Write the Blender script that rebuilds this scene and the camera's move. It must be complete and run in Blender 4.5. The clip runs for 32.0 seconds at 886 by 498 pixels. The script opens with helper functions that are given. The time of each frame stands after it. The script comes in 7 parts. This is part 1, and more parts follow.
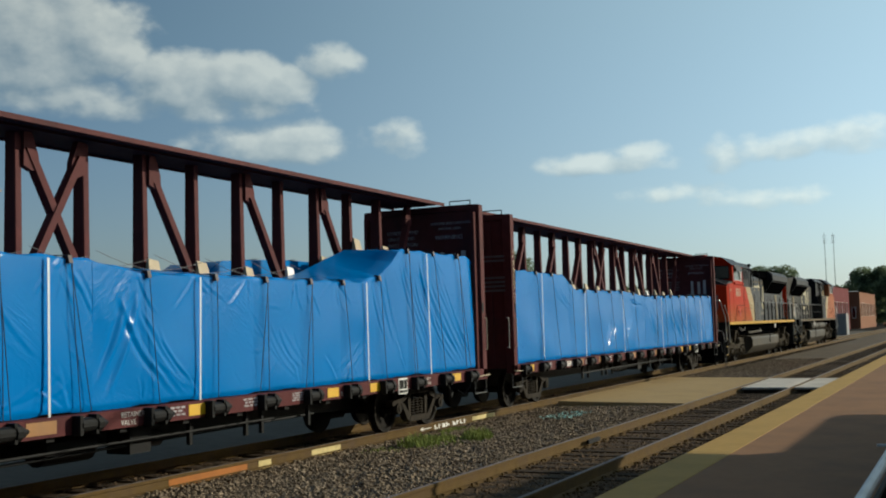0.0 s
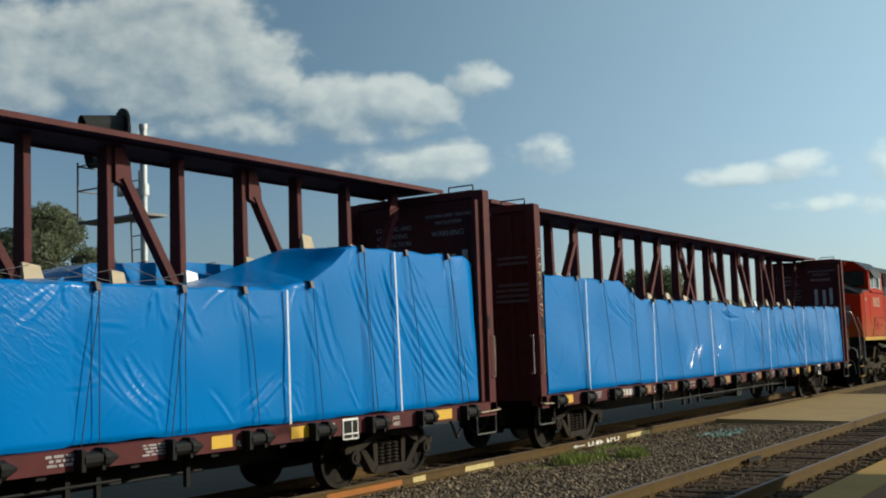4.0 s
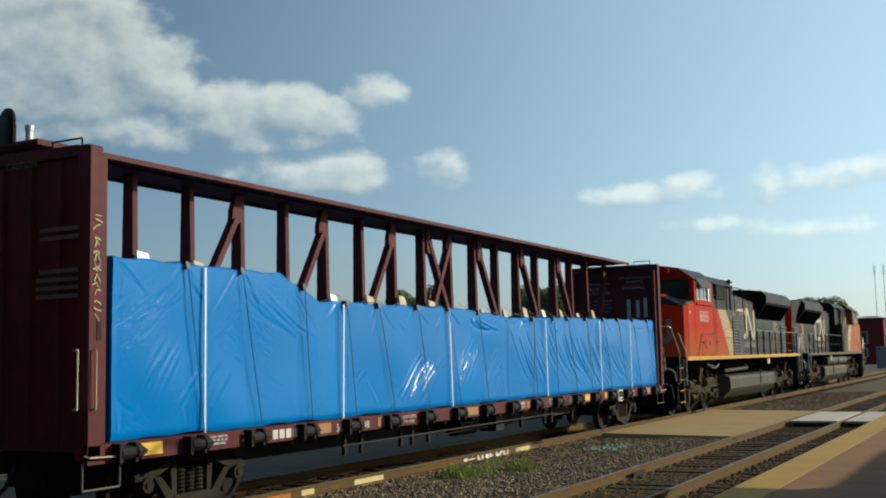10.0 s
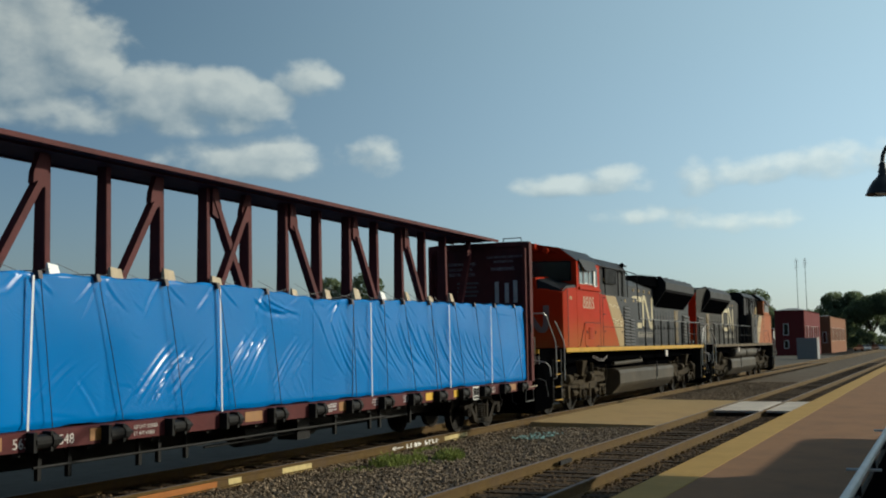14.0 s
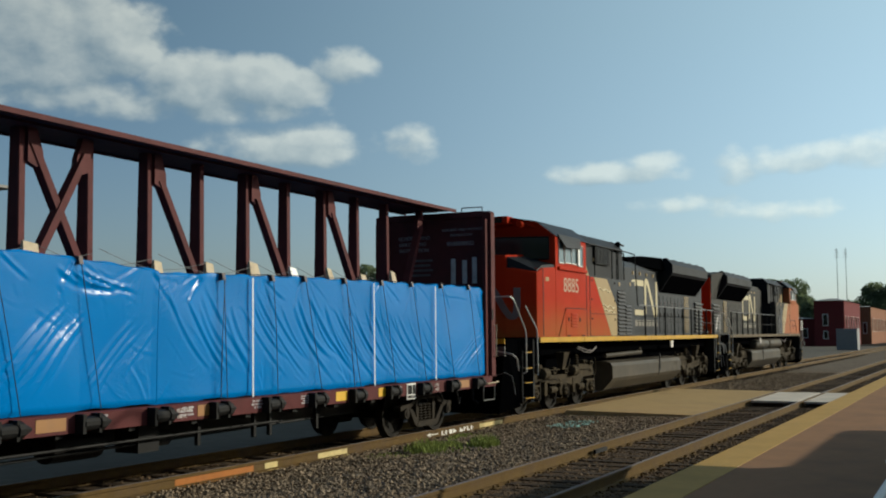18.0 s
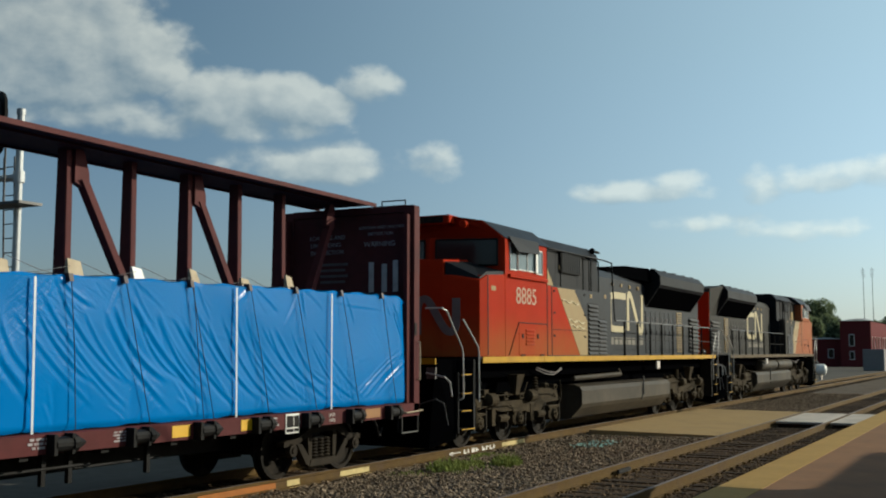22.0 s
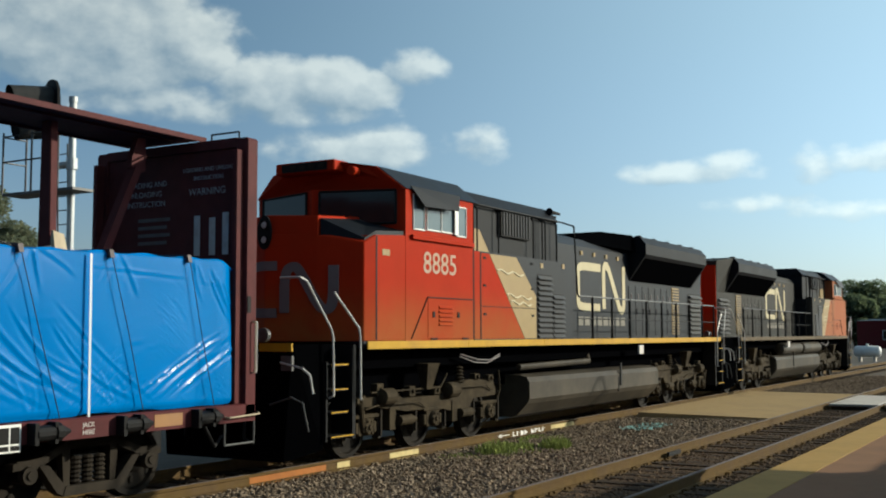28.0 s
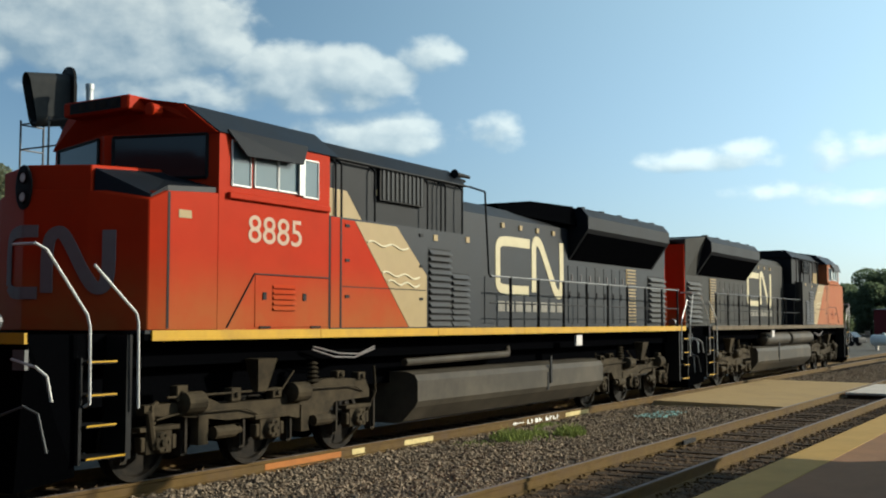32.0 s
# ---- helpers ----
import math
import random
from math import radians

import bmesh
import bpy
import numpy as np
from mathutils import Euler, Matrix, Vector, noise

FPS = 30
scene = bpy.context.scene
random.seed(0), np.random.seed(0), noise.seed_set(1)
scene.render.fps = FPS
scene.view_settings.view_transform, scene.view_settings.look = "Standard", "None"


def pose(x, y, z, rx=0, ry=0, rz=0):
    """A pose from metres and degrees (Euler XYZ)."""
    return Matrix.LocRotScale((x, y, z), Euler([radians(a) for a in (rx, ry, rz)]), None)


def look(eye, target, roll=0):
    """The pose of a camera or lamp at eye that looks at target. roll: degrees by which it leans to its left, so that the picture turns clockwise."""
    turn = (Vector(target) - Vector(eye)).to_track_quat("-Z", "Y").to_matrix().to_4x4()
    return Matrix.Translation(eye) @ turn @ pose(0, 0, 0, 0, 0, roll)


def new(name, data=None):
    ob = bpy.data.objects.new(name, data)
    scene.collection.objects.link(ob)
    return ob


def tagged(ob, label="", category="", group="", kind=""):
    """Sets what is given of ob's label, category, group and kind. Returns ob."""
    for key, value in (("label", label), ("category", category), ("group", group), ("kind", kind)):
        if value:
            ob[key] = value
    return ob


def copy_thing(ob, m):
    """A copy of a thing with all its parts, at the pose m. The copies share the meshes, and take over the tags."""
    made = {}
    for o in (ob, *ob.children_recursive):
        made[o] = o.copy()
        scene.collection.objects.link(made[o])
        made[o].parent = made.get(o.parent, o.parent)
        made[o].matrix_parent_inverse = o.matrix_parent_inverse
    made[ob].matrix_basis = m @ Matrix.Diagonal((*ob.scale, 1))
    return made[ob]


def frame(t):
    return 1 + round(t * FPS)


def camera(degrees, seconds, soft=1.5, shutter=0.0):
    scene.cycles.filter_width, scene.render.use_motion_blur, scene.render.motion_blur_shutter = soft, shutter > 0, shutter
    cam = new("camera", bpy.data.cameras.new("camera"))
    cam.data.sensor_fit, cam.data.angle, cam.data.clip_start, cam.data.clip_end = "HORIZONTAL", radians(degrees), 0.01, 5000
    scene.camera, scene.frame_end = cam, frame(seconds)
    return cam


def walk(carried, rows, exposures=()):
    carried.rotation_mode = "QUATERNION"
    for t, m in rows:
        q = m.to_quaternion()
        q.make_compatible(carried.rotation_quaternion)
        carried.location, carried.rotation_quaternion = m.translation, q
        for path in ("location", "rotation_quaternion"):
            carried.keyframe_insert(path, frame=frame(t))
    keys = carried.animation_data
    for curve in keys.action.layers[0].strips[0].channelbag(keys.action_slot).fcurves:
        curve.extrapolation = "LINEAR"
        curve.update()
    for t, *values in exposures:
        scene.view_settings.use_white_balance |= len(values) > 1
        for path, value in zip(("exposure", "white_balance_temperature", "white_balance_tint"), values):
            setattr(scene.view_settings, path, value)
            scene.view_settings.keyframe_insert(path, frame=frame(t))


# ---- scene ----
# Tracks run along +y, rail heads lie at z = 0, the camera is held by hand on the platform.
EYE = (0.0, 0.0, 1.99)
# seconds, tilt, roll, yaw
CAMERA_TURNS = [
    (0, 94.18, 1.6, 26.02), (0.5, 94.08, 1.52, 25.91), (1, 93.92, 1.36, 25.73), (1.5, 94.01, 1.37, 26.09),
    (2, 93.99, 1.67, 29), (2.5, 94.74, 1.96, 35.33), (3, 94.91, 2.12, 38.04), (3.5, 95.37, 1.92, 36.25),
    (4, 95.3, 1.95, 34.01), (4.5, 95.33, 1.56, 32.33), (6.5, 93.52, 0.4, 32.61), (7, 93.66, 0.36, 32.37),
    (7.5, 94.02, 0.13, 31.9), (8, 93.34, 0.37, 31.48), (8.5, 92.95, 0.84, 31.25), (9, 94.42, 0.78, 30.98),
    (9.5, 94.76, 0.93, 30.01), (10, 95.82, 1.23, 28.32), (10.5, 95.18, 1.41, 26.29), (11, 95.04, 1.53, 24.79),
    (11.5, 94.96, 1.33, 23.47), (12, 95.42, 1.01, 23.62), (12.5, 95.29, 0.93, 23.93), (13, 95.09, 1.11, 24.21),
    (13.5, 95.11, 1.1, 24.27), (15.5, 95.32, 0.13, 26.35), (16, 94.94, 0.4, 26.48), (16.5, 95.02, 0.19, 26.45),
    (17, 95.25, 0.11, 26.27), (17.5, 94.89, -0.08, 26.45), (18, 94.51, 0.34, 26.5), (18.5, 94.34, 0.62, 26.61),
    (19, 94.44, 0.8, 27.05), (19.5, 94.77, 0.57, 27.41), (20, 95.01, 0.48, 27.81), (20.5, 95.05, 0.35, 27.83),
    (21, 95.41, 0.48, 27.6), (21.5, 95.44, 0.01, 27.73), (22, 95.47, -0, 27.7), (22.5, 95.61, 0.02, 27.92),
    (23, 95.73, -0.33, 27.78), (23.5, 95.73, -0.6, 28.38), (24, 95.47, -0.37, 28.59), (24.5, 95.49, -0.3, 28.69),
    (25, 95.51, -0.17, 28.88), (25.5, 95.81, -0, 28.75), (27.5, 94.38, 0.32, 29.77), (28, 94.57, 0.18, 30.25),
    (28.5, 94.75, 0.67, 30.74), (29, 94.7, 0.43, 30.97), (29.5, 94.67, 0.14, 31.18), (30, 94.63, 0.17, 30.8),
    (30.5, 94.54, 0.16, 30.79), (31, 94.21, -0.21, 30.96), (31.5, 93.86, -0.21, 31.06), (32, 93.91, 0.01, 31.04),
]

cam = camera(44.64, 32.0, soft=2.0)
walk(cam, [(t, pose(*EYE, rx, ry, rz)) for t, rx, ry, rz in CAMERA_TURNS],
     exposures=[(0.0, -0.11, 6080, 5), (4.0, -0.01, 6080, 5), (7.0, 0.14, 6080, 5), (9.0, 0.19, 6080, 5), (13.0, -0.21, 6080, 5), (19.0, -0.11, 6080, 5), (23.0, -0.11, 6080, 5), (25.0, -0.01, 6080, 5), (28.0, 0.19, 5900, 5), (32.0, 0.39, 5900, 5)])

# seconds, metres that the train has rolled along the track
TRAIN_RUN = [
    (0, -0), (0.5, -0.81), (1, -1.6), (1.5, -2.37), (2, -3.12), (2.5, -3.85), (3, -4.58), (3.5, -5.29),
    (4, -6), (4.5, -6.7), (5, -7.39), (5.5, -8.07), (6, -8.75), (6.5, -9.42), (7, -10.1), (7.5, -10.79),
    (8, -11.48), (8.5, -12.16), (9, -12.85), (9.5, -13.52), (10, -14.2), (10.5, -14.86), (11, -15.51), (11.5, -16.14),
    (12, -16.76), (12.5, -17.38), (13, -17.99), (13.5, -18.6), (14, -19.22), (14.5, -19.83), (15, -20.44), (15.5, -21.04),
    (16, -21.64), (16.5, -22.23), (17, -22.81), (17.5, -23.4), (18, -23.98), (18.5, -24.55), (19, -25.13), (19.5, -25.7),
    (20, -26.26), (20.5, -26.82), (21, -27.37), (21.5, -27.91), (22, -28.44), (22.5, -28.95), (23, -29.46), (23.5, -29.96),
    (24, -30.45), (24.5, -30.94), (25, -31.42), (25.5, -31.9), (26, -32.38), (26.5, -32.87), (27, -33.36), (27.5, -33.85),
    (28, -34.35), (28.5, -34.87), (29, -35.4), (29.5, -35.96), (30, -36.55), (30.5, -37.17), (31, -37.82), (31.5, -38.5),
    (32, -39.2),
]

TRACK_X = -11.12          # middle of the train's track
NEAR_X = -5.6             # middle of the empty track by the platform, which veers off by NEAR_TURN
NEAR_TURN, PLATFORM_TURN = -0.002, -0.001

# ---- light ----
SUN_AZ, SUN_EL = radians(41), radians(19)     # from +x towards +y; above the horizon
world = bpy.data.worlds.new("sky")
scene.world = world
world.use_nodes = True
wn, wl = world.node_tree.nodes, world.node_tree.links
wn.clear()


def wmath(op, a, b=None, c=None):
    n = wn.new("ShaderNodeMath")
    n.operation = op
    for i, v in enumerate((a, b, c)):
        if v is None:
            continue
        if isinstance(v, (int, float)):
            n.inputs[i].default_value = v
        else:
            wl.new(v, n.inputs[i])
    return n.outputs[0]


sky = wn.new("ShaderNodeTexSky")
sky.sky_type, sky.sun_disc = "NISHITA", False
sky.sun_elevation, sky.sun_rotation = SUN_EL, math.pi / 2 - SUN_AZ
sky.air_density, sky.dust_density, sky.ozone_density = 1.0, 1.2, 1.8
coord = wn.new("ShaderNodeTexCoord")
sep = wn.new("ShaderNodeSeparateXYZ")
wl.new(coord.outputs["Generated"], sep.inputs[0])
azim = wmath("MULTIPLY", wmath("ARCTAN2", wmath("MULTIPLY", sep.outputs[0], -1.0), sep.outputs[1]), 57.2958)
elev = wmath("MULTIPLY", wmath("ARCSINE", sep.outputs[2]), 57.2958)
# fair-weather clouds: bearing, height above the horizon, half width, rise above and depth below (degrees), density
CLOUDS = [(48.4, 14.4, 7.4, 5.4, 2.6, 1.3), (44.0, 14.6, 3.2, 2.9, 1.9, 1.2), (58.0, 14.2, 7.5, 4.2, 2.6, 1.2), (67.0, 13.4, 7.0, 2.8, 2.0, 1.0),
          (39.4, 12.8, 3.6, 2.0, 1.4, 1.1), (36.2, 13.0, 3.0, 1.7, 1.3, 1.1), (34.2, 12.8, 2.0, 1.3, 1.1, 0.95), (31.8, 14.0, 1.9, 1.1, 0.9, 0.62),
          (45.0, 12.0, 8.5, 1.3, 1.0, 0.5), (37.5, 11.8, 4.5, 1.0, 0.8, 0.45), (34.5, 9.7, 5.2, 1.2, 1.0, 0.62), (33.4, 10.1, 2.8, 1.2, 0.9, 0.68),
          (28.1, 9.9, 1.6, 1.1, 0.9, 0.5), (17.0, 8.3, 4.2, 0.8, 0.55, 0.62), (15.5, 8.6, 2.0, 0.8, 0.6, 0.6), (11.2, 8.5, 1.2, 0.9, 0.8, 0.32),
          (6.6, 8.7, 5.0, 1.0, 0.7, 0.52), (3.0, 9.0, 4.4, 1.0, 0.7, 0.5), (13.8, 6.6, 2.6, 0.55, 0.45, 0.3), (9.6, 6.1, 3.2, 0.6, 0.5, 0.34),
          (82.0, 14.0, 12.0, 3.0, 2.0, 1.0), (-22.0, 12.0, 9.0, 2.0, 1.2, 0.8), (120.0, 20.0, 14.0, 4.0, 3.0, 1.0), (-70.0, 18.0, 12.0, 3.0, 2.0, 0.9)]


def cloud_depth(az_, el_):
    """How thick the cloud is in one direction: rounded heaps, roughened by billows."""
    cover = None
    for ca, ce, cw, up_, down_, cd in CLOUDS:
        ax = wmath("DIVIDE", wmath("SUBTRACT", az_, ca), cw)
        d_ = wmath("SUBTRACT", el_, ce)
        ey = wmath("MAXIMUM", wmath("DIVIDE", d_, up_), wmath("DIVIDE", d_, -down_))
        blob = wmath("MULTIPLY", wmath("SUBTRACT", wmath("SUBTRACT", 1.0, wmath("MULTIPLY", ax, ax)), wmath("MULTIPLY", ey, ey)), cd)
        cover = blob if cover is None else wmath("MAXIMUM", cover, blob)
    comb = wn.new("ShaderNodeCombineXYZ")
    wl.new(az_, comb.inputs[0])
    wl.new(wmath("MULTIPLY", el_, 1.35), comb.inputs[1])
    puff = wn.new("ShaderNodeTexNoise")
    puff.inputs["Scale"].default_value, puff.inputs["Detail"].default_value, puff.inputs["Roughness"].default_value = 0.5, 7.0, 0.5
    wl.new(comb.outputs[0], puff.inputs["Vector"])
    return wmath("ADD", wmath("MAXIMUM", cover, -1.5), wmath("MULTIPLY", wmath("SUBTRACT", puff.outputs[0], 0.5), 1.75))


thick = cloud_depth(azim, elev)
# the side towards the sun is bright, the underside grey
sunward = cloud_depth(wmath("SUBTRACT", azim, 0.75), wmath("ADD", elev, 0.75))
ramp = wn.new("ShaderNodeMapRange")
ramp.interpolation_type = "SMOOTHSTEP"
wl.new(thick, ramp.inputs["Value"])
ramp.inputs["From Min"].default_value, ramp.inputs["From Max"].default_value = -0.15, 0.6
tone = wn.new("ShaderNodeMixRGB")
tone.inputs[1].default_value, tone.inputs[2].default_value = (1.7, 2.0, 2.0, 1), (6.2, 5.9, 4.8, 1)
shade = wmath("ADD", wmath("MULTIPLY", wmath("SUBTRACT", thick, sunward), 0.75), wmath("SUBTRACT", 0.52, wmath("MULTIPLY", thick, 0.12)))
wl.new(wmath("MINIMUM", wmath("MAXIMUM", shade, 0.0), 1.0), tone.inputs[0])
mixc = wn.new("ShaderNodeMixRGB")
wl.new(wmath("MULTIPLY", ramp.outputs[0], 0.93), mixc.inputs[0])
tint = wn.new("ShaderNodeMixRGB")
tint.blend_type = "MULTIPLY"
tint.inputs[0].default_value = 1.0
low = wn.new("ShaderNodeMixRGB")
low.inputs[1].default_value, low.inputs[2].default_value = (0.95, 1.0, 1.2, 1), (0.95, 1.02, 0.98, 1)
lowf = wn.new("ShaderNodeMapRange")
lowf.inputs["From Min"].default_value, lowf.inputs["From Max"].default_value = 0.0, 16.0
wl.new(elev, lowf.inputs["Value"])
wl.new(lowf.outputs[0], low.inputs[0])
# sky above the view is dimmed too, so shaded ground gets less light
upper_dim = wn.new("ShaderNodeMixRGB")
upper_dim.inputs[2].default_value = (0.38, 0.43, 0.5, 1)
highf = wn.new("ShaderNodeMapRange")
highf.interpolation_type = "SMOOTHSTEP"
highf.inputs["From Min"].default_value, highf.inputs["From Max"].default_value = 18.0, 50.0
wl.new(elev, highf.inputs["Value"])
wl.new(highf.outputs[0], upper_dim.inputs[0])
wl.new(low.outputs[0], upper_dim.inputs[1])
wl.new(upper_dim.outputs[0], tint.inputs[2])
wl.new(sky.outputs[0], tint.inputs[1])
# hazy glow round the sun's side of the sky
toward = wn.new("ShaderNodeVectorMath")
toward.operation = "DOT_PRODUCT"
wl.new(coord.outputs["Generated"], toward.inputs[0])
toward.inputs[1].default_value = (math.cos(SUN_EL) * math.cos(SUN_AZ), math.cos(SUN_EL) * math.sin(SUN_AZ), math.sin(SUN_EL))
glow = wn.new("ShaderNodeMapRange")
glow.interpolation_type = "SMOOTHSTEP"
wl.new(toward.outputs["Value"], glow.inputs["Value"])
glow.inputs["From Min"].default_value, glow.inputs["From Max"].default_value = -0.12, 1.0
hazy = wn.new("ShaderNodeMixRGB")
hazy.blend_type = "ADD"
hazy.inputs[2].default_value = (4.3, 5.4, 5.4, 1)
wl.new(glow.outputs[0], hazy.inputs[0])
# sky opposite the sun, out of view, dimmed to deepen the shade
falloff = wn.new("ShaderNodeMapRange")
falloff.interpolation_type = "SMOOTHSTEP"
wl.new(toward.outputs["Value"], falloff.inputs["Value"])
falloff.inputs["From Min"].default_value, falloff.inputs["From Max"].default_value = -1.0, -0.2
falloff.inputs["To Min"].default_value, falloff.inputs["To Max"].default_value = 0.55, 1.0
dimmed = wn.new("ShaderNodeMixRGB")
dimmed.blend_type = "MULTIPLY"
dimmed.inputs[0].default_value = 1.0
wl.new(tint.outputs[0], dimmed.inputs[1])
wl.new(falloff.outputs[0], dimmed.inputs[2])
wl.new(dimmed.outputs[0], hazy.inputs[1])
wl.new(hazy.outputs[0], mixc.inputs[1])
lit = wn.new("ShaderNodeMixRGB")
lit.blend_type = "ADD"
lit.inputs[0].default_value = 0.55
wl.new(tone.outputs[0], lit.inputs[1])
wl.new(hazy.outputs[0], lit.inputs[2])
wl.new(lit.outputs[0], mixc.inputs[2])
back = wn.new("ShaderNodeBackground")
back.inputs["Strength"].default_value = 0.084
wl.new(mixc.outputs[0], back.inputs[0])
wout = wn.new("ShaderNodeOutputWorld")
wl.new(back.outputs[0], wout.inputs[0])

sun = new("sun", bpy.data.lights.new("sun", "SUN"))
sun.data.energy, sun.data.angle, sun.data.color = 5.0, radians(0.6), (1.0, 0.88, 0.68)
SUN_DIR = Vector((math.cos(SUN_EL) * math.cos(SUN_AZ), math.cos(SUN_EL) * math.sin(SUN_AZ), math.sin(SUN_EL)))
sun.matrix_world = look(SUN_DIR * 60, (0, 0, 0))


# ---- materials ----
def material(name, base, rough=0.6, metal=0.0, vary=0.25, scale=6.0, dirt=None, dirt_amount=0.35, dirt_scale=1.4, bump=0.1, bump_scale=40.0,
             stretch=(1, 1, 1), island=0.0, spec=0.5, dust=None):
    """Two-scale variation, dirt patches and fine relief over a base colour."""
    m = bpy.data.materials.new(name)
    m.use_nodes = True
    n, l = m.node_tree.nodes, m.node_tree.links
    bsdf = n["Principled BSDF"]
    tc = n.new("ShaderNodeTexCoord")
    mp = n.new("ShaderNodeMapping")
    mp.inputs["Scale"].default_value = stretch
    l.new(tc.outputs["Object"], mp.inputs[0])
    n1 = n.new("ShaderNodeTexNoise")
    n1.inputs["Scale"].default_value, n1.inputs["Detail"].default_value = scale, 6
    l.new(mp.outputs[0], n1.inputs["Vector"])
    n2 = n.new("ShaderNodeTexNoise")
    n2.inputs["Scale"].default_value, n2.inputs["Detail"].default_value, n2.inputs["Roughness"].default_value = dirt_scale, 5, 0.65
    l.new(mp.outputs[0], n2.inputs["Vector"])
    lo = [c * (1 - vary) for c in base] + [1]
    hi = [min(1, c * (1 + vary)) for c in base] + [1]
    mx = n.new("ShaderNodeMixRGB")
    mx.inputs[1].default_value, mx.inputs[2].default_value = lo, hi
    if island:
        src_ = n.new("ShaderNodeNewGeometry").outputs["Random Per Island"]
        md = n.new("ShaderNodeMixRGB")
        md.inputs[0].default_value = island
        l.new(n1.outputs[0], md.inputs[1])
        l.new(src_, md.inputs[2])
        l.new(md.outputs[0], mx.inputs[0])
    else:
        l.new(n1.outputs[0], mx.inputs[0])
    top = mx.outputs[0]
    if dirt:
        rp = n.new("ShaderNodeMapRange")
        rp.inputs["From Min"].default_value, rp.inputs["From Max"].default_value = 0.45, 0.75
        rp.inputs["To Max"].default_value = dirt_amount
        l.new(n2.outputs[0], rp.inputs["Value"])
        md = n.new("ShaderNodeMixRGB")
        l.new(rp.outputs[0], md.inputs[0])
        l.new(top, md.inputs[1])
        md.inputs[2].default_value = (*dirt, 1)
        top = md.outputs[0]
    if dust:
        # road dust settled over the lower panels, in uneven streaks
        sz = n.new("ShaderNodeSeparateXYZ")
        l.new(tc.outputs["Object"], sz.inputs[0])
        mr = n.new("ShaderNodeMapRange")
        mr.interpolation_type = "SMOOTHSTEP"
        mr.inputs["From Min"].default_value, mr.inputs["From Max"].default_value = dust[1], dust[2]
        l.new(sz.outputs[2], mr.inputs["Value"])
        mm = n.new("ShaderNodeMath")
        mm.operation = "MULTIPLY"
        l.new(mr.outputs[0], mm.inputs[0])
        mn = n.new("ShaderNodeMapRange")
        mn.inputs["From Min"].default_value, mn.inputs["From Max"].default_value = 0.3, 0.6
        mn.inputs["To Min"].default_value, mn.inputs["To Max"].default_value = dust[3] * 0.4, dust[3]
        l.new(n2.outputs[0], mn.inputs["Value"])
        l.new(mn.outputs[0], mm.inputs[1])
        md = n.new("ShaderNodeMixRGB")
        l.new(mm.outputs[0], md.inputs[0])
        l.new(top, md.inputs[1])
        md.inputs[2].default_value = (*dust[0], 1)
        top = md.outputs[0]
    l.new(top, bsdf.inputs["Base Color"])
    rr = n.new("ShaderNodeMapRange")
    rr.inputs["To Min"].default_value, rr.inputs["To Max"].default_value = max(0.05, rough - 0.12), min(1, rough + 0.12)
    l.new(n2.outputs[0], rr.inputs["Value"])
    l.new(rr.outputs[0], bsdf.inputs["Roughness"])
    bsdf.inputs["Metallic"].default_value = metal
    bsdf.inputs["Specular IOR Level"].default_value = spec
    if bump:
        n3 = n.new("ShaderNodeTexNoise")
        n3.inputs["Scale"].default_value, n3.inputs["Detail"].default_value = bump_scale, 4
        l.new(mp.outputs[0], n3.inputs["Vector"])
        bp = n.new("ShaderNodeBump")
        bp.inputs["Strength"].default_value, bp.inputs["Distance"].default_value = bump, 0.02
        l.new(n3.outputs[0], bp.inputs["Height"])
        l.new(bp.outputs[0], bsdf.inputs["Normal"])
    return m


M_BROWN = material("boxcar_red_paint", (0.08, 0.021, 0.021), 0.6, 0, 0.3, 5, (0.044, 0.025, 0.026), 0.6, 1.2, 0.12, 60, spec=0.08)
M_BLACK = material("black_steel", (0.005, 0.005, 0.0055), 0.65, 0, 0.3, 8, (0.0175, 0.0147, 0.0119), 0.4, 2, 0.15, 50, spec=0.15)
M_YELLOW = material("yellow_reflector", (0.58, 0.33, 0.003), 0.45, 0, 0.15, 12, (0.36, 0.19, 0.01), 0.4, 6, 0.05, 60)
M_RUSTYYEL = material("faded_orange_reflector", (0.24, 0.1, 0.014), 0.55, 0, 0.2, 12, (0.152, 0.076, 0.038), 0.5, 6, 0.05, 60)
M_WHITE = material("white_paint", (0.675, 0.666, 0.63), 0.5, 0, 0.12, 8, (0.36, 0.324, 0.27), 0.4, 4, 0.05, 60)
M_STENCIL = material("stencil_white", (0.471, 0.441, 0.41), 0.6, 0, 0.2, 18, (0.19, 0.076, 0.0608), 0.5, 9, 0.0)
M_STENCIL_DIM = material("worn_stencil", (0.1, 0.09, 0.09), 0.7, 0, 0.3, 18, (0.076, 0.0304, 0.0266), 0.6, 9, 0.0)
M_CARDBOARD = material("cardboard", (0.395, 0.319, 0.213), 0.8, 0, 0.2, 9, (0.228, 0.167, 0.106), 0.4, 5, 0.1, 40)
M_STRAPW = material("white_tape", (0.547, 0.57, 0.593), 0.3, 0, 0.1, 10, None, 0, 1, 0.05, 60)
M_STRAPK = material("dark_strap", (0.0152, 0.019, 0.0304), 0.6, 0, 0.2, 10, None, 0, 1, 0.05, 60)
M_RAIL = material("rail_steel", (0.09, 0.056, 0.019), 0.7, 0.0, 0.3, 7, (0.075, 0.0525, 0.045), 0.5, 2, 0.15, 60, spec=0.06)
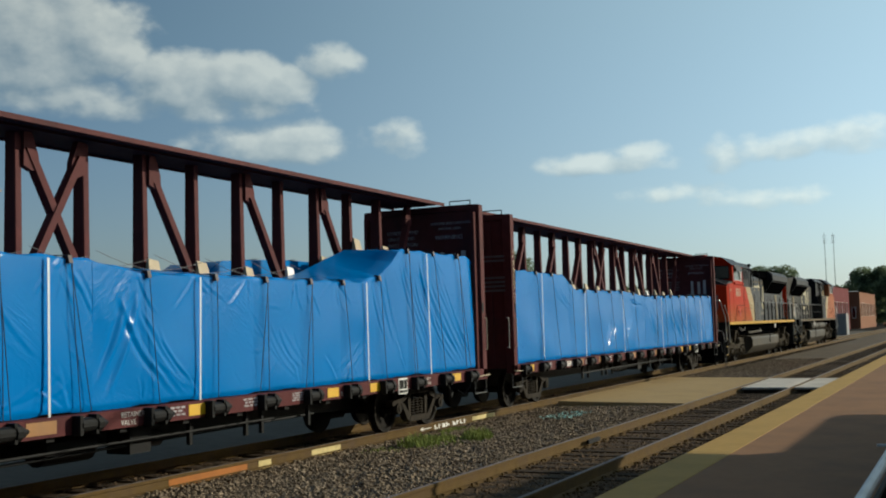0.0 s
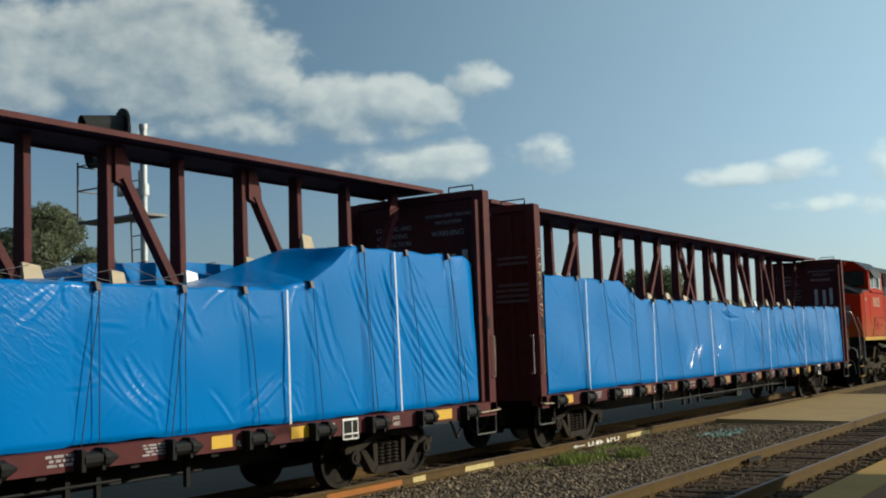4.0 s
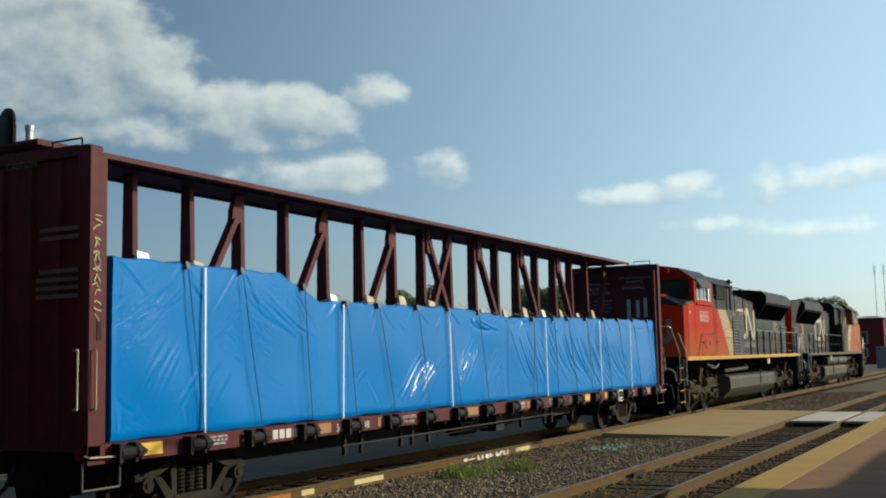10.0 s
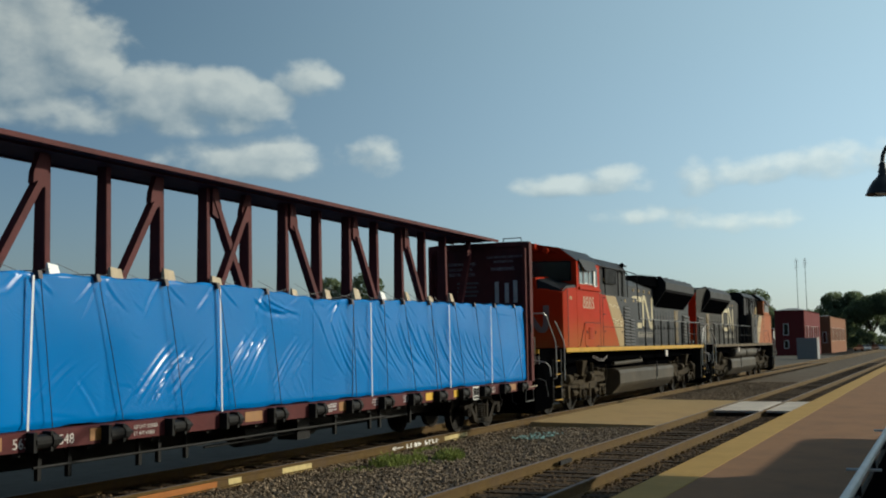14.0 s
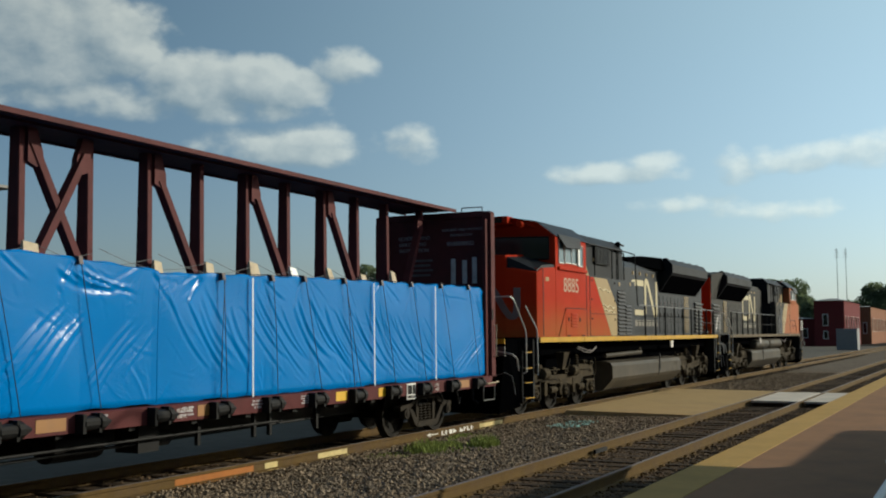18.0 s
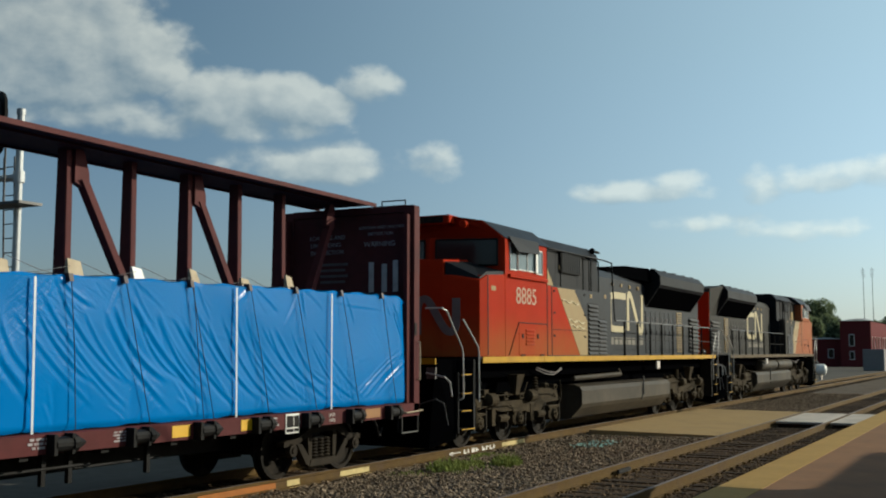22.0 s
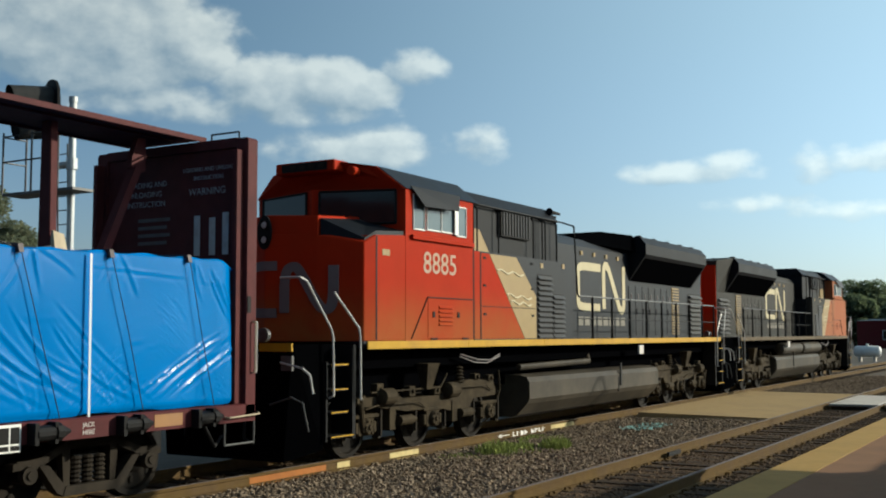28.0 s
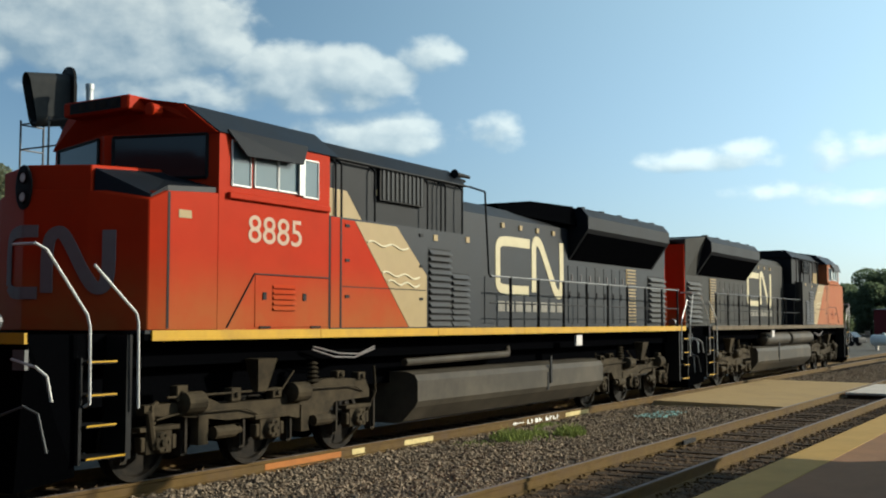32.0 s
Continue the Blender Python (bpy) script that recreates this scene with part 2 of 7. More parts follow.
M_RAILTOP = material("worn_rail_head", (0.14, 0.115, 0.105), 0.6, 0.15, 0.2, 9, (0.106, 0.076, 0.0608), 0.5, 3, 0.05, 60, (1, 0.1, 1), spec=0.2)
M_TIE = material("creosote_tie", (0.045, 0.032, 0.021), 0.9, 0, 0.4, 9, (0.128, 0.096, 0.072), 0.5, 3, 0.4, 30, (0.5, 4, 4), spec=0.05)
M_GROUND = material("ballast_ground", (0.115, 0.088, 0.062), 0.95, 0, 0.45, 16, (0.045, 0.036, 0.0293), 0.5, 0.6, 0.8, 26, spec=0.08)
M_STONE = material("ballast_stone", (0.218, 0.165, 0.113), 0.9, 0, 0.62, 4, (0.088, 0.066, 0.055), 0.4, 0.8, 0.3, 40, island=0.85, spec=0.05)
M_STONE_DARK = material("track_stone", (0.125, 0.085, 0.053), 0.95, 0, 0.5, 4, (0.056, 0.042, 0.035), 0.5, 0.8, 0.3, 40, island=0.8, spec=0.04)
M_TEAL = material("teal_plastic", (0.228, 0.418, 0.365), 0.5, 0, 0.3, 6, None, 0, 1, 0.0, island=0.6)
M_WHEEL = material("dark_wheel_steel", (0.008, 0.007, 0.006), 0.7, 0.2, 0.3, 6, (0.05, 0.038, 0.026), 0.5, 3, 0.1, 40, spec=0.1)
M_BED = material("fouled_ballast", (0.095, 0.064, 0.04), 0.95, 0, 0.4, 14, (0.0525, 0.0406, 0.0294), 0.5, 1.2, 0.7, 30, spec=0.03)
M_ASPHALT = material("asphalt", (0.017, 0.0158, 0.0142), 0.9, 0, 0.25, 10, (0.084, 0.077, 0.07), 0.5, 0.4, 0.4, 60, spec=0.02)
M_TAN = material("tan_crossing", (0.33, 0.23, 0.11), 0.9, 0, 0.12, 6, (0.225, 0.165, 0.0975), 0.5, 0.7, 0.3, 50, spec=0.06)
M_CONC = material("concrete", (0.48, 0.43, 0.37), 0.85, 0, 0.12, 5, (0.225, 0.21, 0.188), 0.5, 0.9, 0.3, 40, spec=0.1)
M_YEDGE = material("yellow_tactile", (0.4, 0.255, 0.085), 0.75, 0, 0.12, 7, (0.247, 0.18, 0.075), 0.4, 1.2, 0.2, 40, spec=0.05)
M_PAVER = material("brick_paver", (0.235, 0.135, 0.078), 0.85, 0, 0.2, 7, (0.158, 0.108, 0.0792), 0.5, 0.9, 0.25, 40, island=0.5, spec=0.04)
M_CNRED = material("orange_red_paint", (0.305, 0.021, 0.0052), 0.45, 0, 0.14, 3, (0.23, 0.03, 0.01), 0.35, 0.9, 0.04, 30, dust=((0.25, 0.085, 0.024), 3.0, 1.9, 0.75), spec=0.025)
M_CNBLACK = material("dark_grey_paint", (0.0055, 0.0079, 0.012), 0.5, 0, 0.25, 4, (0.018, 0.0178, 0.0172), 0.6, 0.8, 0.05, 30, spec=0.16)
M_CREAM = material("cream_paint", (0.26, 0.185, 0.08), 0.5, 0, 0.12, 4, (0.266, 0.182, 0.0912), 0.5, 1.2, 0.04, 30, spec=0.2)
M_LOGO = material("logo_cream", (0.42, 0.36, 0.22), 0.5, 0, 0.1, 8, (0.304, 0.251, 0.152), 0.4, 3, 0.0, spec=0.2)
M_SILLY = material("yellow_sill", (0.4, 0.225, 0.003), 0.5, 0, 0.18, 8, (0.2, 0.11, 0.02), 0.5, 1.5, 0.04, 40, spec=0.2)
M_TRUCK = material("dusty_truck_steel", (0.047, 0.036, 0.022), 0.8, 0, 0.4, 6, (0.014, 0.012, 0.01), 0.85, 2.6, 0.25, 30, spec=0.05)
M_TANK = material("dusty_fuel_tank", (0.036, 0.03, 0.022), 0.6, 0, 0.2, 4, (0.12, 0.099, 0.072), 0.5, 0.8, 0.06, 30, spec=0.12)
M_SILVER = material("bright_handrail", (0.471, 0.456, 0.426), 0.5, 0.2, 0.15, 10, None, 0, 1, 0.03, 60)
M_STEEL = material("galvanised_steel", (0.378, 0.387, 0.387), 0.45, 0.7, 0.15, 9, (0.225, 0.225, 0.216), 0.4, 2, 0.05, 50)
M_GLASS = material("dark_window_glass", (0.008, 0.009, 0.011), 0.08, 0, 0.1, 4, None, 0, 1, 0.0, spec=0.45)
M_BARK = material("bark", (0.0684, 0.0494, 0.0342), 0.9, 0, 0.35, 8, None, 0, 1, 0.5, 20)
M_LEAF = material("leaves", (0.125, 0.155, 0.095), 0.75, 0, 0.5, 1.5, (0.027, 0.045, 0.018), 0.4, 0.4, 0.0, island=0.7, spec=0.05)
M_LEAF2 = material("dry_leaves", (0.135, 0.16, 0.105), 0.8, 0, 0.45, 1.5, (0.06, 0.07, 0.03), 0.4, 0.4, 0.0, island=0.7, spec=0.1)
M_GRASS = material("weeds", (0.2, 0.235, 0.06), 0.8, 0, 0.4, 6, None, 0, 1, 0.0, island=0.8, spec=0.05)
M_BRICK = material("dark_red_brick_wall", (0.12, 0.024, 0.026), 0.85, 0, 0.25, 4, (0.0912, 0.0342, 0.0266), 0.5, 0.6, 0.2, 20, spec=0.1)
M_BUFF = material("buff_wall", (0.2, 0.09, 0.05), 0.85, 0, 0.2, 3, (0.19, 0.114, 0.076), 0.5, 0.5, 0.1, 20, spec=0.1)
M_ROOF = material("roof_grey", (0.19, 0.19, 0.19), 0.8, 0, 0.2, 4, None, 0, 1, 0.1, 20)
M_ORANGE = material("fresh_rust", (0.3, 0.1, 0.009), 0.85, 0, 0.3, 10, (0.152, 0.0684, 0.0304), 0.5, 5, 0.2, 60)
M_PAINTW = material("rail_marking_paint", (0.5, 0.4, 0.17), 0.8, 0, 0.2, 14, (0.228, 0.167, 0.0912), 0.5, 9, 0.1, 60)


M_BOGIE = material("dark_bogie_steel", (0.022, 0.018, 0.014), 0.8, 0, 0.35, 6, (0.055, 0.044, 0.03), 0.5, 1.8, 0.2, 30, spec=0.08)
# near-black for screens and hatch; also carries the shade of underframe, pilot, motors
M_VOID = material("screen_and_shade_black", (0.0015, 0.0016, 0.002), 0.9, 0, 0.2, 30, None, 0, 1, 0.3, 60, spec=0.0)
M_NUMBER = material("worn_number_paint", (0.4, 0.3, 0.22), 0.7, 0, 0.2, 14, (0.35, 0.13, 0.08), 0.5, 7, 0.0, spec=0.1)
M_YARD = material("pale_yard_gravel", (0.11, 0.1, 0.085), 0.95, 0, 0.25, 3, (0.07, 0.062, 0.05), 0.5, 0.2, 0.3, 20, spec=0.05)


M_STEELG = material("grey_louvre_paint", (0.085, 0.085, 0.082), 0.6, 0, 0.15, 6, (0.1, 0.09, 0.08), 0.5, 2, 0.05, 40, spec=0.15)
M_LETTER = material("pale_lettering", (0.2, 0.185, 0.155), 0.7, 0, 0.2, 14, (0.08, 0.075, 0.07), 0.5, 6, 0.0, spec=0.1)
M_STENCIL_MID = material("pale_stencil", (0.34, 0.32, 0.33), 0.7, 0, 0.25, 18, (0.076, 0.03, 0.027), 0.6, 9, 0.0, spec=0.1)


def let_light_through(m, share, colour):
    n, l = m.node_tree.nodes, m.node_tree.links
    tr = n.new("ShaderNodeBsdfTranslucent")
    tr.inputs[0].default_value = (*colour, 1)
    mix = n.new("ShaderNodeMixShader")
    mix.inputs[0].default_value = share
    l.new(n["Principled BSDF"].outputs[0], mix.inputs[1])
    l.new(tr.outputs[0], mix.inputs[2])
    l.new(mix.outputs[0], n["Material Output"].inputs[0])


let_light_through(M_LEAF, 0.4, (0.2, 0.25, 0.13))
let_light_through(M_LEAF2, 0.4, (0.22, 0.22, 0.13))
let_light_through(M_GRASS, 0.3, (0.16, 0.19, 0.06))


def tarp_material():
    m = bpy.data.materials.new("blue_tarpaulin")
    m.use_nodes = True
    n, l = m.node_tree.nodes, m.node_tree.links
    bsdf = n["Principled BSDF"]
    tc = n.new("ShaderNodeTexCoord")

    def noise_at(scale, stretch, detail, turn=0.0, dist=0.0):
        mp = n.new("ShaderNodeMapping")
        mp.vector_type = "TEXTURE"
        mp.inputs["Scale"].default_value = [1 / v for v in stretch]
        mp.inputs["Rotation"].default_value = (turn, 0, 0)
        l.new(tc.outputs["Object"], mp.inputs[0])
        t = n.new("ShaderNodeTexNoise")
        t.inputs["Scale"].default_value, t.inputs["Detail"].default_value, t.inputs["Distortion"].default_value = scale, detail, dist
        l.new(mp.outputs[0], t.inputs["Vector"])
        return t.outputs[0]
    def crease(scale, stretch, turn, width, mask_at):
        """Thin ridges along one direction, only in some patches of the sheet."""
        t = noise_at(scale, stretch, 1.5, turn, 0.5)
        d = n.new("ShaderNodeMath")
        d.operation = "SUBTRACT"
        l.new(t, d.inputs[0])
        d.inputs[1].default_value = 0.5
        ab = n.new("ShaderNodeMath")
        ab.operation = "ABSOLUTE"
        l.new(d.outputs[0], ab.inputs[0])
        r = n.new("ShaderNodeMapRange")
        r.interpolation_type = "SMOOTHSTEP"
        r.inputs["From Min"].default_value, r.inputs["From Max"].default_value = 0.0, width
        r.inputs["To Min"].default_value, r.inputs["To Max"].default_value = 1.0, 0.0
        l.new(ab.outputs[0], r.inputs["Value"])
        k = noise_at(0.55, (1, 1, 1.2), 2, mask_at)
        q = n.new("ShaderNodeMapRange")
        q.interpolation_type = "SMOOTHSTEP"
        q.inputs["From Min"].default_value, q.inputs["From Max"].default_value = 0.5, 0.68
        l.new(k, q.inputs["Value"])
        m_ = n.new("ShaderNodeMath")
        m_.operation = "MULTIPLY"
        l.new(r.outputs[0], m_.inputs[0])
        l.new(q.outputs[0], m_.inputs[1])
        return m_.outputs[0]

    def plus(a, b, w):
        m_ = n.new("ShaderNodeMath")
        m_.operation = "MULTIPLY_ADD"
        l.new(b, m_.inputs[0])
        m_.inputs[1].default_value = w
        l.new(a, m_.inputs[2])
        return m_.outputs[0]
    c = noise_at(0.9, (1, 1, 1), 3)
    h = crease(5.0, (0.3, 0.5, 2.4), 0.75, 0.12, 0.9)
    h = plus(h, crease(5.5, (0.3, 0.5, 2.2), -0.6, 0.12, 1.9), 0.7)
    h = plus(h, noise_at(5.0, (0.4, 0.6, 1.8), 4, 0.6, 0.5), 0.7)
    h = plus(h, noise_at(16, (1, 1, 1), 3), 0.1)
    mx = n.new("ShaderNodeMixRGB")
    mx.inputs[1].default_value, mx.inputs[2].default_value = (0.003, 0.122, 0.37, 1), (0.005, 0.158, 0.46, 1)
    l.new(c, mx.inputs[0])
    l.new(mx.outputs[0], bsdf.inputs["Base Color"])
    bsdf.inputs["Roughness"].default_value = 0.24
    bsdf.inputs["Specular IOR Level"].default_value = 0.13
    bp = n.new("ShaderNodeBump")
    bp.inputs["Strength"].default_value, bp.inputs["Distance"].default_value = 0.13, 0.02
    l.new(h, bp.inputs["Height"])
    l.new(bp.outputs[0], bsdf.inputs["Normal"])
    return m


M_TARP = tarp_material()


# ---- mesh helpers ----
def box(bm, x0, x1, y0, y1, z0, z1):
    v = [bm.verts.new((x, y, z)) for x in (x0, x1) for y in (y0, y1) for z in (z0, z1)]
    for f in ((0, 1, 3, 2), (4, 6, 7, 5), (0, 4, 5, 1), (2, 3, 7, 6), (0, 2, 6, 4), (1, 5, 7, 3)):
        bm.faces.new([v[i] for i in f])
    return bm


def hexa(bm, low, high):
    """A solid between two loops of points of the same count."""
    a = [bm.verts.new(p) for p in low]
    b = [bm.verts.new(p) for p in high]
    k = len(a)
    bm.faces.new(a[::-1])
    bm.faces.new(b)
    for i in range(k):
        bm.faces.new((a[i], a[(i + 1) % k], b[(i + 1) % k], b[i]))
    return bm


def along_y(bm, xz, y0, y1):
    return hexa(bm, [(x, y0, z) for x, z in xz], [(x, y1, z) for x, z in xz])


def along_x(bm, yz, x0, x1):
    return hexa(bm, [(x0, y, z) for y, z in yz], [(x1, y, z) for y, z in yz])


def rod(bm, p, q, r, n=8, r2=None):
    p, q = Vector(p), Vector(q)
    d = (q - p).normalized()
    s = d.orthogonal().normalized()
    t = d.cross(s)
    r2 = r if r2 is None else r2
    ring = lambda c, rr: [c + (s * math.cos(2 * math.pi * i / n) + t * math.sin(2 * math.pi * i / n)) * rr for i in range(n)]
    return hexa(bm, ring(p, r), ring(q, r2))


def pipe(bm, pts, r, n=6):
    for a, b in zip(pts, pts[1:]):
        rod(bm, a, b, r, n)
    return bm


def lathe(bm, profile, centre, axis="x", n=20):
    """A turned solid from (distance along the axis, radius) pairs."""
    rings = []
    for a, r in profile:
        ring = []
        for i in range(n):
            c, s = math.cos(2 * math.pi * i / n) * r, math.sin(2 * math.pi * i / n) * r
            o = {"x": (a, c, s), "y": (c, a, s), "z": (c, s, a)}[axis]
            ring.append(bm.verts.new((centre[0] + o[0], centre[1] + o[1], centre[2] + o[2])))
        rings.append(ring)
    for a, b in zip(rings, rings[1:]):
        for i in range(n):
            bm.faces.new((a[i], a[(i + 1) % n], b[(i + 1) % n], b[i]))
    bm.faces.new(rings[0][::-1])
    bm.faces.new(rings[-1])
    return bm


def B():
    return bmesh.new()


def mesh_of(name, bm, mat, bevel=0.0):
    if bevel:
        bmesh.ops.bevel(bm, geom=bm.edges[:], offset=bevel, segments=1, affect="EDGES")
    bmesh.ops.recalc_face_normals(bm, faces=bm.faces[:])
    me = bpy.data.meshes.new(name)
    bm.to_mesh(me)
    bm.free()
    me.materials.append(mat)
    return me


def part(name, bm, mat, parent, label="", bevel=0.0, at=None):
    ob = new(name, mesh_of(name, bm, mat, bevel))
    ob.parent = parent
    if at:
        ob.location = at
    if label:
        tagged(ob, label)
    return ob


def again(name, ob, at, parent=None):
    """Another piece on the same mesh."""
    o = new(name, ob.data)
    o.parent = parent or ob.parent
    o.location = at
    return o


def thing(name, at, label, category, group="", kind=""):
    ob = new(name)
    ob.location = at
    return tagged(ob, label, category, group, kind)


def solid(name, bm, mat, label="", category="", kind="", group="", bevel=0.0):
    return tagged(new(name, mesh_of(name, bm, mat, bevel)), label, category, group, kind)


def smooth(ob, angle=0.7):
    for p in ob.data.polygons:
        p.use_smooth = True
    return ob


def letters(name, text, size, mat, parent, m, label="", thin=1.0, bold=0.0):
    cu = bpy.data.curves.new(name, "FONT")
    cu.body, cu.size, cu.extrude, cu.align_x, cu.offset = text, size, 0.002, "LEFT", bold
    tmp = new(name + "_outline", cu)
    me = bpy.data.meshes.new_from_object(tmp.evaluated_get(bpy.context.evaluated_depsgraph_get()))
    bpy.data.objects.remove(tmp)
    me.transform(Matrix.Diagonal((thin, 1, 1, 1)))
    bm = bmesh.new()
    bm.from_mesh(me)
    bpy.data.meshes.remove(me)
    # gather the faces of each character by their stretch along the line
    spans = sorted((min(v.co.x for v in f.verts), max(v.co.x for v in f.verts), f.index) for f in bm.faces)
    glyphs = []
    for x0, x1, k in spans:
        if glyphs and x0 < glyphs[-1][0] - 1e-5:
            glyphs[-1][0] = max(glyphs[-1][0], x1)
            glyphs[-1][1].add(k)
        else:
            glyphs.append([x1, {k}])
    for _, keep in glyphs:
        piece = bm.copy()
        bmesh.ops.delete(piece, geom=[f for f in piece.faces if f.index not in keep], context="FACES")
        me = bpy.data.meshes.new(name)
        piece.to_mesh(me)
        piece.free()
        me.materials.append(mat)
        ob = new(name, me)
        ob.parent = parent
        ob.matrix_basis = m
        if label:
            tagged(ob, label)
    bm.free()


def ribbon(pts, w, place, lift):
    """A smooth flat band along a bent line; place(a, z, off) gives the spot on the wall."""
    for _ in range(3):
        fine = [pts[0]]
        for (a, b), (c, d) in zip(pts, pts[1:]):
            fine += [(a * 0.75 + c * 0.25, b * 0.75 + d * 0.25), (a * 0.25 + c * 0.75, b * 0.25 + d * 0.75)]
        pts = fine + [pts[-1]]
    pts = [p for k, p in enumerate(pts) if k == 0 or math.dist(p, pts[k - 1]) > 1e-4]
    dense = [pts[0]]
    for p, q in zip(pts, pts[1:]):
        steps = max(1, int(math.dist(p, q) / 0.08))
        dense += [(p[0] + (q[0] - p[0]) * k / steps, p[1] + (q[1] - p[1]) * k / steps) for k in range(1, steps + 1)]
    bm = B()
    rows = []
    for k, (a, z) in enumerate(dense):
        p, q = dense[max(0, k - 1)], dense[min(len(dense) - 1, k + 1)]
        n_ = Vector((-(q[1] - p[1]), q[0] - p[0])).normalized() * w / 2
        rows.append([bm.verts.new(place(a + e * n_.x, z + e * n_.y, o)) for e, o in ((-1, 0), (1, 0), (1, lift), (-1, lift))])
    for r0, r1 in zip(rows, rows[1:]):
        for k in range(4):
            bm.faces.new((r0[k], r0[(k + 1) % 4], r1[(k + 1) % 4], r1[k]))
    bm.faces.new(rows[0])
    bm.faces.new(rows[-1][::-1])
    bmesh.ops.recalc_face_normals(bm, faces=bm.faces[:])
    return bm


def on_side(x, y, z):
    """Upright writing on a face that looks to +x."""
    return pose(x, y, z, 90, 0, 90)


def on_front(x, y, z):
    """Upright writing on a face that looks to -y."""
    return pose(x, y, z, 90, 0, 0)


# ---- ground ----
bm = B()
S_ = 2500
bmesh.ops.create_grid(bm, x_segments=8, y_segments=8, size=S_)
bmesh.ops.translate(bm, verts=bm.verts[:], vec=(0, 0, -0.42))
solid("ground", bm, M_ASPHALT, kind="structure")


def bed(name, x0, x1, y0, y1, z, mat, edge=0.35):
    bm = B()
    along_y(bm, [(x0 - edge, -0.46), (x1 + edge, -0.46), (x1, z), (x0, z)], y0, y1)
    return solid(name, bm, mat, kind="structure")


bm = B()
box(bm, -90, TRACK_X - 2.6, -60, 190, -0.5, -0.405)
solid("yard", bm, M_YARD, kind="structure")
bed("ballast_bed", TRACK_X - 1.75, -3.75, -60, 500, -0.2, M_GROUND)

bm = B()
box(bm, NEAR_X - 0.95, NEAR_X + 1.9, -60, 500, -0.3, -0.182)
solid("fouled_track_bed", bm, M_BED, kind="structure").rotation_euler = (0, 0, NEAR_TURN)
RAIL_XZ = [(-0.07, -0.18), (0.07, -0.18), (0.07, -0.165), (0.014, -0.145), (0.012, -0.05), (0.036, -0.04), (0.037, -0.008), (0.03, 0.0),
           (-0.03, 0.0), (-0.037, -0.008), (-0.036, -0.04), (-0.012, -0.05), (-0.014, -0.145), (-0.07, -0.165)]


def track(name, cx, y0, far):
    th = tagged(new(name), "railway track of rusty brown rails on dark timber ties", "railway track", kind="structure")
    for s in (-0.755, 0.755):
        bm = B()
        along_y(bm, [(cx + s + x, z) for x, z in RAIL_XZ], y0, far)
        r = part("rail", bm, M_RAIL, th, "rusty brown steel rail")
        bm = B()
        box(bm, cx + s - 0.027, cx + s + 0.027, y0, far, 0.0005, 0.003)
        part("running_surface", bm, M_RAILTOP, r, "worn steel running surface")
    return th


near_track = track("near_track", NEAR_X, -30, 500)
near_track.rotation_euler = (0, 0, NEAR_TURN)
far_track = track("train_track", TRACK_X, -30, 500)


def ties(th, cx, y0, y1, step, zt):
    bm = B()
    box(bm, -1.3, 1.3, -0.115, 0.115, -0.17, 0.0)
    first = part("tie", bm, M_TIE, th, "", 0.008)
    first.location = (cx, y0, zt)
    k, y = 0, y0 + step
    rnd = random.Random(4)
    while y < y1:
        o = again("tie", first, (cx + rnd.uniform(-0.05, 0.05), y + rnd.uniform(-0.03, 0.03), zt + rnd.uniform(-0.012, 0.008)), th)
        o.rotation_euler = (0, 0, rnd.uniform(-0.02, 0.02))
        y += step


# ---- platform ----
plat = tagged(new("platform"), "low brick station platform with a yellow edge strip", "platform", kind="structure")
bm = B()
box(bm, -3.86, 30, -40, 160, -0.44, 0.0)
part("platform_slab", bm, M_CONC, plat)
bm = B()
box(bm, -3.9, -3.27, -40, 160, 0.002, 0.05)
part("edge_strip", bm, M_YEDGE, plat, "yellow tactile edge strip")
bm = B()
box(bm, -3.267, 30, -40, 160, 0.002, 0.045)
part("paving", bm, M_PAVER, plat, "reddish brown brick paving")
plat.rotation_euler = (0, 0, PLATFORM_TURN)

# crossing pads
bm = B()
hexa(bm, [(-9.95, 27.2, -0.3), (-6.48, 27.9, -0.3), (-6.6, 40.1, -0.3), (-10.1, 39.1, -0.3)], [(-9.95, 27.2, -0.03), (-6.48, 27.9, -0.13), (-6.6, 40.1, -0.11), (-10.1, 39.1, -0.03)])
solid("crossing_pad", bm, M_TAN, kind="structure")
for x0, x1 in ((-6.15, -4.83), (-4.66, -3.94)):
    bm = B()
    box(bm, x0, x1, 32.45, 37.4, -0.06, 0.005)
    panel = solid("crossing_panel", bm, M_CONC, kind="structure", bevel=0.012)
    # dark strips in tie colour stand in for the shadow below the panel edge
    for y0 in (32.56, 33.75, 34.95, 36.15):
        bm = B()
        box(bm, x0 + 0.04, x1 - 0.04, y0, y0 + 1.1, -0.178, -0.062)
        part("bearer", bm, M_TIE, panel, "dark strip standing in for the shadow under the panel")


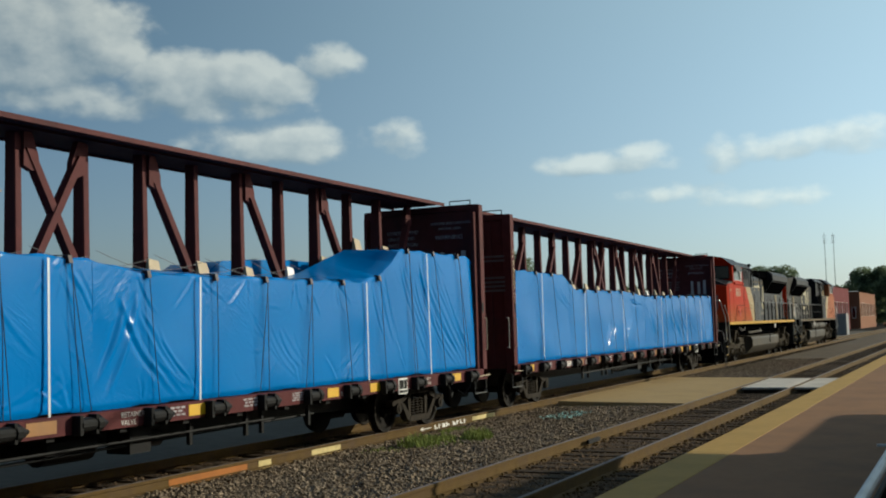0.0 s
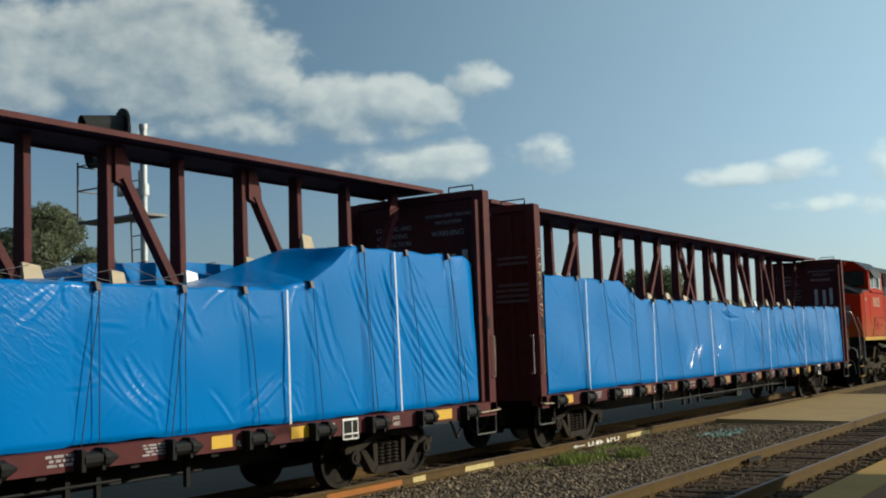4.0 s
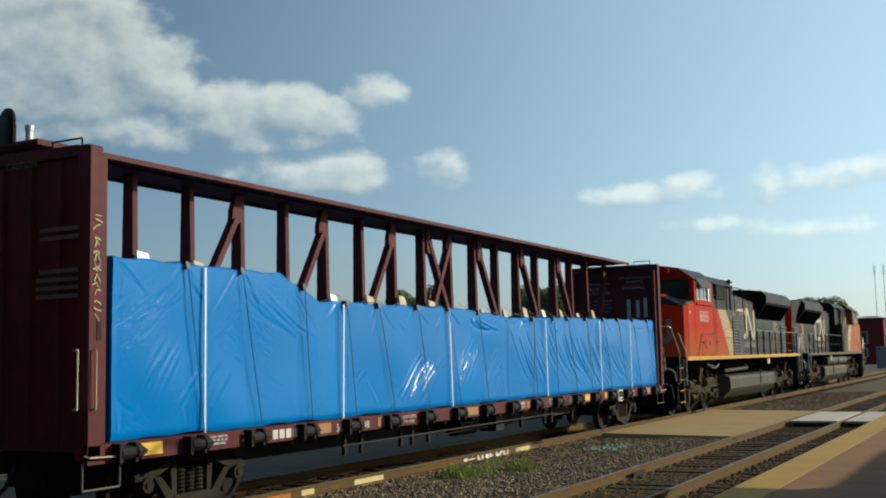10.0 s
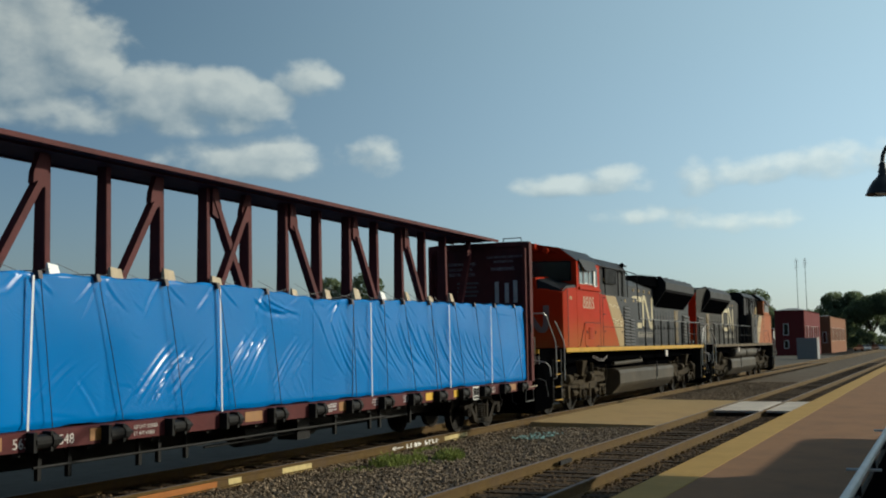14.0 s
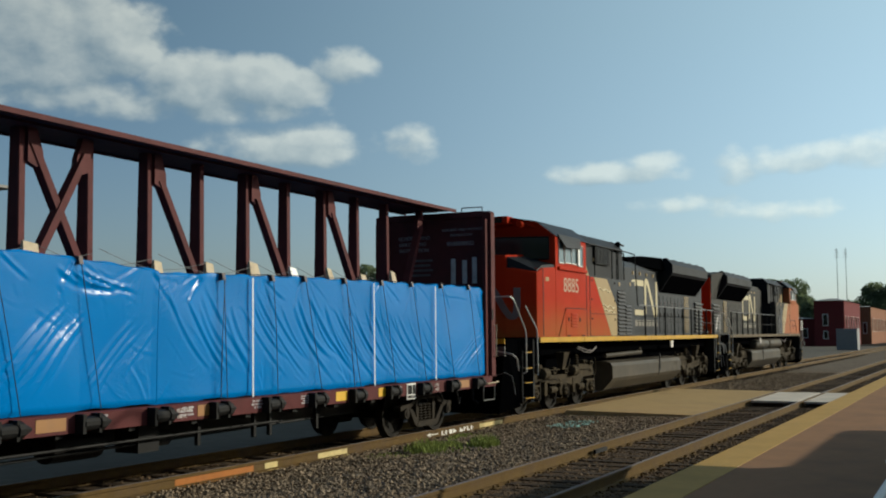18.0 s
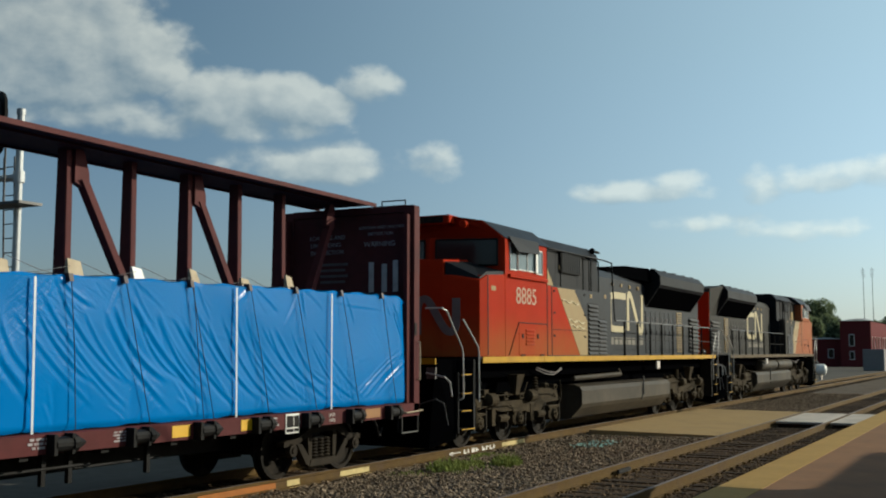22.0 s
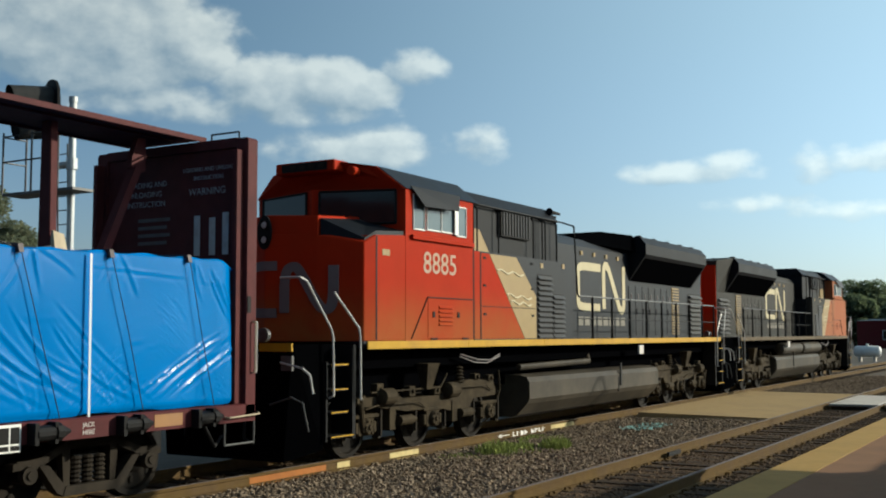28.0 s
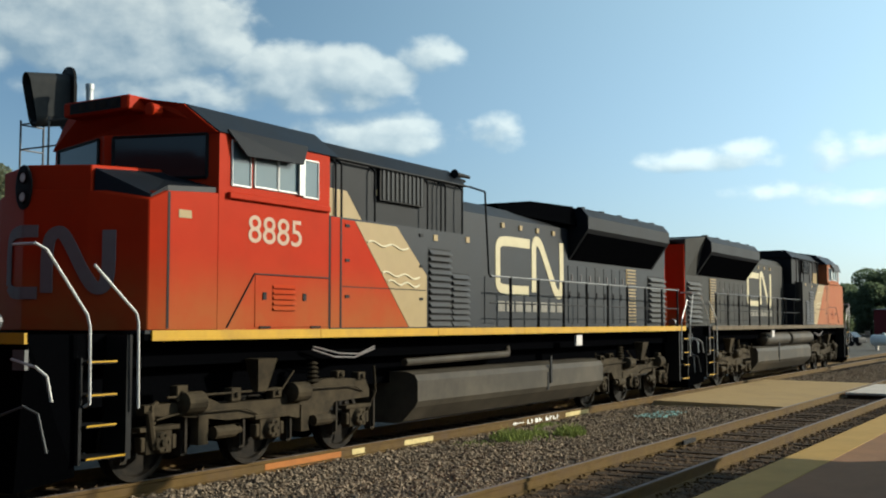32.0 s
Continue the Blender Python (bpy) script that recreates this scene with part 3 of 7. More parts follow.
# ---- train ----
def axle_set(parent, y, r, label=""):
    bm = B()
    for s in (-1, 1):
        prof = [(-0.07, r + 0.028), (-0.045, r + 0.028), (-0.035, r), (0.065, r - 0.005), (0.065, r - 0.07), (0.02, r - 0.09), (0.02, 0.16), (0.07, 0.13), (0.09, 0.09)]
        lathe(bm, [(s * a, b) for a, b in prof], (s * 0.755, 0, 0), "x", 28)
    rod(bm, (-1.0, 0, 0), (1.0, 0, 0), 0.08, 12)
    for k in range(3):
        a = k * 2.1
        for s in (-1, 1):
            rod(bm, (s * 0.79, math.cos(a) * r * 0.55, math.sin(a) * r * 0.55), (s * 0.80, math.cos(a) * r * 0.55, math.sin(a) * r * 0.55), 0.045, 8)
    return part("wheelset", bm, M_WHEEL, parent, label or "pair of dusty steel wheels on an axle", at=(0, y, r))


HL = 11.21


def lumber_car(name, u0):
    """A centre-beam flat car; y along the track, x towards the platform."""
    th = thing(name, (TRACK_X, u0, 0), "boxcar-red centre-beam flat car with a truss spine and end bulkheads", "freight car", "freight cars of the train")
    bm = B()
    box(bm, -1.5, 1.5, -HL + 0.25, HL - 0.25, 1.0, 1.085)
    part("deck", bm, M_BROWN, th)
    for s in (-1, 1):
        bm = B()
        along_y(bm, [(s * 1.5, 0.86), (s * 1.57, 0.86), (s * 1.57, 1.075), (s * 1.54, 1.09), (s * 1.5, 1.09)], -HL, HL)
        part("side_sill", bm, M_BROWN, th)
    bm = B()
    along_y(bm, [(-0.35, 0.5), (0.35, 0.5), (0.35, 1.0), (-0.35, 1.0)], -HL + 0.5, HL - 0.5)
    part("centre_sill", bm, M_BLACK, th)
    bm = B()
    along_y(bm, [(-0.65, 4.71), (-0.63, 4.71), (-0.63, 4.745), (0.63, 4.745), (0.63, 4.71), (0.65, 4.71), (0.65, 4.78), (-0.65, 4.78)], -HL + 0.02, HL - 0.02)
    part("top_plate", bm, M_BROWN, th)
    bm = B()
    along_y(bm, [(-0.3, 4.71), (0.3, 4.71), (0.3, 4.744), (-0.3, 4.744)], -HL + 0.25, HL - 0.25)
    part("top_chord", bm, M_BROWN, th)
    # posts
    tr_, wn_ = (0.22, 0.13) if u0 < 20 else (0.03, 0.03)
    bm = B()
    hexa(bm, [(-0.14, -0.055, 1.08), (0.14, -0.055, 1.08), (0.14, 0.055, 1.08), (-0.14, 0.055, 1.08)],
         [(-0.09, -0.055, 4.71), (0.09, -0.055, 4.71), (0.09, 0.055, 4.71), (-0.09, 0.055, 4.71)])
    post = part("post", bm, M_BROWN, th, "", 0.008)
    post.location = (0, -0.6 - 7 * 1.2 + tr_, 0)
    for k in range(1, 16):
        again("post", post, (0, -0.6 - 7 * 1.2 + 1.2 * k + tr_, 0))
    # braces lean towards the middle of the car
    runs = []
    for s in (-1, 1):
        for k in (1, 3, 5):
            runs.append((s * (0.6 + 1.2 * k), s * (0.6 + 1.2 * (k + 1))))
        runs.append((s * (HL - 0.62), s * (0.6 + 1.2 * 7 + 0.35)))
    runs += [(-0.6, 0.6), (0.6, -0.6)]
    for i, (yt, yb) in enumerate(runs):
        middle_ = abs(yt) < 0.7
        if abs(yt) < 10:
            yt, yb = yt + tr_, yb + tr_
        d = 1 if yb > yt else -1
        bm = B()
        yt2, yb2 = yt + d * 0.2, yb - d * 0.06
        zt, zb = 4.3, 2.75
        if middle_:
            zt, yt2 = 4.5, yt + d * 0.14
            zb = 2.7
        if abs(yt) > 10:
            zb = 2.2
        xo = 0.02 * (i % 2)
        hexa(bm, [(0.02 + xo, yb2 - 0.062, zb), (0.16 + xo, yb2 - 0.062, zb), (0.16 + xo, yb2 + 0.062, zb), (0.02 + xo, yb2 + 0.062, zb)],
             [(0.02 + xo, yt2 - 0.062, zt), (0.16 + xo, yt2 - 0.062, zt), (0.16 + xo, yt2 + 0.062, zt), (0.02 + xo, yt2 + 0.062, zt)])
        part("brace", bm, M_BROWN, th)
        bm = B()
        yy = [(yt + d * 0.05, 4.71), (yt + d * 0.19, 4.71), (yt + d * 0.3, 4.42), (yt + d * 0.31, 4.28), (yt + d * 0.2, 4.2), (yt + d * 0.05, 4.26)]
        along_x(bm, yy, 0.04, 0.14)
        part("gusset", bm, M_BROWN, th)
    # lashing cables crossing between the posts
    for k in range(15):
        y = -9.0 + 1.2 * k + tr_
        for za, zb in ((3.2, 2.96), (2.96, 3.12)):
            bm = B()
            pipe(bm, [(0.2, y + 0.08, za), (0.22, y + 0.6, (za + zb) / 2 - 0.03), (0.24, y + 1.12, zb)], 0.0045, 5)
            part("lashing", bm, M_STRAPK, th)
    # bulkheads
    for s in (-1, 1):
        bm = B()
        top_ = 4.68 if s > 0 else 4.61
        box(bm, -1.26, 1.5, s * (HL - 0.16), s * (HL - 0.06), 1.0, top_ - 0.13)
        bh = part("bulkhead", bm, M_BROWN, th, "dark red steel end bulkhead")
        for x in (-1.0, -0.5, 0.0, 0.5, 1.0):
            bm = B()
            box(bm, x - 0.05, x + 0.05, s * (HL - 0.06), s * (HL - 0.01), 1.1, top_ - 0.18)
            part("stiffener", bm, M_BROWN, bh)
        for x in (-1, 1):
            bm = B()
            xo_ = 1.57 if x > 0 else 1.33
            along_y(bm, [(x * (xo_ - 0.21), 0.9), (x * xo_, 0.9), (x * xo_, top_ - 0.03), (x * (xo_ - 0.03), top_), (x * (xo_ - 0.21), top_)], s * (HL - 0.2), s * HL)
            part("corner_post", bm, M_BROWN, bh, "", 0.006)
            bm = B()
            box(bm, x * (xo_ - 0.15), x * (xo_ - 0.07), s * (HL - 0.34), s * (HL - 0.2), 1.09, 4.5)
            part("inner_post", bm, M_BROWN, bh, "", 0.006)
            bm = B()
            box(bm, x * 1.571, x * 1.578, s * (HL - 0.15) - 0.035, s * (HL - 0.15) + 0.035, 2.3, 2.52)
            part("slot", bm, M_BLACK, bh)
            for yo, xx in ((HL - 0.07, 1.62), (HL + 0.1, 1.5)):
                bm = B()
                pipe(bm, [(x * (xx - 0.06), s * yo, 1.5), (x * xx, s * yo, 1.5), (x * xx, s * yo, 2.18), (x * (xx - 0.06), s * yo, 2.18)], 0.011)
                part("grab_iron", bm, M_CARDBOARD if yo < HL else M_SILVER, bh, "thin steel grab iron")
        bm = B()
        along_x(bm, [(s * (HL - 0.2), top_ - 0.12), (s * HL, top_ - 0.12), (s * HL, top_ + 0.01), (s * (HL - 0.2), top_ + 0.01)], -1.12, 1.36)
        part("cap_rail", bm, M_BROWN, bh)
        bm = B()
        pipe(bm, [(0.82, s * (HL - 0.1), top_), (0.82, s * (HL - 0.1), top_ + 0.11), (1.32, s * (HL - 0.1), top_ + 0.11), (1.32, s * (HL - 0.1), top_)], 0.012)
        part("top_grab_iron", bm, M_BLACK, bh)
        # sill step, coupler, air hose
        for x in (-1, 1):
            bm = B()
            y0 = s * (HL - 0.55)
            y1 = s * (HL + 0.03)
            pipe(bm, [(x * 1.52, y0, 0.88), (x * 1.52, y0, 0.57), (x * 1.52, y1, 0.57), (x * 1.52, y1, 0.88)], 0.014)
            part("sill_step", bm, M_STEELG, th, "dull steel sill step")
            bm = B()
            pipe(bm, [(x * 1.575, s * (HL - 0.6), 0.94), (x * 1.63, s * (HL - 0.58), 0.93), (x * 1.63, s * (HL + 0.02), 0.95), (x * 1.57, s * (HL + 0.05), 0.97)], 0.012)
            part("sill_grab", bm, M_CARDBOARD, th, "pale steel grab iron along the sill")
        bm = B()
        along_y(bm, [(-0.13, 0.72), (0.13, 0.72), (0.13, 0.98), (-0.13, 0.98)], s * (HL - 0.3), s * (HL + 0.45))
        hexa(bm, [(-0.16, s * (HL + 0.45), 0.7), (0.2, s * (HL + 0.45), 0.7), (0.2, s * (HL + 0.45), 1.0), (-0.16, s * (HL + 0.45), 1.0)],
             [(-0.08, s * (HL + 0.78), 0.72), (0.16, s * (HL + 0.74), 0.72), (0.16, s * (HL + 0.74), 0.98), (-0.08, s * (HL + 0.78), 0.98)])
        part("coupler", bm, M_BLACK, th)
        bm = B()
        pipe(bm, [(0.5, s * (HL + 0.1), 0.85), (0.52, s * (HL + 0.25), 0.6), (0.45, s * (HL + 0.45), 0.42), (0.4, s * (HL + 0.65), 0.55)], 0.025)
        part("air_hose", bm, M_BLACK, th)
    # stencils on the inner face of the far bulkhead and the outer face of the near one
    yf = HL - 0.165
    for text, x, z, size, mat in (("LOADING AND UNLOADING", 0.36, 4.28, 0.083, M_STENCIL_MID), ("INSTRUCTION", 0.56, 4.16, 0.083, M_STENCIL_MID), ("WARNING", 0.47, 3.95, 0.14, M_STENCIL_MID),
                                  ("LOADING AND", -0.75, 4.12, 0.115, M_STENCIL_MID), ("UNLOADING", -0.73, 3.98, 0.115, M_STENCIL_MID), ("INSTRUCTION", -0.73, 3.84, 0.115, M_STENCIL_MID)):
        letters("stencil_letter", text, size, mat, th, on_front(x, yf - 0.004, z))
    letters("stencil_letter", "CAUTION", 0.12, M_STENCIL_DIM, th, on_front(0.14, -HL - 0.014, 4.42))
    for k in range(4):
        bm = B()
        box(bm, -0.5, 0.12 - 0.06 * (k % 2), yf - 0.006, yf - 0.002, 3.62 - 0.11 * k, 3.67 - 0.11 * k)
        part("stencil_line", bm, M_STENCIL_DIM, th)
    for x0, x1, z1 in ((0.58, 0.69, 3.66), (0.86, 0.97, 3.62), (1.1, 1.21, 3.68)):
        bm = B()
        box(bm, x0, x1, yf - 0.006, yf - 0.002, 3.1, z1)
        part("pictogram_bar", bm, M_STENCIL, th, "pale grey pictogram bar")
    for k in range(6):
        bm = B()
        box(bm, 0.75 - 0.05 * (k > 2), 1.4, -HL - 0.014, -HL - 0.01, 3.6 - 0.1 * k - 0.3 * (k > 1), 3.65 - 0.1 * k - 0.3 * (k > 1))
        part("stencil_line", bm, M_STENCIL_DIM, th)
    if u0 > 20:
        rg = random.Random(6)
        for k in range(15):
            z = 2.56 + 0.085 * k
            bm = B()
            pipe(bm, [(1.574, -HL + 0.03 + rg.uniform(0, 0.05), z + rg.uniform(-0.03, 0.05)), (1.574, -HL + 0.1, z + rg.uniform(-0.06, 0.1)), (1.574, -HL + 0.16 + rg.uniform(-0.03, 0.03), z + rg.uniform(-0.04, 0.08))], rg.uniform(0.008, 0.016), 5)
            part("paint_scrawl", bm, M_CARDBOARD, th, "pale tan paint scrawl")
    # winches along the sill
    bm = B()
    rod(bm, (1.63, -0.16, 0.965), (1.63, 0.08, 0.965), 0.085, 12)
    rod(bm, (1.63, 0.08, 0.965), (1.63, 0.16, 0.965), 0.105, 10)
    rod(bm, (1.63, 0.16, 0.965), (1.63, 0.31, 0.965), 0.095, 10, 0.022)
    box(bm, 1.56, 1.7, -0.2, -0.15, 0.85, 1.08)
    box(bm, 1.56, 1.7, 0.06, 0.1, 0.85, 1.08)
    winch = part("winch", bm, M_BLACK, th, "black steel strap winch")
    wy = [-HL + 0.55 + wn_ + 1.225 * k for k in range(18)]
    winch.location = (0, wy[0], 0)
    for y in wy[1:]:
        again("winch", winch, (0, y, 0))
    # reflectors and stencilled plates on the sill
    rnd = random.Random(int(u0))
    marks = [(-10.2, 0.42, M_YELLOW), (-6.45, 0.34, M_RUSTYYEL), (-4.75, 0.3, M_RUSTYYEL), (-1.4, 0.45, M_RUSTYYEL), (1.4, 0.45, M_YELLOW if u0 < 20 else M_RUSTYYEL), (4.85, 0.34, M_YELLOW), (6.3, 0.44, M_YELLOW), (9.6, 0.47, M_YELLOW if u0 < 20 else M_RUSTYYEL)]
    for y, w, mat in marks:
        bm = B()
        box(bm, 1.571, 1.576, y - w / 2, y + w / 2, 0.9, 1.05)
        part("reflector", bm, mat, th, "yellow reflective strip" if mat is M_YELLOW else "faded orange reflective strip")
    plates = [(-9.0, 0.5, 3), (-8.2, 0.5, 3), (2.75, 0.75, 3), (3.95, 0.62, 4), (-3.2, 0.4, 2), (0.95, 0.3, 3), (-0.65, 0.3, 3), (6.85, 0.22, 3)]
    for y, w, k in plates:
        for i in range(k):
            z1 = 1.045 - 0.14 / k * i
            at_ = y - w / 2 + rnd.uniform(0.0, 0.08)
            while at_ < y + w / 2 - 0.05:
                ww = min(rnd.uniform(0.04, 0.13), y + w / 2 - at_)
                bm = B()
                box(bm, 1.571, 1.5745, at_, at_ + ww, z1 - 0.085 / k, z1)
                part("stencil_word", bm, M_STENCIL_MID, th)
                at_ += ww + 0.025
    if u0 < 20:
        letters("stencil_letter", "RETAINER", 0.095, M_STENCIL, th, on_side(1.573, -0.12, 0.985))
        letters("stencil_letter", "VALVE", 0.095, M_STENCIL, th, on_side(1.573, -0.12, 0.89))
        letters("stencil_letter", "IL 73-6   75-0", 0.1, M_STENCIL, th, on_side(1.573, 5.1, 0.9))
    else:
        letters("painted_digit", "563", 0.17, M_STENCIL, th, on_side(1.573, -6.13, 0.9))
        letters("painted_digit", "548", 0.17, M_STENCIL, th, on_side(1.573, -5.42, 0.9))
        letters("stencil_letter", "LD LMT 225000", 0.07, M_STENCIL, th, on_side(1.573, -4.1, 0.985))
        letters("stencil_letter", "LT WT 61000", 0.07, M_STENCIL, th, on_side(1.573, -4.1, 0.9))
        letters("stencil_letter", "RETAINER", 0.07, M_STENCIL, th, on_side(1.573, 0.75, 0.98))
        letters("stencil_letter", "VALVE", 0.07, M_STENCIL, th, on_side(1.573, 0.75, 0.9))
        for k in range(4):
            bm = B()
            box(bm, 1.571, 1.575, -7.75 + 0.16 * k, -7.63 + 0.16 * k, 0.9, 1.03)
            part("road_mark", bm, M_STENCIL, th)
    letters("stencil_letter", "JACK", 0.075, M_STENCIL, th, on_side(1.573, 8.28, 0.985))
    letters("stencil_letter", "HERE", 0.075, M_STENCIL, th, on_side(1.573, 8.28, 0.9))
    bm = B()
    box(bm, 1.571, 1.58, 7.12, 7.46, 0.79, 1.08)
    plate = part("data_plate", bm, M_WHITE, th, "white-framed black data plate")
    for y0, y1 in ((7.14, 7.31), (7.33, 7.44)):
        for z0, z1 in ((0.88, 1.05), (0.81, 0.86)):
            bm = B()
            box(bm, 1.581, 1.584, y0, y1, z0, z1)
            part("plate_field", bm, M_BLACK, plate)
    # under the deck
    for y in [-7.2 + 1.2 * k for k in range(13)]:
        bm = B()
        along_x(bm, [(y - 0.06, 0.8), (y + 0.06, 0.8), (y + 0.06, 1.0), (y - 0.06, 1.0)], -1.5, 1.5)
        part("cross_bearer", bm, M_BLACK, th)
    for pts in ([(1.25, -5.5, 0.62), (1.25, 3.6, 0.66)], [(1.1, -2.0, 0.55), (1.1, 5.0, 0.62)]):
        bm = B()
        pipe(bm, pts, 0.02)
        part("brake_pipe", bm, M_BLACK, th)
    for y in (-5.4, -4.9, -3.6, -3.2, -2.6, 1.6, 2.9, 3.3, 4.6):
        bm = B()
        box(bm, 1.2, 1.26, y - 0.03, y + 0.03, 0.46, 0.88)
        part("hanger", bm, M_BLACK, th)
    bm = B()
    lathe(bm, [(-0.45, 0.05), (-0.42, 0.2), (0.42, 0.2), (0.45, 0.05)], (0.75, -0.3, 0.62), "y", 14)
    part("air_reservoir", bm, M_BLACK, th)
    bm = B()
    box(bm, 0.75, 1.15, 0.5, 0.9, 0.45, 0.85)
    rod(bm, (0.95, 0.9, 0.6), (0.95, 1.25, 0.6), 0.12, 10)
    part("brake_valve", bm, M_BLACK, th)
    # bogies
    for s in (-1, 1):
        bogie(th, s * (HL - 2.35))
    return th


def bogie(th, yc):
    bg = part("bogie", box(B(), -1.0, 1.0, -0.2, 0.2, 0.42, 0.62), M_BLACK, th, "two-axle freight bogie of dark dusty steel", at=(0, yc, 0))
    for x in (-1, 1):
        bm = B()
        for e_ in (-1, 1):
            run_ = [(e_ * 1.1, 0.6), (e_ * 0.74, 0.64), (e_ * 0.4, 0.78), (e_ * 0.4, 0.68), (e_ * 0.72, 0.545), (e_ * 1.1, 0.52)]
            along_x(bm, run_[::e_], x * 0.95, x * 1.09)
            run_ = [(e_ * 0.76, 0.56), (e_ * 0.62, 0.54), (e_ * 0.3, 0.2), (e_ * 0.42, 0.18), (e_ * 0.5, 0.22)]
            along_x(bm, run_[::e_], x * 0.95, x * 1.09)
            along_x(bm, [(e_ * 0.42, 0.72), (e_ * 0.3, 0.72), (e_ * 0.3, 0.22), (e_ * 0.38, 0.22)][::e_], x * 0.96, x * 1.06)
            box(bm, x * 0.95, x * 1.08, e_ * 0.9 - 0.14, e_ * 0.9 + 0.14, 0.52, 0.62)
        along_x(bm, [(-0.42, 0.7), (0.42, 0.7), (0.4, 0.79), (-0.4, 0.79)], x * 0.95, x * 1.09)
        along_x(bm, [(-0.42, 0.17), (0.42, 0.17), (0.38, 0.28), (-0.38, 0.28)], x * 0.93, x * 1.1)
        part("side_frame", bm, M_BOGIE, bg, "dusty cast-steel side frame")
        for y in (-0.18, 0.0, 0.18):
            bm = B()
            lathe(bm, [(0.29 + 0.026 * k, 0.08 if k % 2 else 0.052) for k in range(13)], (x * 1.0, y, 0), "z", 10)
            part("coil_spring", bm, M_BOGIE, bg)
        for y in (-0.9, 0.9):
            bm = B()
            rod(bm, (x * 1.05, y, 0.46), (x * 1.13, y, 0.46), 0.115, 12, 0.1)
            rod(bm, (x * 1.13, y, 0.46), (x * 1.15, y, 0.46), 0.05, 8)
            part("bearing_cap", bm, M_BOGIE, bg, "round bearing cap")
    for y in (-0.9, 0.9):
        WHEELS.append((axle_set(bg, y, 0.44), y, 0.44, 1))


WHEELS = []


car_a = lumber_car("flat_car", 10.5)
car_b = lumber_car("flat_car", 34.5)


def tarp_relief(Y, Z, zt, anchors, seed, folds):
    """Bulges between the straps and pulled creases of a tarpaulin's side, as metres out of its plane."""
    rng = np.random.default_rng(seed)
    top = zt[:, None]
    ph = ((Y - anchors[0]) / 1.225) % 1.0
    W = 0.014 * np.sin(np.pi * ph) ** 0.7 - 0.009
    for k in range(7):
        a, f = rng.uniform(0, np.pi), rng.uniform(0.8, 2.6)
        W = W + 0.0045 / (0.6 + 0.4 * f) * np.sin(f * 2 * (Y * np.cos(a) + Z * np.sin(a)) + rng.uniform(0, 6.28) + 0.7 * np.sin(1.7 * Z + 2.3 * Y + k))
    lines = []
    # families: start, end (metres along, share of the height), count, spacing, depth, width, sag
    for ua, fa, ub, fb, count, gap, amp, wide, sag_ in folds:
        for k in range(count):
            o = k * gap + rng.normal(0, 0.3) * abs(gap)
            c = rng.uniform(0.75, 1.1)
            ra, rb = rng.uniform(0, 0.25), rng.uniform(0.7, 1.05)
            pa, pb = (ua + o, fa), (ub + o * c, fb)
            lines.append((pa[0] + (pb[0] - pa[0]) * ra, pa[1] + (pb[1] - pa[1]) * ra, pa[0] + (pb[0] - pa[0]) * rb, pa[1] + (pb[1] - pa[1]) * rb,
                          amp * rng.uniform(0.4, 1.05), wide * rng.uniform(0.5, 1.1), sag_ * rng.uniform(0.3, 1.4)))
    # gathers that spread from the straps at the top edge
    for ya in anchors:
        for _ in range(5):
            d = rng.uniform(-0.75, 0.75)
            lines.append((ya - 0.09 + d * 0.1, 1.0, ya - 0.09 + d, rng.uniform(0.66, 0.86), rng.uniform(0.003, 0.008), rng.uniform(0.014, 0.028), rng.uniform(-0.03, 0.06)))
        for _ in range(3):
            d = rng.uniform(-0.6, 0.6)
            lines.append((ya + d * 0.2, 0.02, ya + d, rng.uniform(0.14, 0.36), rng.uniform(0.003, 0.008), rng.uniform(0.014, 0.03), 0.03))
    # stray wrinkles
    for _ in range(int((Y[-1, 0] - Y[0, 0]) * 5)):
        ya, fa, a, ln = rng.uniform(Y[0, 0], Y[-1, 0]), rng.uniform(0.05, 1.0), rng.normal(-0.75, 0.5), rng.uniform(0.2, 0.7)
        lines.append((ya, fa, ya + ln * np.cos(a), fa + ln * np.sin(a) / 1.9, rng.uniform(0.001, 0.003), rng.uniform(0.012, 0.026), rng.uniform(-0.04, 0.05)))
    for ua, fa, ub, fb, amp, wide, sag_ in lines:
        i0, i1 = np.searchsorted(Y[:, 0], (min(ua, ub) - 0.3, max(ua, ub) + 0.3))
        if i1 - i0 < 3:
            continue
        y_, z_, t_ = Y[i0:i1], Z[i0:i1], np.median(top[i0:i1])
        dy, dz = ub - ua, (fb - fa) * t_
        ln = math.hypot(dy, dz) + 1e-6
        py, pz = y_ - ua, z_ - fa * t_
        s_ = (py * dy + pz * dz) / ln ** 2
        d_ = (-py * dz + pz * dy) / ln + sag_ * 4 * s_ * (1 - s_)
        env = np.clip(s_ / 0.18, 0, 1) * np.clip((1 - s_) / 0.3, 0, 1)
        env = env * env * (3 - 2 * env)
        W[i0:i1] += amp * env * (np.exp(-(d_ / wide) ** 2) - 0.75 * np.exp(-((d_ + 1.7 * wide) / (1.3 * wide)) ** 2))
    return W


LEANS = {10: (0.0, 0.1, -0.1, 0.05, -0.12, 0.0, -0.05, 0.1, -0.05, 0.1, 0.28, 0.28, 0.29, 0.08, 0.12, 0.02, -0.12, -0.2),
         34: (-0.1, -0.05, -0.15, 0.1, 0.05, -0.2, -0.1, -0.15, -0.09, 0.18, 0.18, 0.15, -0.2, -0.21, -0.19, -0.28, -0.25, -0.2)}


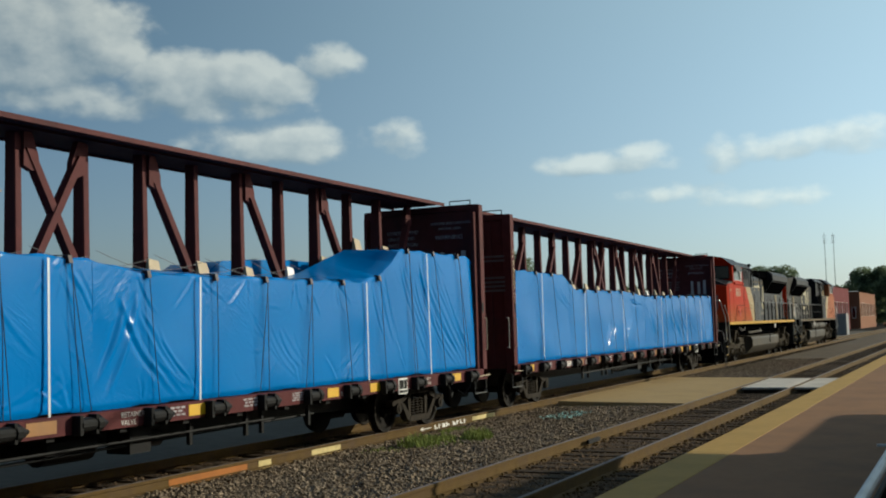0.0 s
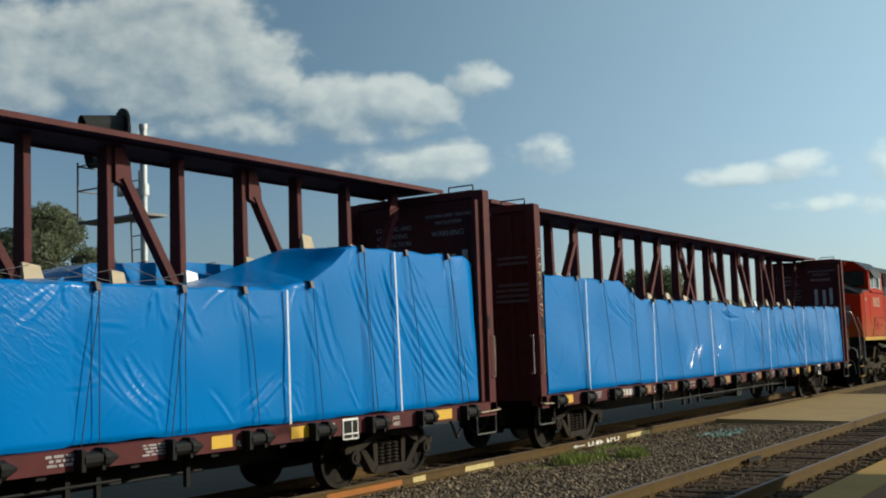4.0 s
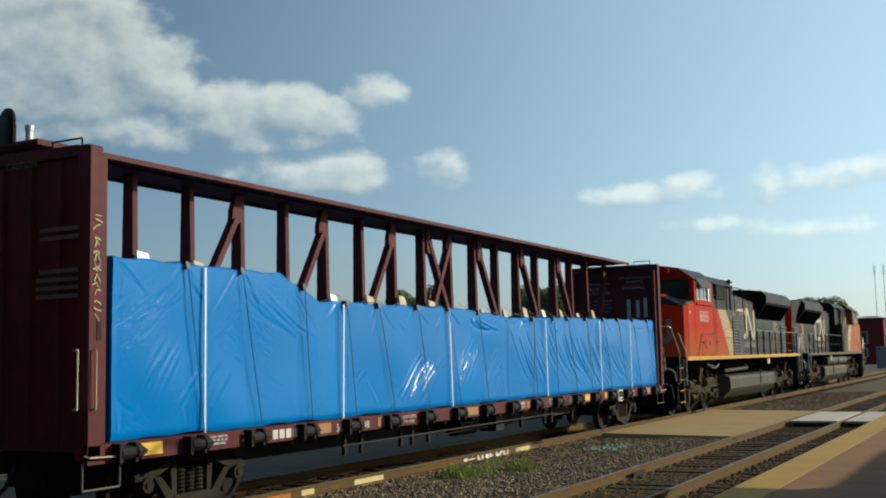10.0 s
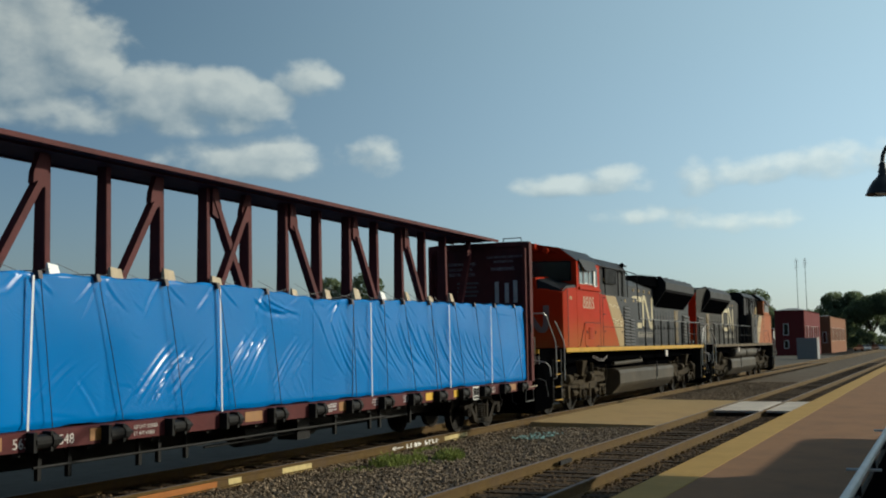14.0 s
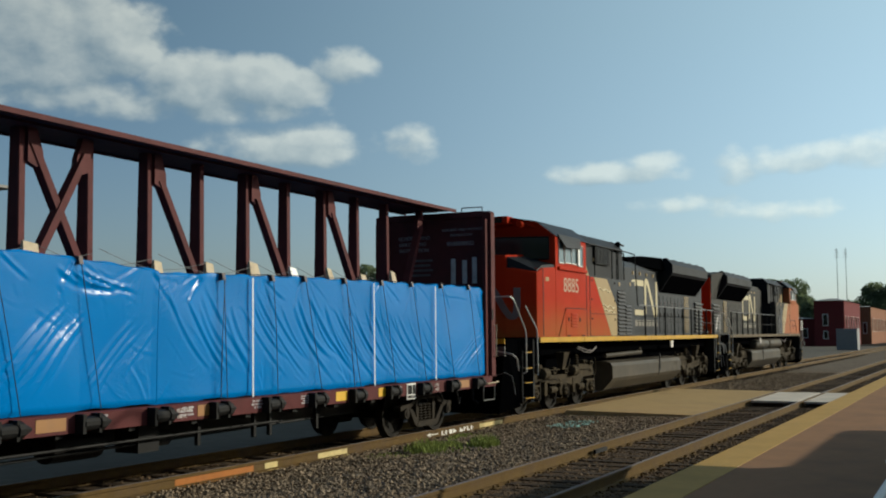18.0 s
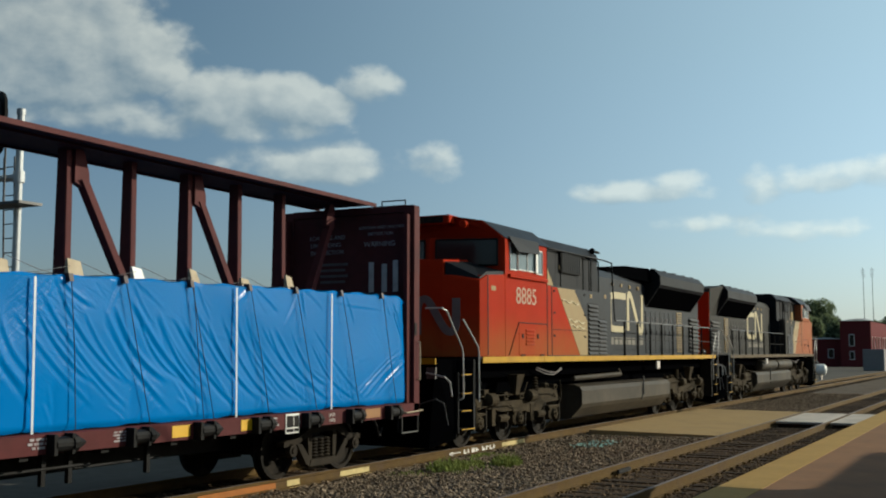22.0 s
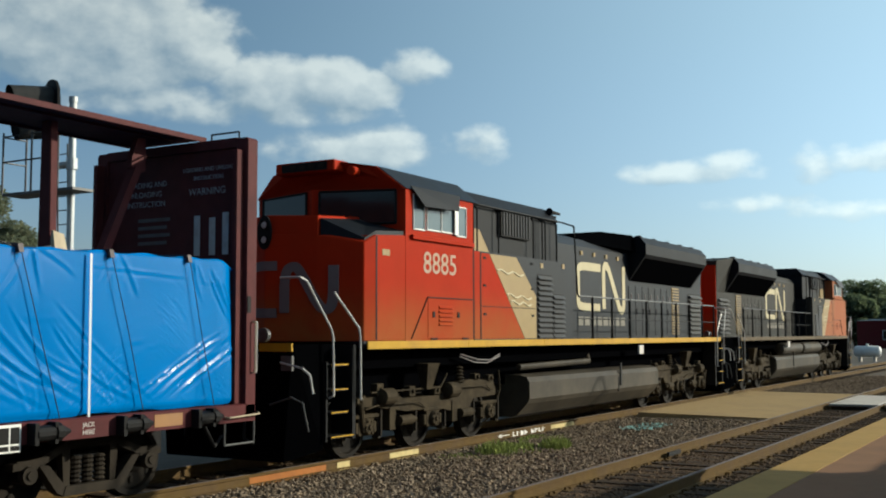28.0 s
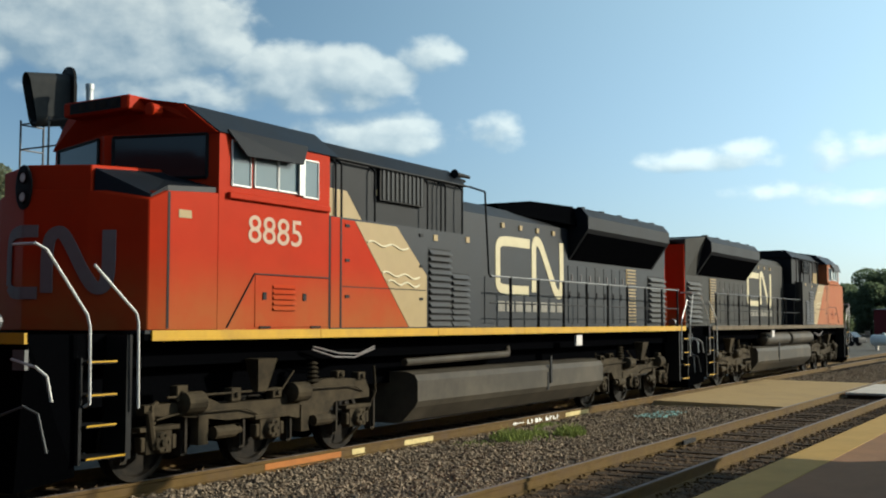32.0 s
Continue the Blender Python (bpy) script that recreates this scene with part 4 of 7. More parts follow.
def bundle(u0, u1, z_of, side, seed, label, folds=(), by_bulkhead=False, crown=None):
    """A stack of lumber under a blue tarpaulin, on one side of a car's spine."""
    uc = (u0 + u1) / 2
    th = thing("wrapped_lumber_stack", (TRACK_X, uc, 1.09), label, "lumber stack", "tarpaulin-wrapped lumber on the flat cars")
    rnd = random.Random(seed)
    car_u = 10.5 if uc < 22 else 34.5
    anchors = [car_u - HL + 0.55 + 1.225 * k for k in range(18)]
    near = side > 0
    n = max(12, int((u1 - u0) / (0.025 if near else 0.3)))
    rows_ = 76 if near else 8
    ys = np.linspace(u0, u1, n + 1)
    droop = np.clip((ys - (u1 - 0.35)) / 0.35, 0, 1) ** 2 if near and by_bulkhead else np.zeros(n + 1)
    zt = np.array([z_of(v) for v in ys]) - 1.09 - 0.13 * droop
    x_in, x_out = 0.3, 1.478
    zi = np.array([(crown or z_of)(v) for v in ys]) - 1.09 - 0.13 * droop
    frac = np.linspace(1.0, 0.0, rows_)
    Y = np.repeat(ys[:, None], rows_, 1)
    Z = (zt[:, None] - 0.03) * frac[None] + 0.004
    W = tarp_relief(Y, Z, zt, anchors, seed, folds) if near else np.zeros_like(Y)
    X_ = x_out + 0.05 * np.tanh(W / 0.05) - 0.07 * droop[:, None] * frac[None]
    X_ = np.minimum(X_, 1.531) - 0.035 * np.clip(1 - Z / 0.07, 0, 1) * (1 if near else 0)
    lift = 0.012 * np.sin(ys * 2.7 + seed) + 0.01 * np.sin(ys * 7.3 + 2 * seed)
    if near:
        Z[:, -1] += np.maximum(0, lift + 0.006)
    verts = []
    for i in range(n + 1):
        y = ys[i] - uc
        ring = [(x_in, 0.0), (x_in, zi[i] + 0.03)] + [(x_in + (x_out - 0.03 - x_in) * k / 4, zt[i] + (zi[i] - zt[i]) * (1 - k / 4) + 0.03 * (1 - k / 4) + lift[i] * (1 - k / 5) + 0.012 * math.sin(9 * ys[i] + 3 * k + seed)) for k in range(1, 5)]
        verts += [(side * a, y, b) for a, b in ring]
        verts += [(side * X_[i, j], y, Z[i, j]) for j in range(rows_)]
    m_ = 6 + rows_
    faces = [tuple(range(m_))[::-1], tuple(range(n * m_, (n + 1) * m_))]
    for i in range(n):
        for a in range(m_):
            b = (a + 1) % m_
            faces.append((i * m_ + a, i * m_ + b, (i + 1) * m_ + b, (i + 1) * m_ + a))
    me = bpy.data.meshes.new("tarpaulin")
    me.from_pydata(verts, [], faces)
    bm = B()
    bm.from_mesh(me)
    bpy.data.meshes.remove(me)
    smooth(part("tarpaulin", bm, M_TARP, th, "bright blue creased plastic tarpaulin")).data.set_sharp_from_angle(angle=0.62)
    X = side * 1.537
    for k in range(18):
        y = car_u - HL + 0.55 + 1.225 * k
        if not u0 + 0.15 < y < u1 - 0.1:
            continue
        zt = z_of(y) - 1.09
        lean = LEANS[int(car_u)][k]
        runs_ = [(lean, 0.28), (lean + 0.02, 0.28 - rnd.uniform(0.1, 0.3))]
        for dy0, dy1 in runs_[:2 if rnd.random() < 0.35 else 1]:
            bm = B()
            mid = (dy0 + dy1) / 2 + rnd.uniform(-0.02, 0.02)
            pipe(bm, [(side * 0.3, y + dy0 - uc, zt + 0.05), (side * 1.44, y + dy0 - uc, zt + 0.025), (X, y + dy0 - uc, zt - 0.06), (X, y + mid - uc, zt * 0.5), (X, y + dy1 - uc, 0.0)], 0.006, 5)
            part("strap", bm, M_STRAPK, th, "thin dark lashing cable")
        bm = B()
        hexa(bm, [(side * 1.44, y + lean - 0.032 - uc, zt - 0.075), (side * 1.545, y + lean - 0.032 - uc, zt - 0.075), (side * 1.545, y + lean + 0.032 - uc, zt - 0.075), (side * 1.44, y + lean + 0.032 - uc, zt - 0.075)],
             [(side * 1.42, y + lean - 0.032 - uc, zt + 0.03), (side * 1.52, y + lean - 0.032 - uc, zt + 0.02), (side * 1.52, y + lean + 0.032 - uc, zt + 0.02), (side * 1.42, y + lean + 0.032 - uc, zt + 0.03)])
        part("edge_protector", bm, M_PROTECT, th, "dark red-brown edge protector")
    for y in TAPES:
        if side > 0 and u0 < y < u1:
            zt = z_of(y) - 1.09
            bm = B()
            w = 0.016
            tilt = rnd.uniform(-0.05, 0.08)
            hexa(bm, [(X - 0.004, y - w + tilt - uc, 0.0), (X, y - w + tilt - uc, 0.0), (X, y + w + tilt - uc, 0.0), (X - 0.004, y + w + tilt - uc, 0.0)],
                 [(X - 0.004, y - w - uc, zt - 0.04), (X, y - w - uc, zt - 0.04), (X, y + w - uc, zt - 0.04), (X - 0.004, y + w - uc, zt - 0.04)])
            part("tape", bm, M_STRAPW, th, "white seam tape")
    if side > 0:
        for k in range(16):
            y = car_u - 9.0 + 1.2 * k + (0.22 if car_u < 20 else 0.03)
            if u0 + 0.2 < y < u1 - 0.2 and rnd.random() < 0.95:
                zt = z_of(y) - 1.09
                bm = B()
                hh, wd, tl = rnd.uniform(0.18, 0.33), rnd.uniform(0.1, 0.16), rnd.uniform(-0.06, 0.06)
                hexa(bm, [(0.2, y - wd - uc, zt - 0.1), (0.32, y - wd - uc, zt - 0.1), (0.32, y + wd - uc, zt - 0.1), (0.2, y + wd - uc, zt - 0.1)],
                     [(0.18, y - wd * 0.7 + tl - uc, zt + hh), (0.215, y - wd * 0.7 + tl - uc, zt + hh), (0.215, y + wd * 0.8 + tl - uc, zt + hh * 0.9), (0.18, y + wd * 0.8 + tl - uc, zt + hh * 0.9)])
                part("edge_board", bm, M_CARDBOARD if k % 4 else M_WHITE, th, "folded cardboard sheet against a post")
    return th


TAPES = (1.2, 5.0, 9.24, 12.0, 16.6, 18.99, 25.36, 28.68, 32.29, 36.94, 40.48, 42.88)
M_PROTECT = material("edge_protector_plastic", (0.03, 0.012, 0.015), 0.6, 0, 0.2, 10, None, 0, 1, 0.05, 60)


def ramp_z(pairs):
    def f(y):
        for (a, za), (b, zb) in zip(pairs, pairs[1:]):
            if y <= b:
                return za + (zb - za) * max(0, (y - a)) / (b - a)
        return pairs[-1][1]
    return f


LOADS = []
LOADS.append(bundle(-0.3, 9.985, ramp_z([(-0.3, 3.0), (9.2, 2.97), (9.985, 2.95)]), 1, 1, "lumber stack wrapped in bright blue tarpaulin on a flat car",
                    [(3.0, 0.95, 4.4, 0.1, 5, 0.3, 0.008, 0.03, 0.1), (7.6, 0.9, 8.6, 0.3, 4, 0.22, 0.007, 0.03, 0.08), (9.4, 0.98, 9.9, 0.55, 4, 0.1, 0.009, 0.025, 0.0), (8.9, 0.04, 9.9, 0.3, 3, -0.25, 0.008, 0.03, 0.05)]))
LOADS.append(bundle(9.995, 21.3, ramp_z([(9.995, 2.95), (10.9, 2.82), (15.3, 2.83), (16.5, 2.85), (17.1, 2.97), (17.6, 3.24), (17.92, 3.47), (18.1, 3.5), (21.3, 3.5)]), 1, 2, "lumber stack in blue tarpaulin, stepping up to a taller end",
                    [(10.3, 0.9, 11.6, 0.02, 4, 0.12, 0.011, 0.04, 0.12), (10.9, 0.95, 10.15, 0.05, 4, -0.07, 0.02, 0.05, -0.06), (10.7, 0.7, 11.9, 0.02, 4, 0.12, 0.01, 0.03, 0.1),
                     (13.2, 0.7, 14.3, 0.08, 6, 0.17, 0.007, 0.028, 0.08), (14.6, 0.95, 15.0, 0.6, 3, 0.12, 0.008, 0.025, 0.0), (15.5, 0.1, 16.4, 0.45, 5, 0.12, 0.008, 0.026, 0.02),
                     (16.9, 0.95, 17.6, 0.15, 5, 0.13, 0.01, 0.03, 0.05), (17.75, 0.98, 19.1, 0.1, 9, 0.12, 0.013, 0.034, 0.12), (18.5, 0.85, 20.4, 0.04, 8, 0.16, 0.011, 0.03, 0.15),
                     (18.6, 0.665, 21.1, 0.65, 1, 0.1, 0.006, 0.014, 0.0), (20.2, 0.5, 21.2, 0.12, 6, 0.13, 0.01, 0.03, 0.08)], True,
                    ramp_z([(9.995, 2.97), (15.6, 2.88), (16.3, 3.02), (17.9, 3.52), (21.3, 3.52)])))
LOADS.append(bundle(23.75, 34.965, ramp_z([(23.7, 3.32), (27.1, 3.3), (28.1, 2.93), (33.0, 2.96), (34.965, 2.85)]), 1, 3, "lumber stack in blue tarpaulin with a taller end by the bulkhead",
                    [(23.9, 0.1, 24.7, 0.6, 5, 0.12, 0.01, 0.028, -0.05), (26.0, 0.95, 27.6, 0.55, 5, 0.15, 0.01, 0.03, 0.06), (24.6, 0.06, 25.5, 0.5, 4, 0.22, 0.008, 0.03, -0.04),
                     (30.3, 0.05, 31.5, 0.6, 8, 0.12, 0.02, 0.026, -0.06), (32.0, 0.05, 33.2, 0.7, 8, 0.14, 0.018, 0.026, -0.06), (33.0, 0.97, 34.4, 0.8, 5, 0.1, 0.016, 0.03, 0.08),
                     (33.6, 0.1, 34.6, 0.65, 5, 0.12, 0.012, 0.026, -0.05), (28.6, 0.1, 29.5, 0.5, 4, 0.2, 0.008, 0.026, -0.04)]))
LOADS.append(bundle(34.975, 45.35, ramp_z([(34.975, 2.82), (38.0, 2.9), (45.35, 3.0)]), 1, 4, "lumber stack wrapped in bright blue tarpaulin on a flat car",
                    [(35.1, 0.95, 36.4, 0.1, 7, 0.2, 0.013, 0.03, 0.1), (36.4, 0.96, 38.2, 0.03, 12, 0.2, 0.015, 0.03, 0.14), (38.6, 0.9, 40.2, 0.05, 12, 0.19, 0.013, 0.028, 0.15),
                     (40.6, 0.75, 42.4, 0.06, 10, 0.19, 0.01, 0.026, 0.14), (43.4, 0.03, 45.3, 0.55, 7, 0.11, 0.016, 0.028, -0.02), (44.8, 0.95, 45.3, 0.55, 4, 0.09, 0.014, 0.026, 0.02),
                     (42.6, 0.92, 44.6, 0.86, 3, 0.1, 0.003, 0.02, 0.02)], True))
LOADS.append(bundle(-0.3, 14.2, ramp_z([(-0.3, 2.7), (14.2, 2.8)]), -1, 5, "lumber stack in blue tarpaulin behind the car's spine"))
LOADS.append(bundle(14.3, 21.3, ramp_z([(14.3, 2.9), (14.8, 3.2), (16.5, 3.3), (21.3, 3.3)]), -1, 6, "lumber stack in blue tarpaulin behind the car's spine"))
LOADS.append(bundle(23.75, 34.9, ramp_z([(23.7, 3.0), (28, 2.85), (34.9, 2.85)]), -1, 7, "lumber stack in blue tarpaulin behind the car's spine"))
LOADS.append(bundle(35.0, 45.35, ramp_z([(35, 2.85), (45.35, 2.85)]), -1, 8, "lumber stack in blue tarpaulin behind the car's spine"))

# ---- locomotives ----
def locomotive(u0):
    """A six-axle freight diesel, nose towards -y; U gives places along the train."""
    th = thing("locomotive", (TRACK_X, u0, 0), "orange-red and dark grey diesel freight locomotive with cream stripes", "locomotive", "diesel locomotives of the train")
    U = lambda v: v - 58.0

    def slab(name, x0, x1, a, b, z0, z1, mat, parent=None, label="", bevel=0.0):
        bm = B()
        box(bm, x0, x1, U(a), U(b), z0, z1)
        return part(name, bm, mat, parent or th, label, bevel)

    # underframe and sill webs: shade below the walkway is put into the colour
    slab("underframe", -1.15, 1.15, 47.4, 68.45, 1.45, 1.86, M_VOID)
    # added dark block that hides the bright ground behind the trucks
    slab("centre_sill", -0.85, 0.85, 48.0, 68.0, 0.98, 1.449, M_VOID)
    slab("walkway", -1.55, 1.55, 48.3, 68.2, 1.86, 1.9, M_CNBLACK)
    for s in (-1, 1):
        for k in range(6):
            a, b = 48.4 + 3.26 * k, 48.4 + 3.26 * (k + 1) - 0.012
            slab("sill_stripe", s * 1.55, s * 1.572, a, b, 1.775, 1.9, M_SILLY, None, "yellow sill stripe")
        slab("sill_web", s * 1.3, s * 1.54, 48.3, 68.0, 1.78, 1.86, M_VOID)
    # nose
    bm = B()
    low = [(-1.56, U(49.6)), (-1.56, U(48.62)), (-1.5, U(48.38)), (-0.81, U(48.06)), (0, U(47.78)), (0.81, U(48.06)), (1.5, U(48.38)), (1.565, U(48.62)), (1.565, U(49.6))]
    top = [3.66, 3.6, 3.46, 3.58, 3.62, 3.58, 3.46, 3.6, 3.66]
    hexa(bm, [(x, y, 1.9) for x, y in low], [(x, y, z) for (x, y), z in zip(low, top)])
    nose = part("nose", bm, M_CNRED, th, "orange-red locomotive nose", 0.012)
    bm = B()
    mid = [(-0.81, U(49.6)), (-0.81, U(48.1)), (0, U(47.82)), (0.81, U(48.1)), (0.81, U(49.6))]
    hexa(bm, [(x, y, 3.3) for x, y in mid], [(x, y, z) for (x, y), z in zip(mid, (4.0, 3.9, 3.92, 3.9, 4.0))])
    part("nose_cap", bm, M_CNRED, nose, "", 0.012)
    bm = B()
    hexa(bm, [(0.84, U(48.12), 3.5), (1.48, U(48.42), 3.4), (1.54, U(48.64), 3.5), (1.54, U(49.48), 3.55), (0.84, U(49.4), 3.6)],
         [(0.83, U(48.14), 3.86), (1.48, U(48.42), 3.53), (1.54, U(48.64), 3.66), (1.54, U(49.48), 3.72), (0.83, U(49.4), 3.95)])
    part("anti_glare_panel", bm, M_CNBLACK, nose, "matt dark anti-glare panel")
    bm = B()
    lathe(bm, [(0.0, 0.15), (-0.03, 0.15), (-0.035, 0.13)], (-0.02, U(47.8), 3.64), "y", 20)
    bmesh.ops.scale(bm, vec=(0.95, 1, 1.85), verts=bm.verts[:], space=Matrix.Translation((0.02, 0, -3.64)))
    part("headlight_plate", bm, M_BLACK, nose, "black oval headlight plate")
    for z in (3.76, 3.52):
        bm = B()
        lathe(bm, [(0.0, 0.08), (-0.055, 0.085), (-0.055, 0.07), (-0.02, 0.055)], (-0.02, U(47.8), z), "y", 16)
        hl = part("headlight", bm, M_BLACK, nose)
        bm = B()
        lathe(bm, [(-0.03, 0.066), (-0.045, 0.04)], (-0.02, U(47.8), z), "y", 16)
        part("lens", bm, M_SILVER, hl, "silvery headlight lens")
    # faded nose emblem: bent bands
    def on_nose(x):
        x = abs(x)
        return U(47.78) + (0.346 * x if x < 0.81 else 0.28 + 0.464 * (x - 0.81)) - 0.012
    for pts in ([(-0.42, 2.45), (-0.42, 2.98), (-0.3, 3.1), (0.2, 3.1)], [(-0.42, 2.45), (-0.3, 2.35), (0.2, 2.35)],
                [(0.32, 2.35), (0.32, 3.0), (0.45, 3.1), (0.55, 3.05), (0.85, 2.45), (0.98, 2.38), (1.07, 2.5), (1.07, 3.1)]):
        bm = ribbon(pts, 0.15, lambda x_, z_, o_: (x_, on_nose(x_) - o_, z_), 0.01)
        part("nose_emblem_band", bm, M_EMBLEM, nose, "faded grey emblem band")
    slab("builder_plate", 1.566, 1.572, 48.8, 49.02, 3.28, 3.38, M_CREAM, nose)
    slab("corner_seam", 1.563, 1.569, 48.62, 48.66, 1.92, 3.58, M_BLACK, nose)
    # cab
    bm = B()
    plan = [(-1.57, U(51.84)), (-1.57, U(49.5)), (0, U(49.0)), (1.57, U(49.5)), (1.57, U(51.84))]
    hexa(bm, [(x, y, 1.9) for x, y in plan], [(x, y, 4.46) for x, y in plan])
    cab = part("cab", bm, M_CNRED, th, "orange-red driver's cab")
    bm = B()
    rz = [(-1.6, 4.44), (-1.12, 4.83), (-0.45, 4.94), (0.45, 4.94), (1.12, 4.83), (1.6, 4.44)]
    hexa(bm, [(x, U(49.0) + abs(x) * 0.3 + 0.0, z) for x, z in rz], [(x, U(52.05), z) for x, z in rz])
    part("cab_roof", bm, M_CNBLACK, cab, "dark grey cab roof")
    bm = B()
    hexa(bm, [(x * 0.985, U(48.97) + abs(x) * 0.3, z - 0.006) for x, z in rz], [(x * 0.985, U(49.03) + abs(x) * 0.3, z - 0.004) for x, z in rz])
    part("front_brow", bm, M_CNRED, cab)
    bm = B()
    box(bm, -0.75, 0.5, U(48.94), U(49.4), 4.76, 4.955)
    hs = part("number_board_housing", bm, M_CNRED, cab, "orange-red number board housing", 0.02)
    bm = B()
    box(bm, -0.6, 0.36, U(48.926), U(48.942), 4.785, 4.93)
    nb = part("number_board", bm, M_BLACK, cab, "black roof-mounted number board")
    for k_ in range(4):
        slab("number_bar", -0.42 + 0.2 * k_, -0.3 + 0.2 * k_, 48.918, 48.927, 4.82, 4.9, M_BOGIE, nb)
    bm = B()
    lathe(bm, [(0, 0.08), (-0.16, 0.09), (-0.18, 0.07)], (0.78, U(49.2), 4.74), "y", 14)
    part("beacon", bm, M_CNRED, cab, "red marker lamp")

    def front_pane(x0, x1, z0, z1):
        f = lambda x: U(49.0) + abs(x) * (0.5 / 1.57)
        bm = B()
        hexa(bm, [(x0, f(x0) - 0.01, z0), (x1, f(x1) - 0.01, z0), (x1, f(x1) - 0.01, z1), (x0, f(x0) - 0.01, z1)],
             [(x0, f(x0) - 0.02, z0), (x1, f(x1) - 0.02, z0), (x1, f(x1) - 0.02, z1), (x0, f(x0) - 0.02, z1)])
        w = part("windshield", bm, M_GLASS, cab, "dark windshield pane")
        for (xa, za), (xb, zb) in (((x0, z0), (x1, z0)), ((x1, z0), (x1, z1)), ((x1, z1), (x0, z1)), ((x0, z1), (x0, z0))):
            bm = B()
            rod(bm, (xa, f(xa) - 0.02, za), (xb, f(xb) - 0.02, zb), 0.022, 6)
            part("window_seal", bm, M_BLACK, w)
    front_pane(0.14, 1.42, 3.86, 4.42)
    front_pane(-1.42, -0.14, 3.86, 4.42)
    for s in (-1, 1):
        for a, b, z0, z1 in ((49.73, 50.09, 3.78, 4.37), (50.17, 50.65, 3.8, 4.28), (50.67, 51.14, 3.8, 4.28), (51.2, 51.55, 3.77, 4.3)):
            w = slab("side_window", s * 1.57, s * 1.578, a, b, z0, z1, M_PANE, cab, "side cab window with a bright metal frame")
            bm = B()
            y0, y1 = U(a), U(b)
            for p, q in (((y0, z0), (y1, z0)), ((y1, z0), (y1, z1)), ((y1, z1), (y0, z1)), ((y0, z1), (y0, z0))):
                rod(bm, (s * 1.58, *p), (s * 1.58, *q), 0.016, 6)
            part("window_frame", bm, M_SILVER, w, "bright metal frame")
        bm = B()
        hexa(bm, [(s * 1.6, U(49.62), 4.5), (s * 1.6, U(51.3), 4.5), (s * 1.585, U(51.3), 4.48), (s * 1.585, U(49.62), 4.48)],
             [(s * 1.74, U(49.86), 4.16), (s * 1.74, U(51.02), 4.2), (s * 1.725, U(51.02), 4.19), (s * 1.725, U(49.86), 4.15)])
        part("sun_visor", bm, M_UPPER, cab, "dark sheet-metal visor over the side window")
        slab("arm_rest", s * 1.57, s * 1.63, 49.65, 51.8, 3.6, 3.68, M_CNRED, cab, "", 0.01)
        # mirror in white paint, in place of the bright sky it reflects
        bm = B()
        box(bm, s * 1.6, s * 1.625, U(51.08), U(51.2), 3.78, 4.3)
        part("mirror", bm, M_WHITE, cab, "wind deflector mirror with its sky reflection painted white")
        # side doors and seams
        slab("seam", s * 1.566, s * 1.574, 51.83, 51.87, 1.92, 3.56, M_BLACK)
        slab("equipment_door", s * 1.55, s * 1.578, 50.21, 51.82, 1.93, 2.62, M_CNRED, cab, "orange-red hatch", 0.006)
        bm = B()
        rod(bm, (s * 1.576, U(49.67), 1.93), (s * 1.576, U(50.2), 2.64), 0.012, 5)
        rod(bm, (s * 1.576, U(50.2), 2.64), (s * 1.576, U(51.82), 2.64), 0.012, 5)
        part("panel_seam", bm, M_BLACK, cab)
        for k in range(5):
            bm = B()
            z = 2.16 + 0.075 * k
            along_y(bm, [(s * 1.578, z), (s * 1.61, z), (s * 1.578, z + 0.05)], U(50.57), U(51.05))
            part("louvre_slat", bm, M_CNRED, cab)
        for a in (50.36, 51.22):
            slab("latch", s * 1.578, s * 1.592, a, a + 0.07, 2.3, 2.4, M_BLACK, cab)
        for a in (50.3, 51.4):
            slab("hinge", s * 1.57, s * 1.592, a, a + 0.22, 1.915, 1.945, M_BLACK, cab)
        # wide body behind the cab
        slab("cabinet_wall", s * 1.3, s * 1.57, 51.88, 56.4, 1.9, 3.56, M_CNBLACK, None, "dark grey equipment cabinet wall")
        bm = B()
        along_x(bm, [(U(52.14), 1.92), (U(53.97), 1.92), (U(52.46), 3.53), (U(52.14), 3.53)], s * 1.57, s * 1.578)
        part("red_stripe", bm, M_CNRED, th, "orange-red slanted stripe")
        bm = B()
        along_x(bm, [(U(53.99), 1.92), (U(54.53), 1.92), (U(54.53), 2.78), (U(53.62), 3.53), (U(52.48), 3.53)], s * 1.57, s * 1.577)
        part("cream_stripe", bm, M_CREAM, th, "cream slanted stripe")
        slab("seam", s * 1.568, s * 1.58, 52.1, 52.14, 1.92, 3.54, M_BLACK)
        slab("door_band", s * 1.56, s * 1.574, 51.88, 52.1, 1.92, 3.55, M_CNRED)
        slab("seam", s * 1.579, s * 1.581, 52.15, 54.5, 2.52, 2.535, M_BLACK)
        for a in (52.22, 54.3):
            for z in (3.42, 2.9, 2.36):
                slab("latch", s * 1.576, s * 1.592, a, a + 0.1, z, z + 0.045, M_BLACK)
